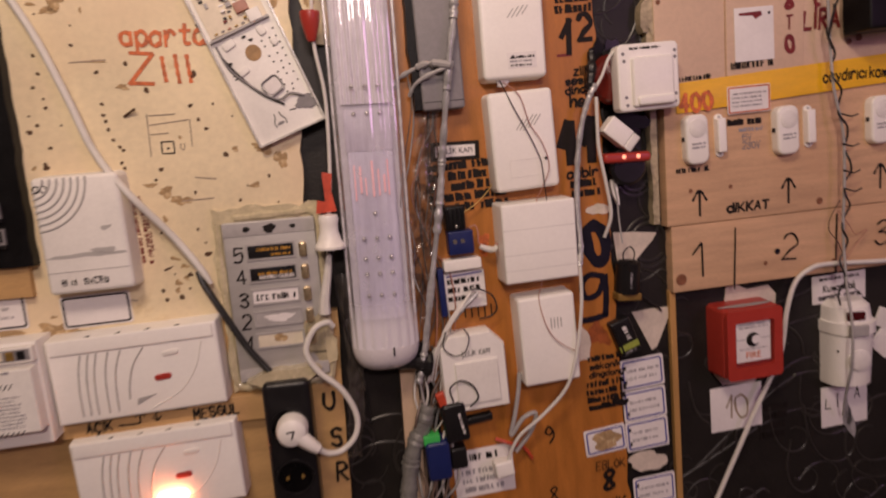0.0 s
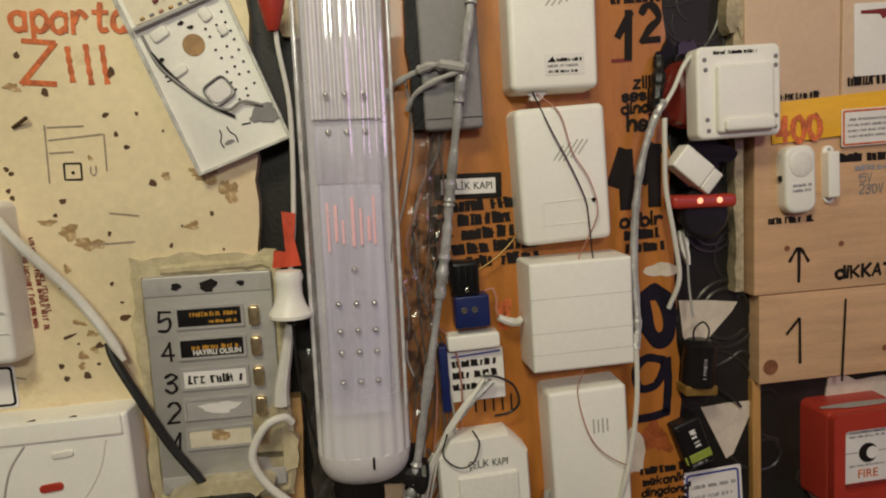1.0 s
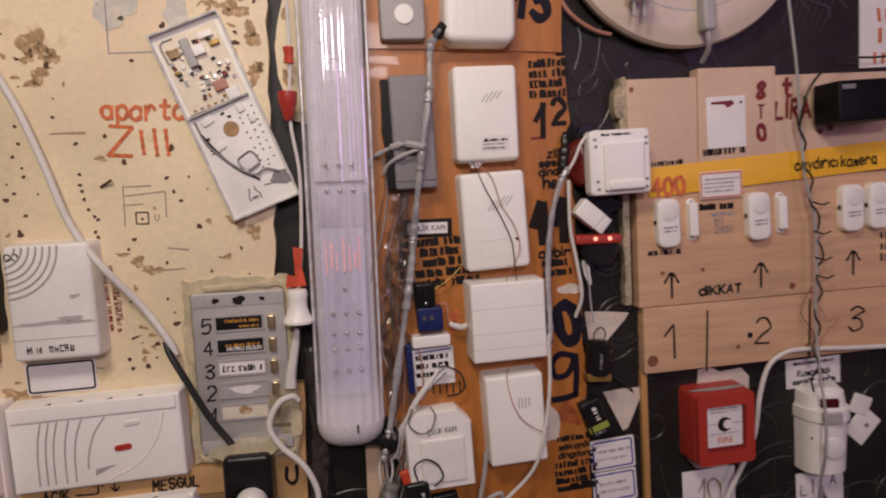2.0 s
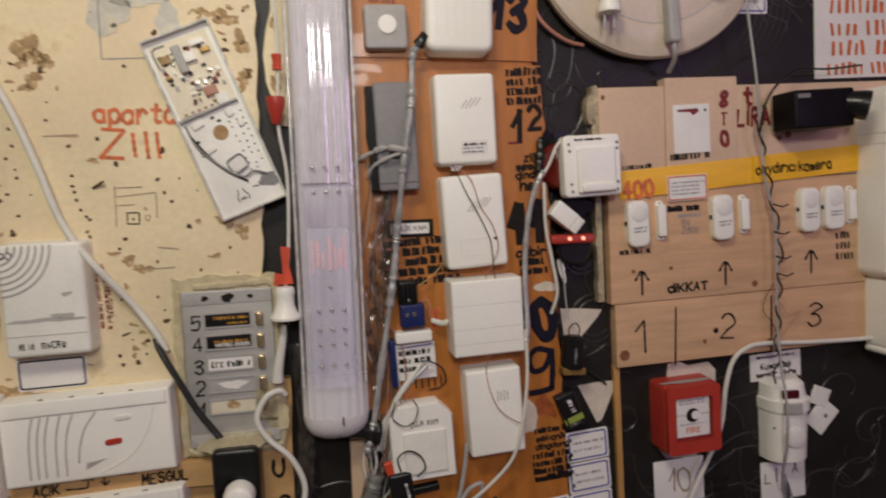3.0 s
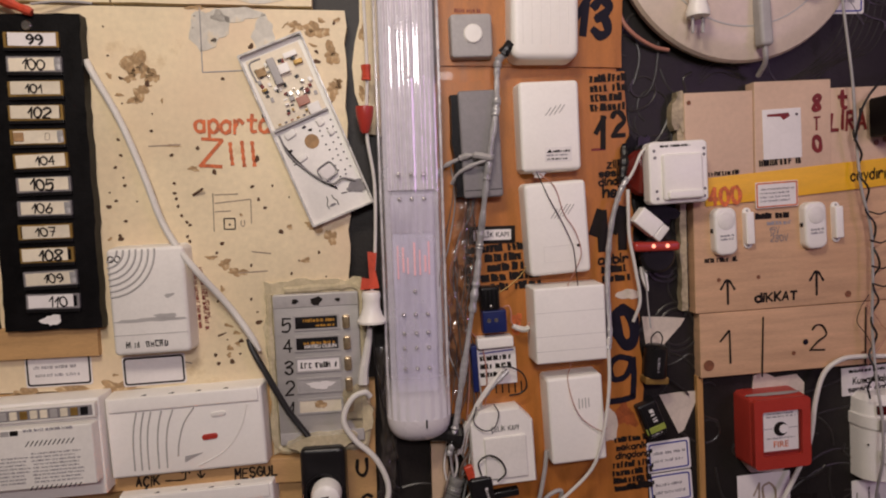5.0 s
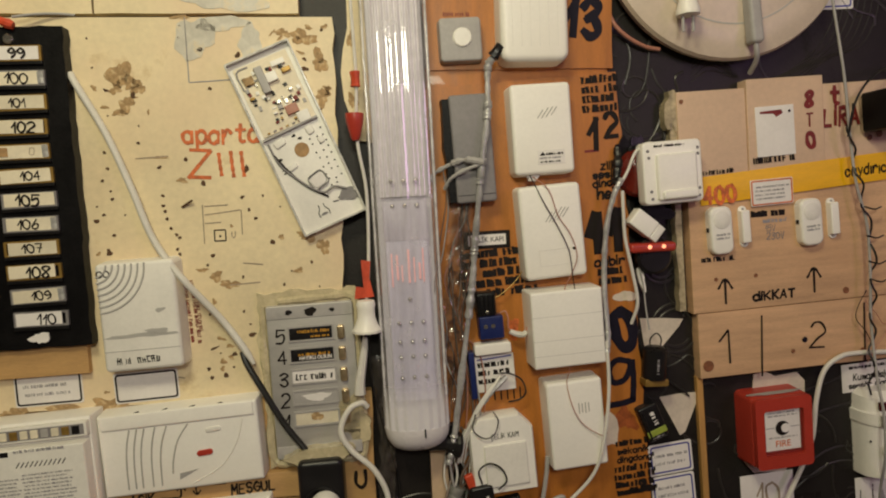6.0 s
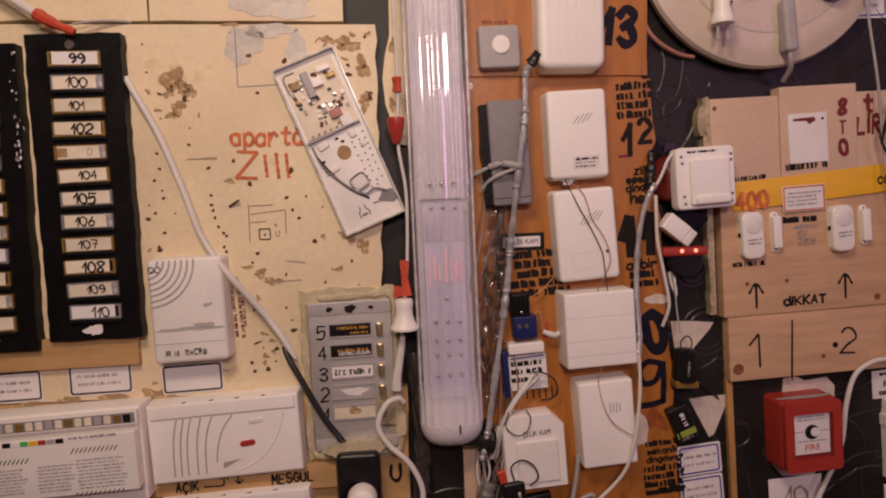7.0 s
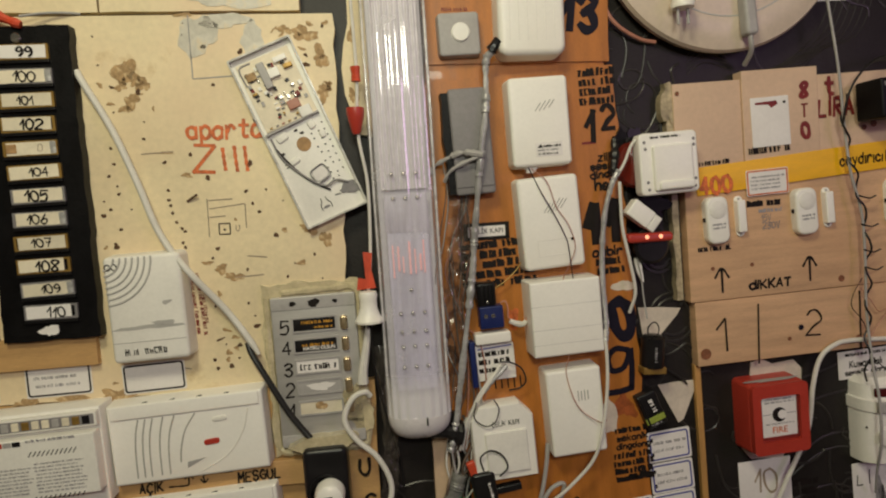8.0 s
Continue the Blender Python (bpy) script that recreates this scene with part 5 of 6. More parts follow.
c13 = chime_box(0.087, 1.835, 0.092, 0.152, 0.034, 0.5, "plain white door chime with rounded corners", 0.014, 0.008)
for k in range(6):
    part("rib", slab(0.0012, 0.125, 0.0006, 0.0004, 0.0003), WHITE_B, c13, "", at(-0.030 + 0.012 * k, 0.006, 0.0336))
c12 = chime_box(0.095, 1.674, 0.083, 0.120, 0.030, 2.7, "white door chime with a slanted grille and a printed label")
for k in range(4):
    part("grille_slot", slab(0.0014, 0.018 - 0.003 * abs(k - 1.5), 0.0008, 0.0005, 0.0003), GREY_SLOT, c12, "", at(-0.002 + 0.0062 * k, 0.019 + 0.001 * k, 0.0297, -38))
lab = part("label", slab(0.037, 0.019, 0.0006, 0.0008, 0.0002), PAPER, c12, "printed paper label", at(0.009, -0.037, 0.0298))
scrawl(lab, 0.004, 0.004, 0.024, 0.005, 1, INK, 0.0008, seed=81)
scrawl(lab, 0, -0.001, 0.032, 0.004, 1, GREYINK, 0.0008, seed=82)
scrawl(lab, 0, -0.006, 0.032, 0.004, 1, INK, 0.0008, seed=83)
part("emblem", poly([(-0.004, -0.002), (0.004, -0.002), (0.001, 0.003)], 0.0002), INK, lab, "", at(-0.012, 0.004, 0.0007))
c11 = chime_box(0.106, 1.539, 0.086, 0.126, 0.030, 4.4, "white door chime with a slanted grille and dangling wires")
for k in range(5):
    part("grille_slot", slab(0.0014, 0.024 - 0.004 * abs(k - 2), 0.0008, 0.0005, 0.0003), GREY_SLOT, c11, "", at(-0.004 + 0.0058 * k, 0.020 + 0.001 * k, 0.0297, -38))
part("label_recess", hollow(0.052, 0.022, 0.050, 0.020, 0.0008, 0.001), WHITE_B, c11, "", at(0.004, -0.034, 0.0297))
part("peg", disc(0.002, 0.002, 0.0005, 10), BLACK_P, c11, "", at(0.026, -0.025, 0.0297))
c10 = chime_box(0.120, 1.411, 0.099, 0.104, 0.044, 2.9, "square white bell box with seams", 0.003, 0.003)
for y in (0.018, -0.014, -0.034):
    part("seam", slab(0.097, 0.0004, 0.0004, 0.0002, 0.0001), GREY_SLOT, c10, "", at(0, y, 0.0438))
c9 = chime_box(0.132, 1.278, 0.079, 0.122, 0.036, 4.2, "tall white chime with three slots", 0.005, 0.004)
for k in range(4):
    part("grille_slot", slab(0.0016, 0.015 - 0.002 * (k % 2), 0.0008, 0.0005, 0.0003), GREY_SLOT, c9, "", at(0.004 + 0.0045 * k, 0.022, 0.0357))

push = thing("push_button", "grey square push button with a white round key", "button", W(-0.007, 1.793, 0, 2.4))
part("housing", slab(0.057, 0.058, 0.016, 0.006, 0.003, draft=0.001), GREY, push)
part("key", lathe([(0.0125, 0), (0.0125, 0.0015), (0.011, 0.003), (0.0005, 0.0032)], 24), WHITE, push, "white round key", at(0.002, 0.002, 0.0155))

phone = thing("door_phone", "dull grey door phone strip with taped edge", "door phone", W(0.003, 1.651, 0, 3.2))
part("housing", slab(0.053, 0.140, 0.026, 0.004, 0.003), GREY_P, phone)
part("tape_edge", ragged(-0.036, -0.024, -0.068, 0.066, 0.022, 0.003, 41), BLACK, phone, "torn black tape down the side")
part("seam", slab(0.050, 0.001, 0.0006, 0.0003, 0.0002), BLACK_P, phone, "", at(0, -0.060, 0.0257))

sw = thing("wall_switch", "white surface switch with chamfered shoulders and pencilled words", "switch", W(0.031, 1.240, 0, 4))
pts = [(-0.044, -0.052), (0.044, -0.052), (0.044, 0.034), (0.026, 0.054), (-0.030, 0.054), (-0.044, 0.038)]
part("housing", loft([[(x, y, 0) for x, y in pts], [(x, y, 0.024) for x, y in pts], [(x * 0.95, y * 0.96, 0.028) for x, y in pts]]), WHITE, sw)
part("rocker", slab(0.058, 0.058, 0.004, 0.002, 0.0015), WHITE_B, sw, "cream rocker plate", at(0.003, -0.012, 0.0275))
write(sw, "ÇELİK KAPI", 0.004, 0.028, 0.0092, INK, z=0.0284, bold=0.0, warp=0.05)

plate_sign = thing("name_sign", "small white sign with a thick black border", "sign", W(0.022, 1.530, 0.0004, 1.2))
part("border", slab(0.064, 0.024, 0.0010, 0.001, 0.0004), INK, plate_sign)
part("sheet", slab(0.052, 0.0145, 0.0006, 0.0006, 0.0002), PAPER, plate_sign, "", at(0, 0, 0.001))
write(plate_sign, "ÇELİK KAPI", 0, 0, 0.0098, INK, printed=True, z=0.0018, bold=0.0, warp=0.02, narrow=0.92)

# taped hose and wires between the tube lamp and the chimes
HOSE = wall_points((0.036, 1.768, 0.022), (0.026, 1.755, 0.024), (0.022, 1.695, 0.032), (0.012, 1.628, 0.034), (0.002, 1.53, 0.024), (-0.004, 1.469, 0.022), (-0.022, 1.353, 0.026), (-0.036, 1.267, 0.030), (-0.044, 1.235, 0.03))
hose = thing("hose", "grey hose wound with duct tape", "hose", pose(0, 0, 0))
part("tube", sweep(HOSE, 0.0040, 10, 8, 0.24, 5), TAPE, hose)
smooth_hose = spline(HOSE, 8)
for i in (6, 14, 23, 31, 40, 47, 55):
    part("tape_band", sweep(smooth_hose[i:i + 4], 0.0053, 10, 3, 0.20, i), TAPE, hose, "overlapping turn of tape")
knob = tagged(done("tape_knot", sweep(wall_points((0.033, 1.768, 0.024), (0.038, 1.775, 0.026), (0.043, 1.780, 0.026)), 0.007, 9, 3, 0.2), BLACK_P), "black tape at the hose's end", "tape")
cable("tape_tie", "strip of grey tape tying the hose to the wall", GREY, 0.0034, (0.014, 1.632, 0.040), (-0.010, 1.636, 0.034), (-0.030, 1.630, 0.020), (-0.050, 1.618, 0.006), (-0.058, 1.60, 0.004), wobble=0.5, category="tape")
cable("tape_tie", "strip of grey tape hanging from the hose", GREY, 0.0026, (0.010, 1.630, 0.038), (-0.012, 1.622, 0.034), (-0.028, 1.612, 0.024), (-0.034, 1.600, 0.012), wobble=0.25, category="tape")
rnd = random.Random(9)
for k in range(9):
    x0 = -0.036 + 0.004 * k + rnd.uniform(-0.003, 0.003)
    cable("wire", "thin old wire running down beside the tube lamp", (GCABLE, OLD, OLD, COPPER, OLD)[k % 5], rnd.uniform(0.0007, 0.0013),
          *[(x0 + rnd.uniform(-0.010, 0.010) + 0.018 * math.sin(t * 1.1 + 1.2) * 0.5 - 0.0 * t, 1.62 - 0.05 * t + rnd.uniform(-0.01, 0.01), rnd.uniform(0.003, 0.014)) for t in range(9)], group="wires", seg=6)
for k in range(15):
    x0 = -0.040 + 0.0035 * k
    cable("wire", "loose wire below the tube lamp", (WCABLE, GCABLE, OLD, OLD)[k % 4], rnd.uniform(0.0009, 0.0020),
          *[(x0 + rnd.uniform(-0.010, 0.010) - 0.002 * t, 1.275 - 0.032 * t, rnd.uniform(0.002, 0.020)) for t in range(8)], group="wires", seg=6)


def film_strip(label, x, z0, z1, wide, out, seed):
    """A hanging strip of crumpled clear film."""
    bm = bmesh.new()
    nx, nz = 7, int((z1 - z0) / 0.006)
    rows = []
    for j in range(nz + 1):
        t = j / nz
        row = []
        for i in range(nx + 1):
            u = i / nx - 0.5
            k = noise.noise_vector(Vector((u * 4 + seed, t * (z1 - z0) * 60, seed * 1.3)))
            row.append(bm.verts.new((u * wide * (1 + 0.35 * k.z) + 0.25 * wide * math.sin(t * 5 + seed), out + 0.006 * k.y, t * (z1 - z0) + 0.002 * k.x)))
        rows.append(row)
    for a, b in zip(rows, rows[1:]):
        for i in range(nx):
            bm.faces.new((a[i], a[i + 1], b[i + 1], b[i]))
    ob = done("clear_film", bm, FILM)
    ob.matrix_world = pose(x, 0, z0) @ Matrix.Diagonal((1, -1, 1, 1))
    return tagged(ob, label, "plastic film", "film strips")


film_strip("crumpled clear film over wires beside the tube lamp", -0.022, 1.300, 1.640, 0.026, 0.012, 3.1)
film_strip("crumpled clear film over wires beside the tube lamp", -0.008, 1.440, 1.600, 0.016, 0.014, 8.7)
film_strip("crumpled clear film hanging on the dark wallpaper", -0.128, 1.130, 1.380, 0.022, 0.004, 5.2)
lump = tagged(done("tape_knot", sweep(wall_points((-0.066, 1.270, 0.018), (-0.046, 1.262, 0.026), (-0.028, 1.258, 0.024)), lambda t: 0.013 + 0.004 * math.sin(t * 9), 10, 5, 0.2), BLACK_P), "knot of black tape and wires at the lamp's foot", "tape")
lump2 = tagged(done("tape_knot", sweep(wall_points((-0.042, 1.285, 0.020), (-0.036, 1.268, 0.022), (-0.036, 1.245, 0.020)), 0.009, 9, 5, 0.25), BLACK), "lump of black tape round wires", "tape")

# battery clip, connectors and slips
conn = thing("terminal_block", "blue terminal block with a black knob", "connector", W(0.017, 1.425, 0, 3))
part("knob", slab(0.026, 0.032, 0.022, 0.004, 0.003), BLACK_P, conn, "black ribbed housing", at(-0.001, 0.020))
for k in range(4):
    part("rib", slab(0.0035, 0.024, 0.003, 0.001, 0.001), BLACK, conn, "", at(-0.010 + 0.006 * k, 0.021, 0.0215))
part("terminal", slab(0.006, 0.004, 0.002, 0.001, 0.0006), STEEL, conn, "", at(0.000, 0.010, 0.0220, 20))
part("block", slab(0.033, 0.031, 0.020, 0.002, 0.002), BLUE, conn, "blue block", at(0.004, -0.012))
part("screw", disc(0.003, 0.001, 0.0003, 10), STEEL, conn, "", at(-0.004, -0.010, 0.020))
part("screw", disc(0.003, 0.001, 0.0003, 10), STEEL, conn, "", at(0.006, -0.010, 0.020))
cable("wire", "thin pinkish lead of the terminal block", COPPER, 0.0011, (0.034, 1.432, 0.016), (0.041, 1.434, 0.018), (0.044, 1.424, 0.020), (0.044, 1.413, 0.020), (0.049, 1.406, 0.020))
cable("sleeve", "grey-white sleeve over a wire joint", WCABLE, lambda t: 0.0044 - 0.0012 * abs(2 * t - 1), (0.046, 1.407, 0.020), (0.055, 1.403, 0.020), (0.064, 1.401, 0.018), (0.069, 1.404, 0.016))
cable("wire", "thin pinkish lead running under the bell box", COPPER, 0.0009, (0.068, 1.403, 0.016), (0.072, 1.412, 0.012), (0.074, 1.422, 0.006))
cable("wire", "thin yellow wire beside the terminal block", BRASS, 0.0008, (0.026, 1.450, 0.012), (0.045, 1.462, 0.012), (0.062, 1.478, 0.010), (0.070, 1.490, 0.006))
lid = thing("battery_box", "blue and white battery box with a paper slip", "box", W(0.022, 1.360, 0, 3.5))
part("cap", slab(0.050, 0.015, 0.020, 0.003, 0.002), WHITE, lid, "white cap", at(0.002, 0.024))
part("side", slab(0.008, 0.064, 0.018, 0.001, 0.001), BLUE, lid, "dark blue side", at(-0.028, -0.010))
part("slip", slab(0.054, 0.050, 0.004, 0.001, 0.0004), PAPER, lid, "lettered paper slip", at(0.004, -0.012, 0.004))
scrawl(lid, 0.002, -0.010, 0.046, 0.034, 3, INK, 0.0085, seed=95, tall=0.66, thick=0.6)
stroke(lid, ((-0.02, 0.008), (0.028, 0.010)), 0.0008, BLUE_PEN, 0.0085)
cable("wire", "black wire loop over the paper slip", BCABLE, 0.0012, (0.030, 1.352, 0.022), (0.045, 1.350, 0.024), (0.060, 1.340, 0.022), (0.066, 1.322, 0.018), (0.058, 1.312, 0.016), (0.042, 1.310, 0.018))
cable("wire", "thin wire ring before the white switch", BCABLE, 0.0008, (-0.006, 1.300, 0.030), (-0.010, 1.280, 0.032), (0.004, 1.268, 0.034), (0.018, 1.272, 0.034), (0.024, 1.290, 0.033), (0.018, 1.302, 0.030))
for k in range(3):
    cable("wire", "pale stiff lead leaning over the paper slip", WCABLE, 0.0019 - 0.0004 * k, (0.036 - 0.004 * k, 1.352 - 0.006 * k, 0.016), (0.018 - 0.002 * k, 1.330, 0.024), (-0.004 - 0.002 * k, 1.300, 0.028), (-0.022 + 0.003 * k, 1.268, 0.026), (-0.030 + 0.004 * k, 1.232, 0.020), group="wires")
cable("wire", "flat grey tape lead before the slip", TAPE, 0.0034, (0.040, 1.345, 0.018), (0.020, 1.328, 0.022), (0.006, 1.312, 0.022), wobble=0.2)
adapter = thing("adapter", "black adapter with white print", "adapter", W(0.002, 1.175, 0.0, 8))
part("body", slab(0.032, 0.054, 0.034, 0.005, 0.004), BLACK_P, adapter)
scrawl(adapter, 0.008, -0.004, 0.034, 0.006, 1, PAPER, 0.0343, rot=-84, seed=97)
part("pin", slab(0.040, 0.010, 0.012, 0.002, 0.002), BLACK_P, adapter, "", at(0.032, -0.008, 0.010))
part("red_tab", slab(0.012, 0.020, 0.006, 0.002, 0.002), RED_TAPE, adapter, "red tab", at(-0.012, 0.034, 0.022, 12))
cable("wire", "black wire ring above the adapter", BCABLE, 0.0012, (0.0, 1.205, 0.032), (-0.004, 1.224, 0.034), (0.010, 1.234, 0.036), (0.026, 1.226, 0.036), (0.033, 1.208, 0.034), (0.022, 1.196, 0.033))
cell = thing("connector", "blue plug with a green tab", "connector", W(-0.022, 1.122, 0.002, 4))
part("body", slab(0.032, 0.054, 0.028, 0.005, 0.004), BLUE, cell)
part("tab", slab(0.022, 0.012, 0.020, 0.001, 0.001), GREEN, cell, "green tab", at(-0.006, 0.030, 0.004))
part("tail", slab(0.022, 0.030, 0.020, 0.003, 0.003), BLACK_P, cell, "black tail", at(0.028, -0.004, 0.002))
HOSE = wall_points((-0.030, 1.195, 0.010), (-0.041, 1.165, 0.012), (-0.053, 1.138, 0.012), (-0.062, 1.095, 0.012), (-0.067, 1.02, 0.012))
hose2 = thing("hose", "thick grey taped hose at the wall's foot", "hose", pose(0, 0, 0))
part("tube", sweep(HOSE, 0.0110, 12, 8, 0.12, 6), DULL_TAPE, hose2)
smooth_hose = spline(HOSE, 8)
for i in (3, 11, 19, 26):
    part("tape_band", sweep(smooth_hose[i:i + 4], 0.0120, 12, 3, 0.14, i), DULL_TAPE, hose2, "overlapping turn of tape")
slip = thing("paper_label", "white paper slip with printed heading", "label", W(0.044, 1.086, 0.001, 4))
part("sheet", slab(0.085, 0.070, 0.0006, 0.001, 0.0002), PAPER, slip)
scrawl(slip, 0.0, 0.024, 0.066, 0.012, 1, INK, 0.0008, seed=98, tall=0.9)
scrawl(slip, 0.0, -0.010, 0.066, 0.04, 3, GREYINK, 0.0008, seed=99)
cable("wire", "red wire on the paper slip", RED_TAPE, 0.0025, (0.060, 1.135, 0.008), (0.080, 1.128, 0.012), (0.100, 1.118, 0.010), (0.112, 1.100, 0.008))
cube = thing("connector", "white plug housing hanging on cords", "connector", W(0.068, 1.098, 0.012, 8))
part("body", slab(0.026, 0.022, 0.016, 0.003, 0.003), WHITE, cube)

# cords over the chimes
cable("cord", "white cord hanging past the white chimes", WCABLE, 0.0024, (0.206, 1.590, 0.020), (0.207, 1.560, 0.020), (0.210, 1.524, 0.018), (0.220, 1.476, 0.018), (0.227, 1.436, 0.016), (0.222, 1.405, 0.006))
cable("cord", "grey taped cord hanging past the white chimes", TAPE, 0.0038, (0.205, 1.606, 0.020), (0.198, 1.594, 0.021), (0.193, 1.581, 0.020), (0.185, 1.548, 0.018), (0.180, 1.501, 0.018), (0.178, 1.446, 0.022), (0.177, 1.400, 0.034), (0.173, 1.375, 0.040), wobble=0.16)
cable("cord", "white cord curving under the tall chime", WCABLE, 0.0024, (0.173, 1.390, 0.040), (0.174, 1.322, 0.042), (0.166, 1.255, 0.042), (0.154, 1.208, 0.034), (0.121, 1.171, 0.030), (0.088, 1.142, 0.026), (0.072, 1.105, 0.022))
cable("cord", "grey cord coming out below the tall chime", GCABLE, 0.0031, (0.094, 1.230, 0.018), (0.092, 1.205, 0.018), (0.086, 1.170, 0.018), (0.080, 1.142, 0.018), (0.097, 1.166, 0.020), (0.115, 1.171, 0.020), (0.108, 1.145, 0.018), (0.086, 1.118, 0.018))
cable("wire", "thin reddish wire over the white chimes", COPPER, 0.0006, (0.082, 1.612, 0.024), (0.100, 1.594, 0.034), (0.112, 1.560, 0.034), (0.128, 1.535, 0.035), (0.136, 1.505, 0.036), (0.128, 1.478, 0.030), (0.116, 1.458, 0.040), (0.117, 1.40, 0.042), (0.121, 1.360, 0.042), (0.118, 1.335, 0.036), (0.126, 1.300, 0.040), (0.140, 1.278, 0.041), (0.165, 1.262, 0.041), (0.18, 1.258, 0.02), per=5, seg=5)
cable("wire", "thin dark wire over the white chimes", INK, 0.0007, (0.078, 1.614, 0.024), (0.092, 1.580, 0.034), (0.110, 1.548, 0.034), (0.124, 1.518, 0.035), (0.128, 1.500, 0.034), (0.132, 1.455, 0.040), (0.145, 1.425, 0.042), (0.165, 1.400, 0.042), (0.178, 1.392, 0.03), per=5, seg=5)
glu = tagged(done("glue_lump", blob(0.018, 0.010, 0.006, 14, 0.3, 23), PAPER), "blob of hot glue holding thin wires", "glue")
glu.matrix_world = W(0.083, 1.612, 0.016)

# ---- white gadget, red beacon and small things before the wallpaper ----
beacon = thing("beacon", "dark red lens beacon behind a white push plate", "beacon", W(0.238, 1.614, 0.0))
part("lens", lathe([(0.033, -WALL), (0.034, 0.004), (0.030, 0.010), (0.015, 0.013), (0.0005, 0.0135)], 28), RED_GLASS, beacon)
wb = thing("push_plate", "white square bell push with four screws", "bell push", W(0.2715, 1.6125, 0.014, 3.3))
part("plate", slab(0.083, 0.084, 0.020, 0.007, 0.003), WHITE, wb)
part("rocker", slab(0.056, 0.062, 0.006, 0.004, 0.003), WHITE, wb, "raised white rocker", at(0.004, -0.006, 0.0195))
part("rocker_lip", slab(0.050, 0.012, 0.006, 0.004, 0.003), WHITE, wb, "", at(0.006, -0.030, 0.0235))
for x, y in ((-0.034, 0.030), (-0.033, 0.021), (0.036, 0.030), (-0.032, -0.024), (0.036, -0.024), (-0.031, -0.034), (0.035, -0.034), (0.036, 0.022)):
    part("screw_hole", disc(0.0022, 0.0008, 0.0002, 10), GREY_P, wb, "", at(x, y, 0.0197))
scrawl(wb, -0.004, 0.036, 0.046, 0.005, 1, INK, 0.0203, seed=101)
cable("cord", "white cord arching from the bell push", WCABLE, 0.0021, (0.262, 1.650, 0.020), (0.240, 1.652, 0.022), (0.223, 1.640, 0.024), (0.213, 1.616, 0.022), (0.203, 1.598, 0.020))
cable("tape_tie", "strip of black tape down the board beside the cords", BLACK_P, 0.0060, (0.206, 1.648, 0.004), (0.204, 1.630, 0.010), (0.201, 1.612, 0.014), (0.200, 1.600, 0.014), wobble=0.25, category="tape")
tape_b = thing("tape_patch", "patches of black tape on the board's edge", "tape", W(0.219, 1.643, 0.0))
part("patch", blob(0.026, 0.034, 0.004, 20, 0.3, 27), BLACK, tape_b, "", at(-0.003, 0.0), smooth=False)
part("patch", blob(0.020, 0.040, 0.006, 20, 0.3, 28), BLACK_P, tape_b, "", at(0.014, 0.004), smooth=False)
tape_c = thing("tape_patch", "black tape wound behind the bell push", "tape", W(0.255, 1.558, 0.0))
part("patch", blob(0.060, 0.022, 0.012, 22, 0.2, 29), BLACK, tape_c)
contact = thing("magnet_contact", "small white contact hanging askew", "contact", W(0.236, 1.545, 0.004, -38))
part("body", slab(0.036, 0.025, 0.018, 0.002, 0.002), WHITE, contact)
part("end", slab(0.012, 0.024, 0.016, 0.002, 0.002), WHITE_B, contact, "", at(0.024, 0, 0.001))
redbar = thing("led_bar", "red indicator bar with two lit spots on a round base", "indicator", W(0.250, 1.511, 0.0, 1))
part("bar", slab(0.066, 0.013, 0.020, 0.005, 0.004), RED, redbar)
part("base", lathe([(0.026, -WALL), (0.026, 0.010), (0.022, 0.014)], 24), BLACK_P, redbar, "round black base", at(0.004, -0.012))
for dx in (-0.006, 0.014):
    part("led", disc(0.003, 0.001, 0.0003, 10), RED_SPOT, redbar, "lit red spot", at(dx, 0.001, 0.0195))
cable("wire", "dark wire with white glue hanging below the bar", GCABLE, 0.0012, (0.232, 1.512, 0.006), (0.236, 1.480, 0.004), (0.242, 1.455, 0.002), (0.245, 1.425, 0.002), (0.247, 1.395, 0.008))
glu2 = tagged(done("glue_lump", blob(0.010, 0.034, 0.005, 16, 0.3, 24), PAPER), "white glue on a hanging wire", "glue")
glu2.matrix_world = W(0.240, 1.468, -0.004, 10)

for pts, s in ((((0.244, 1.407), (0.276, 1.406), (0.309, 1.403), (0.303, 1.393), (0.284, 1.372), (0.262, 1.348), (0.250, 1.368)), 1), (((0.272, 1.290), (0.300, 1.293), (0.331, 1.294), (0.329, 1.280), (0.311, 1.236), (0.303, 1.231), (0.289, 1.258)), 2)):
    cx, cz = sum(p_[0] for p_ in pts) / len(pts), sum(p_[1] for p_ in pts) / len(pts)
    t = tagged(done("torn_paper", poly([(a - cx, b - cz) for a, b in pts], 0.0015), PLASTER), "torn scrap of white backing paper on the wallpaper", "paper")
    t.matrix_world = W(cx, cz, -WALL + 0.0005)
batt = thing("motor", "small black cylindrical buzzer on a wire loop", "buzzer", W(0.253, 1.346, 0.0, -2))
part("body", lathe([(0.0155, -0.020), (0.0165, -0.016), (0.0165, 0.022), (0.012, 0.026), (0.004, 0.027)], 22), BLACK_P, batt, "", pose(0, 0, 0.010, -90, 0, 0))
part("foot", slab(0.034, 0.010, 0.020, 0.002, 0.001), BRASS, batt, "brass foot", at(0, -0.024))
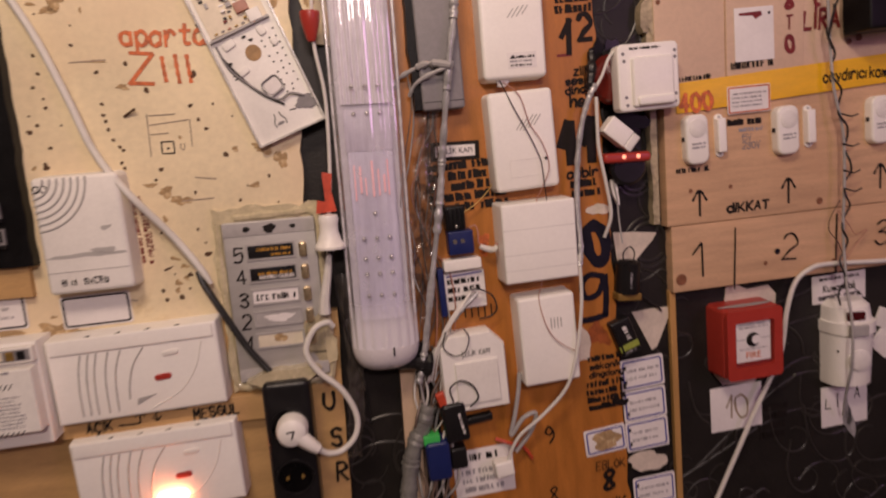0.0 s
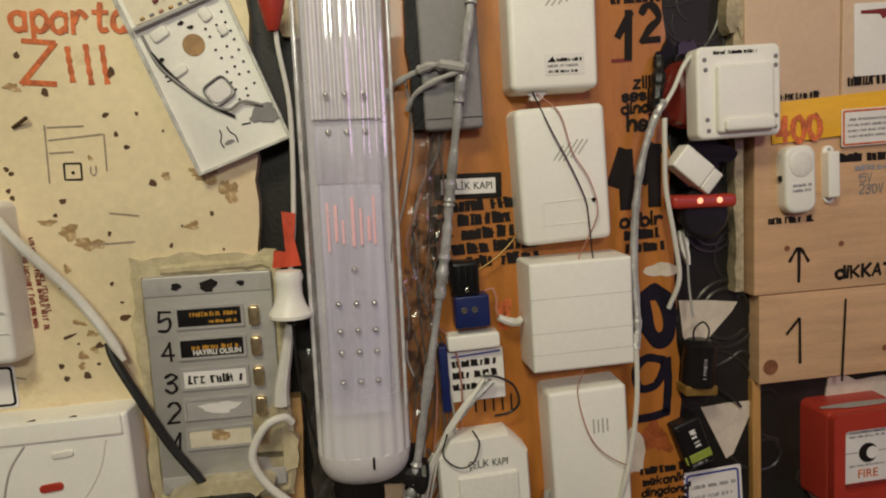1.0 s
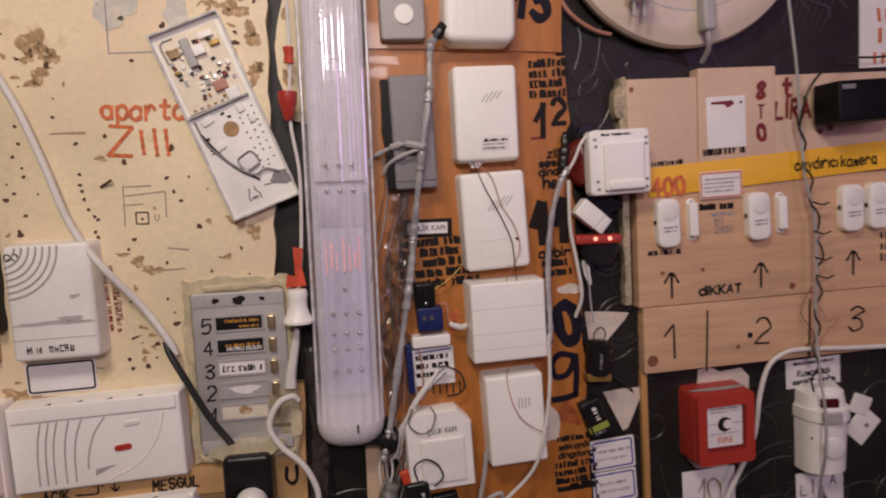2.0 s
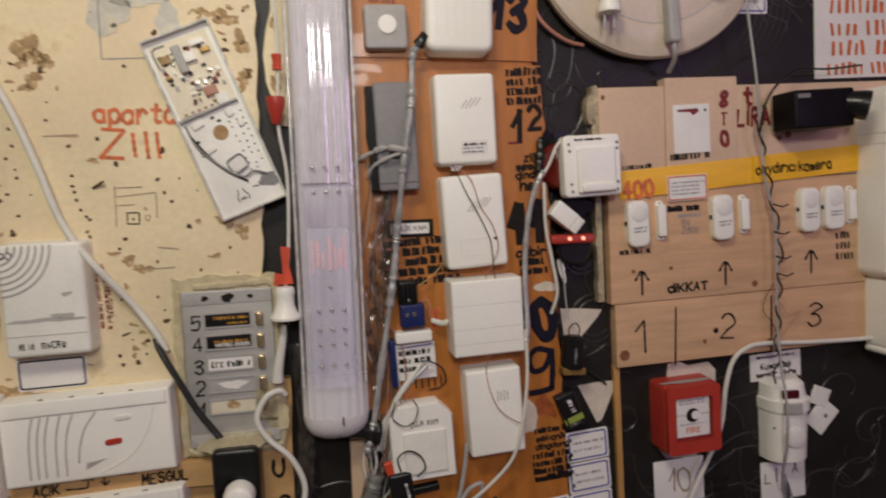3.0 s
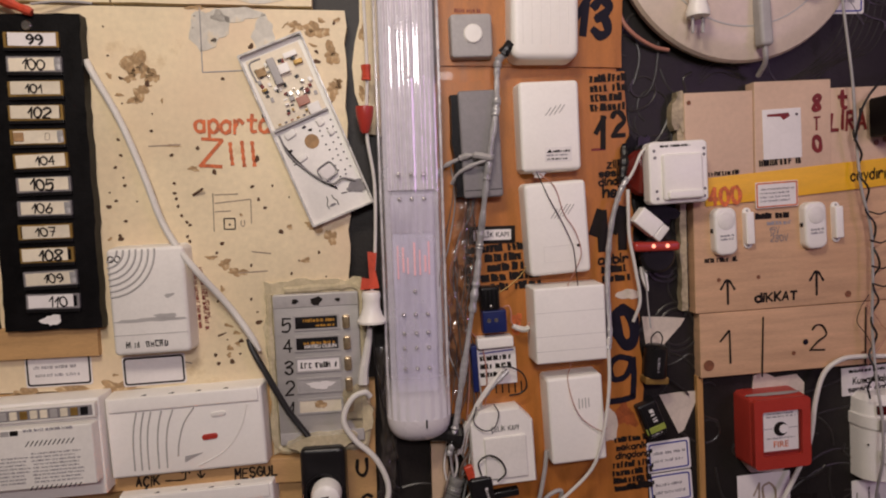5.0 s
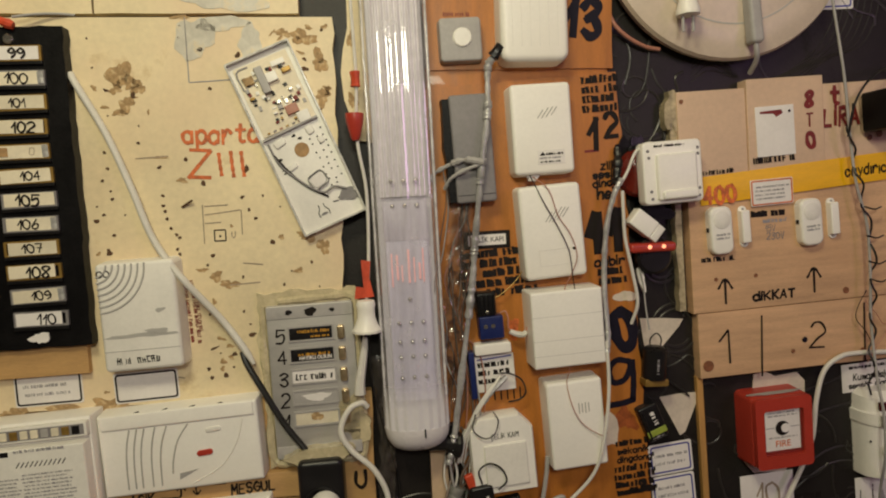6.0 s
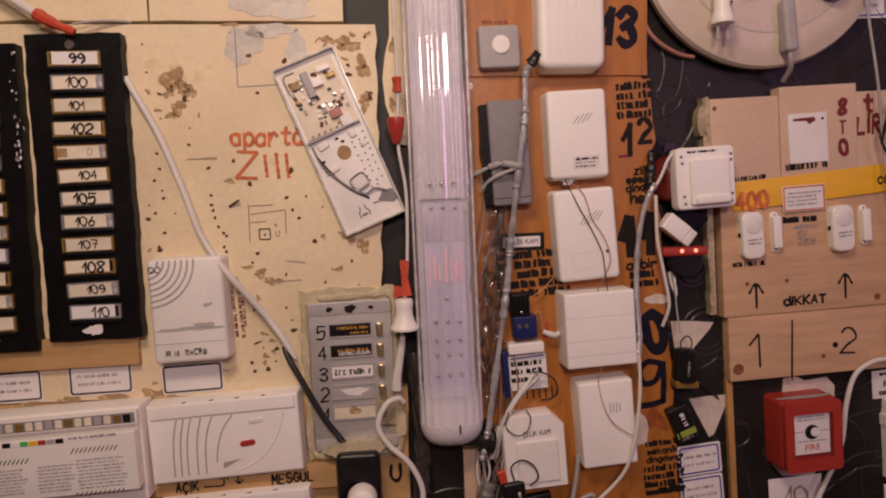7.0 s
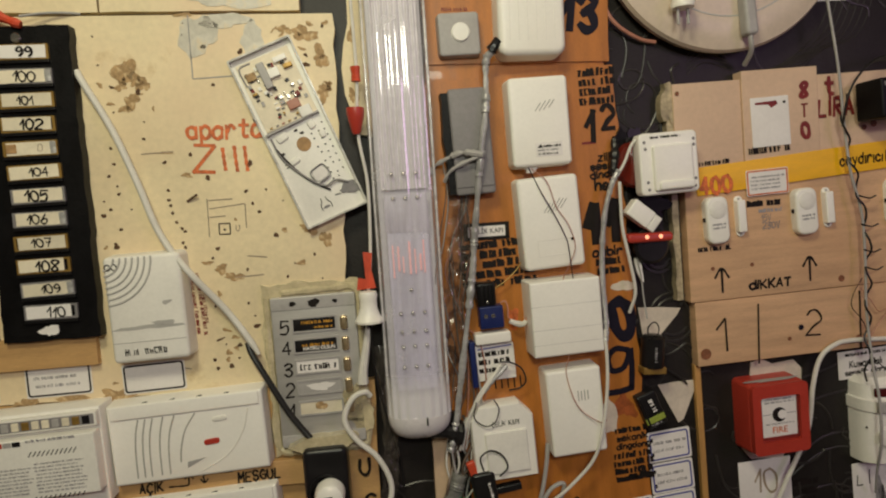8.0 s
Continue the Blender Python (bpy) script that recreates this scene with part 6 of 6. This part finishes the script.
part("hook", sweep([(-0.006, 0.020, 0.010), (-0.007, 0.036, 0.010), (0.002, 0.044, 0.010), (0.009, 0.036, 0.010), (0.007, 0.022, 0.010)], 0.0010, 6, 5), BLACK_P, batt, "wire hook")
scrawl(batt, -0.002, 0.0, 0.024, 0.006, 1, GREYINK, 0.0268, rot=-90, seed=103)
pack = thing("buzzer", "black buzzer with a green printed band", "buzzer", W(0.249, 1.264, -0.006, 22))
part("body", slab(0.030, 0.052, 0.020, 0.003, 0.003), BLACK_P, pack)
part("band", slab(0.029, 0.009, 0.001, 0.001, 0.0005), LIME, pack, "printed band", at(0, -0.014, 0.0198))
scrawl(pack, 0.000, -0.021, 0.024, 0.005, 1, GREYINK, 0.0203, seed=104)
scrawl(pack, 0.003, 0.006, 0.022, 0.008, 1, PAPER, 0.0203, rot=-86, seed=105, tall=0.8)
part("rib", slab(0.003, 0.046, 0.003, 0.001, 0.0008), BLACK_P, pack, "", at(-0.011, 0.0, 0.0190))
cable("wire", "black wire running under the board's corner", BCABLE, 0.0014, (0.255, 1.325, 0.0), (0.280, 1.316, -0.008), (0.305, 1.300, -0.010), (0.315, 1.290, -0.012))

for x, z, rot, s in ((0.284, 1.202, 5.5, 4), (0.288, 1.154, 5.5, 5), (0.292, 1.107, 5.5, 6), (0.304, 1.018, 4.5, 7), (0.307, 0.972, 4.5, 8)):
    t = bordered_label(x, z, 0.066, 0.0465, rot, BLUE_PEN, 2, s, -0.008, "bell stickers", "white sticker with a blue rounded border", 0.006)
    for k, dy in enumerate((0.011, -0.011)):
        part("ink_digit", slab(0.003, 0.006, 0.0003, 0.0006, 0.0001), INK, t, "", at(-0.026, dy, 0.0006))
t = bordered_label(0.223, 1.110, 0.062, 0.040, 7, BLUE_PEN, 0, 9, 0.0012, "bell stickers", "white sticker with a blue border, worn brown", 0.006)
part("worn_patch", blob(0.046, 0.026, 0.0004, 26, 0.25, 26), STAIN, t, "", at(0.002, 0.0, 0.0006), smooth=False)
scrap = tagged(done("torn_paper", blob(0.060, 0.030, 0.0012, 26, 0.2, 30), PLASTER), "torn scrap of pale backing paper", "paper")
scrap.matrix_world = W(0.290, 1.068, -WALL + 0.016)

# ---- fire alarm ----
fire_paper = tagged(done("torn_paper", poly([(-0.030, 0.0), (-0.044, -0.06), (-0.03, -0.078), (0.02, -0.082), (0.045, -0.05), (0.056, 0.0), (0.058, 0.052), (0.046, 0.066), (0.012, 0.064), (-0.006, 0.074), (-0.022, 0.070), (-0.024, 0.054)], 0.002), PLASTER), "torn pale paper behind the fire alarm", "paper")
fire_paper.matrix_world = W(0.443, 1.245, -WALL + 0.0005, 3)
fire = thing("fire_alarm", "red manual fire alarm box with a sunk printed front", "fire alarm", W(0.4355, 1.2415, -WALL, 3.2))
part("housing", slab(0.090, 0.107, 0.041, 0.008, 0.005, draft=0.002), RED, fire)
part("frame", hollow(0.085, 0.102, 0.060, 0.066, 0.0085, 0.006, 0.0395), RED, fire, "red raised frame")
part("bezel", hollow(0.0605, 0.0665, 0.054, 0.060, 0.0035, 0.002, 0.0405), DARK_RED, fire, "darker red inner step", at(0, 0.003))
front = part("front_plate", slab(0.058, 0.064, 0.0012, 0.001, 0.0004), PAPER, fire, "white printed plate", at(0, 0.003, 0.0412))
part("dust", blob(0.074, 0.012, 0.0006, 26, 0.2, 36), GREY, fire, "grey dust on the upper edge", pose(0, 0.0528, 0.030, -90, 0, 0), smooth=False)
part("ring", lathe([(0.0105, 0.0), (0.0105, 0.0008), (0.0001, 0.0008)], 24), INK, front, "black round mark", at(0, 0.002, 0.0012))
part("crescent", lathe([(0.0066, 0.0), (0.0066, 0.0004), (0.0001, 0.0004)], 20), PAPER, front, "", at(0.0042, 0.002, 0.0020))
write(front, "FIRE", 0, -0.021, 0.013, RED_INK, printed=True, z=0.0014, bold=0.01, warp=0.0)
scrawl(front, 0, 0.023, 0.046, 0.009, 2, GREYINK, 0.0014, seed=110)
scrawl(front, 0, -0.011, 0.046, 0.004, 1, GREYINK, 0.0014, seed=111)
for dx in (-0.019, 0.019):
    part("rule", slab(0.014, 0.0010, 0.0003, 0.0002, 0.0001), GREYINK, front, "", at(dx, 0.003, 0.0012))
ten = thing("paper_label", "white paper with the number ten in pencil", "label", W(0.440, 1.128, -WALL + 0.001, 3.5))
part("sheet", slab(0.084, 0.070, 0.0008, 0.001, 0.0003), PAPER, ten)
write(ten, "10", 0.0, 0.002, 0.052, PENCIL, z=0.001, bold=-0.02, narrow=0.95)
scrawl(wall, 0.49, 1.118, 0.052, 0.060, 4, INK, 0.0, seed=112, tall=0.8, thick=0.9).matrix_local = Matrix.Translation(-wall.location) @ W(0.502, 1.100, -WALL + 0.001, 4)

cable("cable", "thick white cable over the wallpaper", WCABLE, 0.0035, (0.95, 1.350, 0.012), (0.753, 1.342, 0.010), (0.647, 1.341, 0.008), (0.565, 1.343, 0.008), (0.534, 1.338, 0.008), (0.514, 1.318, 0.004), (0.504, 1.276, 0.002), (0.497, 1.209, 0.0), (0.460, 1.128, 0.0), (0.412, 1.011, -0.004), (0.375, 0.92, -0.006), seg=12)

# ---- motion sensor ----
pir = thing("motion_alarm", "white motion sensor alarm with a dark red window", "motion sensor", W(0.611, 1.219, -WALL, 3.5))
rings = []
for y, w, d in ((-0.066, 0.029, 0.030), (-0.062, 0.034, 0.040), (0.018, 0.034, 0.046), (0.019, 0.036, 0.050), (0.036, 0.036, 0.050), (0.037, 0.033, 0.044), (0.058, 0.031, 0.040), (0.066, 0.024, 0.030)):
    rings.append([(w * math.cos(math.pi * i / 20), y, d * (math.sin(math.pi * i / 20) ** 0.6)) for i in range(21)])
part("housing", loft(rings), WHITE, pir)
part("window", slab(0.025, 0.013, 0.004, 0.002, 0.001), DARK_WINDOW, pir, "dark red window", pose(-0.008, 0.047, 0.0395, 0, -14, 0))
part("lens", slab(0.026, 0.017, 0.006, 0.002, 0.002), GREY, pir, "grey sensor lens", pose(-0.009, 0.027, 0.0455, 0, -14, 0))
part("dial", lathe([(0.016, 0.0), (0.016, 0.002), (0.0145, 0.003), (0.0005, 0.003)], 24), WHITE_B, pir, "", pose(-0.004, -0.020, 0.0435, 0, -7, 0))
part("pin_hole", disc(0.0016, 0.001, 0.0002, 8), INK, pir, "", at(-0.030, -0.006, 0.0315))
s1 = thing("paper_label", "white paper label with handwritten capitals", "label", W(0.604, 1.300, -WALL + 0.001, 4))
part("sheet", slab(0.090, 0.043, 0.0008, 0.001, 0.0003), PAPER, s1)
write(s1, "Kumandalı", 0, 0.001, 0.0135, INK, z=0.001, bold=0.03, narrow=1.0)
write(s1, "sensör alarm", 0, -0.012, 0.0125, INK, z=0.001, bold=0.03, narrow=0.95)
scrawl(s1, 0, 0.016, 0.07, 0.008, 1, INK, 0.001, seed=120)
s2 = thing("paper_label", "white paper slip with large letters", "label", W(0.624, 1.112, -WALL + 0.001, 4))
part("sheet", slab(0.080, 0.066, 0.0008, 0.001, 0.0003), PAPER, s2)
for ch, x, y in (("L", -0.028, 0.006), ("İ", -0.012, 0.008), ("A", 0.022, 0.016)):
    write(s2, ch, x, y, 0.024, INK, z=0.001, bold=-0.01)
for k in range(2):
    part("tape_strip", blob(0.014, 0.05, 0.0006, 18, 0.2, 121 + k), TAPE, s2, "", at(0.004 + 0.006 * k, -0.018 - 0.014 * k, 0.001, 8))
flap = thing("paper_flap", "white folded card fixed beside the motion sensor", "card", W(0.690, 1.212, -WALL + 0.002, -40))
part("sheet", slab(0.040, 0.050, 0.003, 0.002, 0.001), WHITE, flap)
part("sheet", slab(0.032, 0.030, 0.003, 0.002, 0.001), WHITE_B, flap, "", at(-0.026, 0.022, 0.001, 20))
part("screw", disc(0.0035, 0.001, 0.0003, 10), GREY_P, flap, "", at(0.004, 0.004, 0.003))
cable("cord", "clear and grey cord hanging over the boards", GCABLE, 0.0019, (0.500, 1.93, 0.016), (0.512, 1.836, 0.020), (0.529, 1.740, 0.020), (0.540, 1.660, 0.018), (0.550, 1.592, 0.018), (0.568, 1.530, 0.018), (0.574, 1.460, 0.018), (0.576, 1.390, 0.018), (0.580, 1.310, 0.026), (0.582, 1.262, 0.036), (0.586, 1.20, 0.036), (0.600, 1.14, 0.012), (0.612, 1.10, -0.004), seg=8)
rnd = random.Random(31)
cable("cord", "black twisted lead wound round the hanging cord", BCABLE, 0.0015, *[(0.577 - 0.038 * max(0.0, min(1.0, (z - 1.50) / 0.15)) + 0.0045 * math.sin(k * 1.9), z, 0.020 + 0.0045 * math.cos(k * 1.9)) for k, z in enumerate([1.70 - 0.016 * j for j in range(27)])], per=3, seg=6)
for k, z in enumerate((1.556, 1.515, 1.478, 1.452)):
    cable("wire", "stiff black wire end sticking out of the lead", BCABLE, 0.0012, (0.562 + 0.004 * k, z, 0.020), (0.576 + 0.004 * k, z - 0.004, 0.022), (0.590 + 0.004 * k, z - 0.001, 0.018), group="wires", seg=5)
cable("wire", "thin reddish wire loops before the boards", COPPER, 0.0006, (0.572, 1.42, 0.012), (0.588, 1.40, 0.014), (0.600, 1.385, 0.014), (0.622, 1.390, 0.010), (0.606, 1.372, 0.012), (0.584, 1.345, 0.014), (0.575, 1.33, 0.014), seg=5)
cable("wire", "thin dark wire loops before the boards", INK, 0.0006, (0.574, 1.435, 0.012), (0.560, 1.415, 0.014), (0.556, 1.395, 0.014), (0.572, 1.375, 0.014), (0.584, 1.352, 0.012), (0.588, 1.32, 0.014), (0.612, 1.295, 0.02), seg=5)


# ---- magnetic alarms on the pine board ----
def alarm_pair(x, z, rot, dx):
    a = thing("door_alarm", "white magnetic door alarm with a round speaker", "door alarm", W(x, z, 0.001, rot), "door alarms")
    part("body", slab(0.033, 0.067, 0.014, 0.011, 0.004), WHITE, a)
    part("speaker", lathe([(0.0125, 0.0), (0.0125, 0.001), (0.0115, 0.0016), (0.0005, 0.0012)], 22), WHITE_B, a, "", at(0.0, 0.015, 0.0136))
    scrawl(a, 0.0, -0.008, 0.020, 0.010, 2, GREYINK, 0.0141, seed=130)
    part("switch", slab(0.003, 0.006, 0.004, 0.0008, 0.0005), BLACK_P, a, "black slide switch", at(-0.0168, 0.002, 0.004))
    if dx:
        m = thing("door_magnet", "slim white magnet with two screw ears", "magnet", W(x + dx, z + 0.004, 0.001, rot), "door magnets")
        part("body", slab(0.0125, 0.046, 0.011, 0.002, 0.002), WHITE, m)
        for y in (0.023, -0.023):
            part("ear", lathe([(0.0062, 0), (0.0062, 0.0025), (0.0054, 0.003)], 16), WHITE, m, "", at(0, y))
            part("screw", disc(0.0018, 0.0008, 0.0002, 8), GREY, m, "", at(0, y + (0.002 if y > 0 else -0.002), 0.003))


alarm_pair(0.352, 1.530, 4.5, 0.038)
alarm_pair(0.487, 1.537, 5.0, 0.038)
alarm_pair(0.633, 1.546, 4.0, 0)
alarm_pair(0.676, 1.549, 4.5, 0.034)

memo = thing("paper_label", "blank white paper held by a rusty nail", "paper", W(0.438, 1.667, 0.0034, 3.8))
part("sheet", slab(0.058, 0.070, 0.0008, 0.001, 0.0003), PAPER, memo)
part("rust_mark", poly([(-0.020, 0.003), (0.012, 0.004), (0.014, -0.001), (0.004, -0.006), (0.0, -0.001), (-0.020, 0.0)], 0.0004), DARK_RED, memo, "rust brown mark", at(-0.002, 0.025, 0.0008))
part("pin", disc(0.0018, 0.0015, 0.0004, 8), INK, memo, "", at(0.022, 0.026, 0.0008))
redl = thing("paper_label", "white printed label with a red border", "label", W(0.432, 1.5815, 0.0045, 3.6))
part("sheet", slab(0.064, 0.037, 0.0008, 0.002, 0.0003), PAPER, redl)
part("border", hollow(0.062, 0.035, 0.058, 0.031, 0.0003, 0.002, 0.0008), RED_INK, redl)
scrawl(redl, 0, 0, 0.052, 0.022, 4, GREYINK, 0.0010, seed=140, tall=0.5)

# ---- camera dummy, sign, dispenser ----
dummy = thing("security_camera", "black box security camera with a short lens", "camera", W(0.6145, 1.692, 0.010, 4.0))
part("body", slab(0.098, 0.055, 0.046, 0.004, 0.004), BLACK, dummy)
part("barrel", lathe([(0.017, 0), (0.019, 0.010), (0.021, 0.022), (0.021, 0.030), (0.016, 0.030), (0.012, 0.026)], 26), BLACK_P, dummy, "", Matrix.Translation((0.043, 0.006, 0.034)) @ pose(0, 0, 0, 14, 52, 0))
part("badge", slab(0.020, 0.006, 0.0008, 0.001, 0.0003), GREY_P, dummy, "small grey badge", at(-0.034, 0.019, 0.0458))
part("bracket", slab(0.020, 0.020, 0.012, 0.002, 0.002), BLACK_P, dummy, "", at(-0.02, 0.0, -0.010))
cable("wire", "black lead over the security camera", BCABLE, 0.0016, (0.536, 1.655, 0.020), (0.538, 1.70, 0.030), (0.560, 1.732, 0.030), (0.60, 1.752, 0.020), (0.66, 1.757, 0.010), (0.72, 1.765, 0.006))
sign = thing("lettered_sign", "white sign with red hand lettering", "sign", W(0.760, 1.842, -WALL + 0.001, 3.0))
part("sheet", slab(0.215, 0.180, 0.003, 0.001, 0.0008), PAPER, sign)
for k, (y, h) in enumerate(((0.052, 0.024), (0.019, 0.025), (-0.014, 0.026), (-0.044, 0.026), (-0.075, 0.022))):
    scrawl(sign, 0.006, y, 0.190, h, 1, RED_INK, 0.0034, seed=150 + k, tall=0.9, thick=0.42)
small = bordered_label(0.535, 1.865, 0.072, 0.050, 2, BLUE_PEN, 2, 160, -WALL + 0.001, "bell stickers", "white sticker with a blue rounded border", 0.006)
disp = thing("dispenser", "white wall dispenser with a violet lit edge", "dispenser", W(0.797, 1.588, 0.0, 3.0))
part("hood", slab(0.145, 0.290, 0.060, 0.018, 0.014), WHITE, disp)
part("ridge", slab(0.146, 0.004, 0.062, 0.010, 0.002), WHITE_B, disp, "", at(0, 0.075))
part("ridge", slab(0.146, 0.004, 0.062, 0.010, 0.002), WHITE_B, disp, "", at(0, 0.060))
part("led_window", slab(0.056, 0.034, 0.008, 0.004, 0.003), VIOLET_LED, disp, "violet lit window", at(0.006, -0.118, 0.054))
siren = thing("siren", "white plastic siren box on a rounded foot", "siren", W(0.805, 1.388, 0.0, 3.0))
part("housing", slab(0.110, 0.120, 0.052, 0.012, 0.010), WHITE, siren)
part("foot", slab(0.120, 0.012, 0.058, 0.006, 0.004), WHITE, siren, "", at(0.004, -0.060))

# ---- round lamp ----
dish = thing("round_lamp", "yellowed round ceiling lamp base with loose parts hung on it", "lamp", W(0.367, 1.944, -WALL))
part("bowl", lathe([(0.166, 0.0), (0.178, 0.010), (0.180, 0.022), (0.177, 0.028), (0.164, 0.032), (0.138, 0.038), (0.134, 0.037), (0.130, 0.038), (0.070, 0.043), (0.0005, 0.044)], 72), DISH, dish)
part("groove", band(0.1325, 0.1345, 0.0365, 0.0012), GREY_SLOT, dish)
plug2 = thing("plug", "white plug hung over the round lamp", "plug", W(0.292, 1.838, 0.022, 2))
part("plug_body", lathe([(0.011, -0.022), (0.0150, -0.021), (0.0155, -0.015), (0.0110, -0.002), (0.0105, 0.016), (0.007, 0.024)], 22), WHITE, plug2, "", pose(0, 0, 0.014, -90, 0, 0))
for dx in (-0.007, 0.007):
    part("prong", lathe([(0.0020, 0), (0.0020, 0.022), (0.001, 0.024)], 10), GREY, plug2, "dull metal prong", pose(dx, -0.042, 0.014, -90, 0, 0))
scrawl(plug2, 0.005, 0.004, 0.010, 0.006, 1, INK, 0.0275, rot=80, seed=170)
cable("cord", "white cord of the hanging plug", WCABLE, 0.003, (0.288, 1.866, 0.028), (0.286, 1.90, 0.03), (0.280, 1.96, 0.03), (0.27, 2.05, 0.01))
inline = thing("inline_switch", "grey in-line cord switch", "switch", W(0.389, 1.816, 0.022, 6))
part("body", slab(0.018, 0.070, 0.016, 0.006, 0.005), GREY, inline)
cable("cord", "grey cord with an in-line switch over the round lamp", GCABLE, 0.0035, (0.378, 2.02, 0.034), (0.378, 1.93, 0.034), (0.384, 1.856, 0.030), (0.392, 1.782, 0.030), (0.398, 1.762, 0.022), (0.402, 1.748, 0.0))
disc_p = thing("blue_knob", "violet-blue round knob on the round lamp", "knob", W(0.453, 1.876, 0.022))
part("ring", lathe([(0.024, 0), (0.024, 0.012), (0.019, 0.016), (0.013, 0.014), (0.012, 0.006), (0.0005, 0.006)], 26), BLUE, disc_p)
disc_k = thing("black_knob", "black round socket on the round lamp", "knob", W(0.332, 1.880, 0.022))
part("ring", lathe([(0.024, 0), (0.023, 0.010), (0.017, 0.014), (0.0005, 0.014)], 26), BLACK_P, disc_k)
cable("cord", "brown cord curving round the lamp's rim", COPPER, 0.0028, (0.215, 1.93, -0.008), (0.200, 1.86, -0.006), (0.204, 1.826, -0.006), (0.222, 1.804, -0.006), (0.252, 1.788, -0.008), (0.275, 1.784, -0.010))
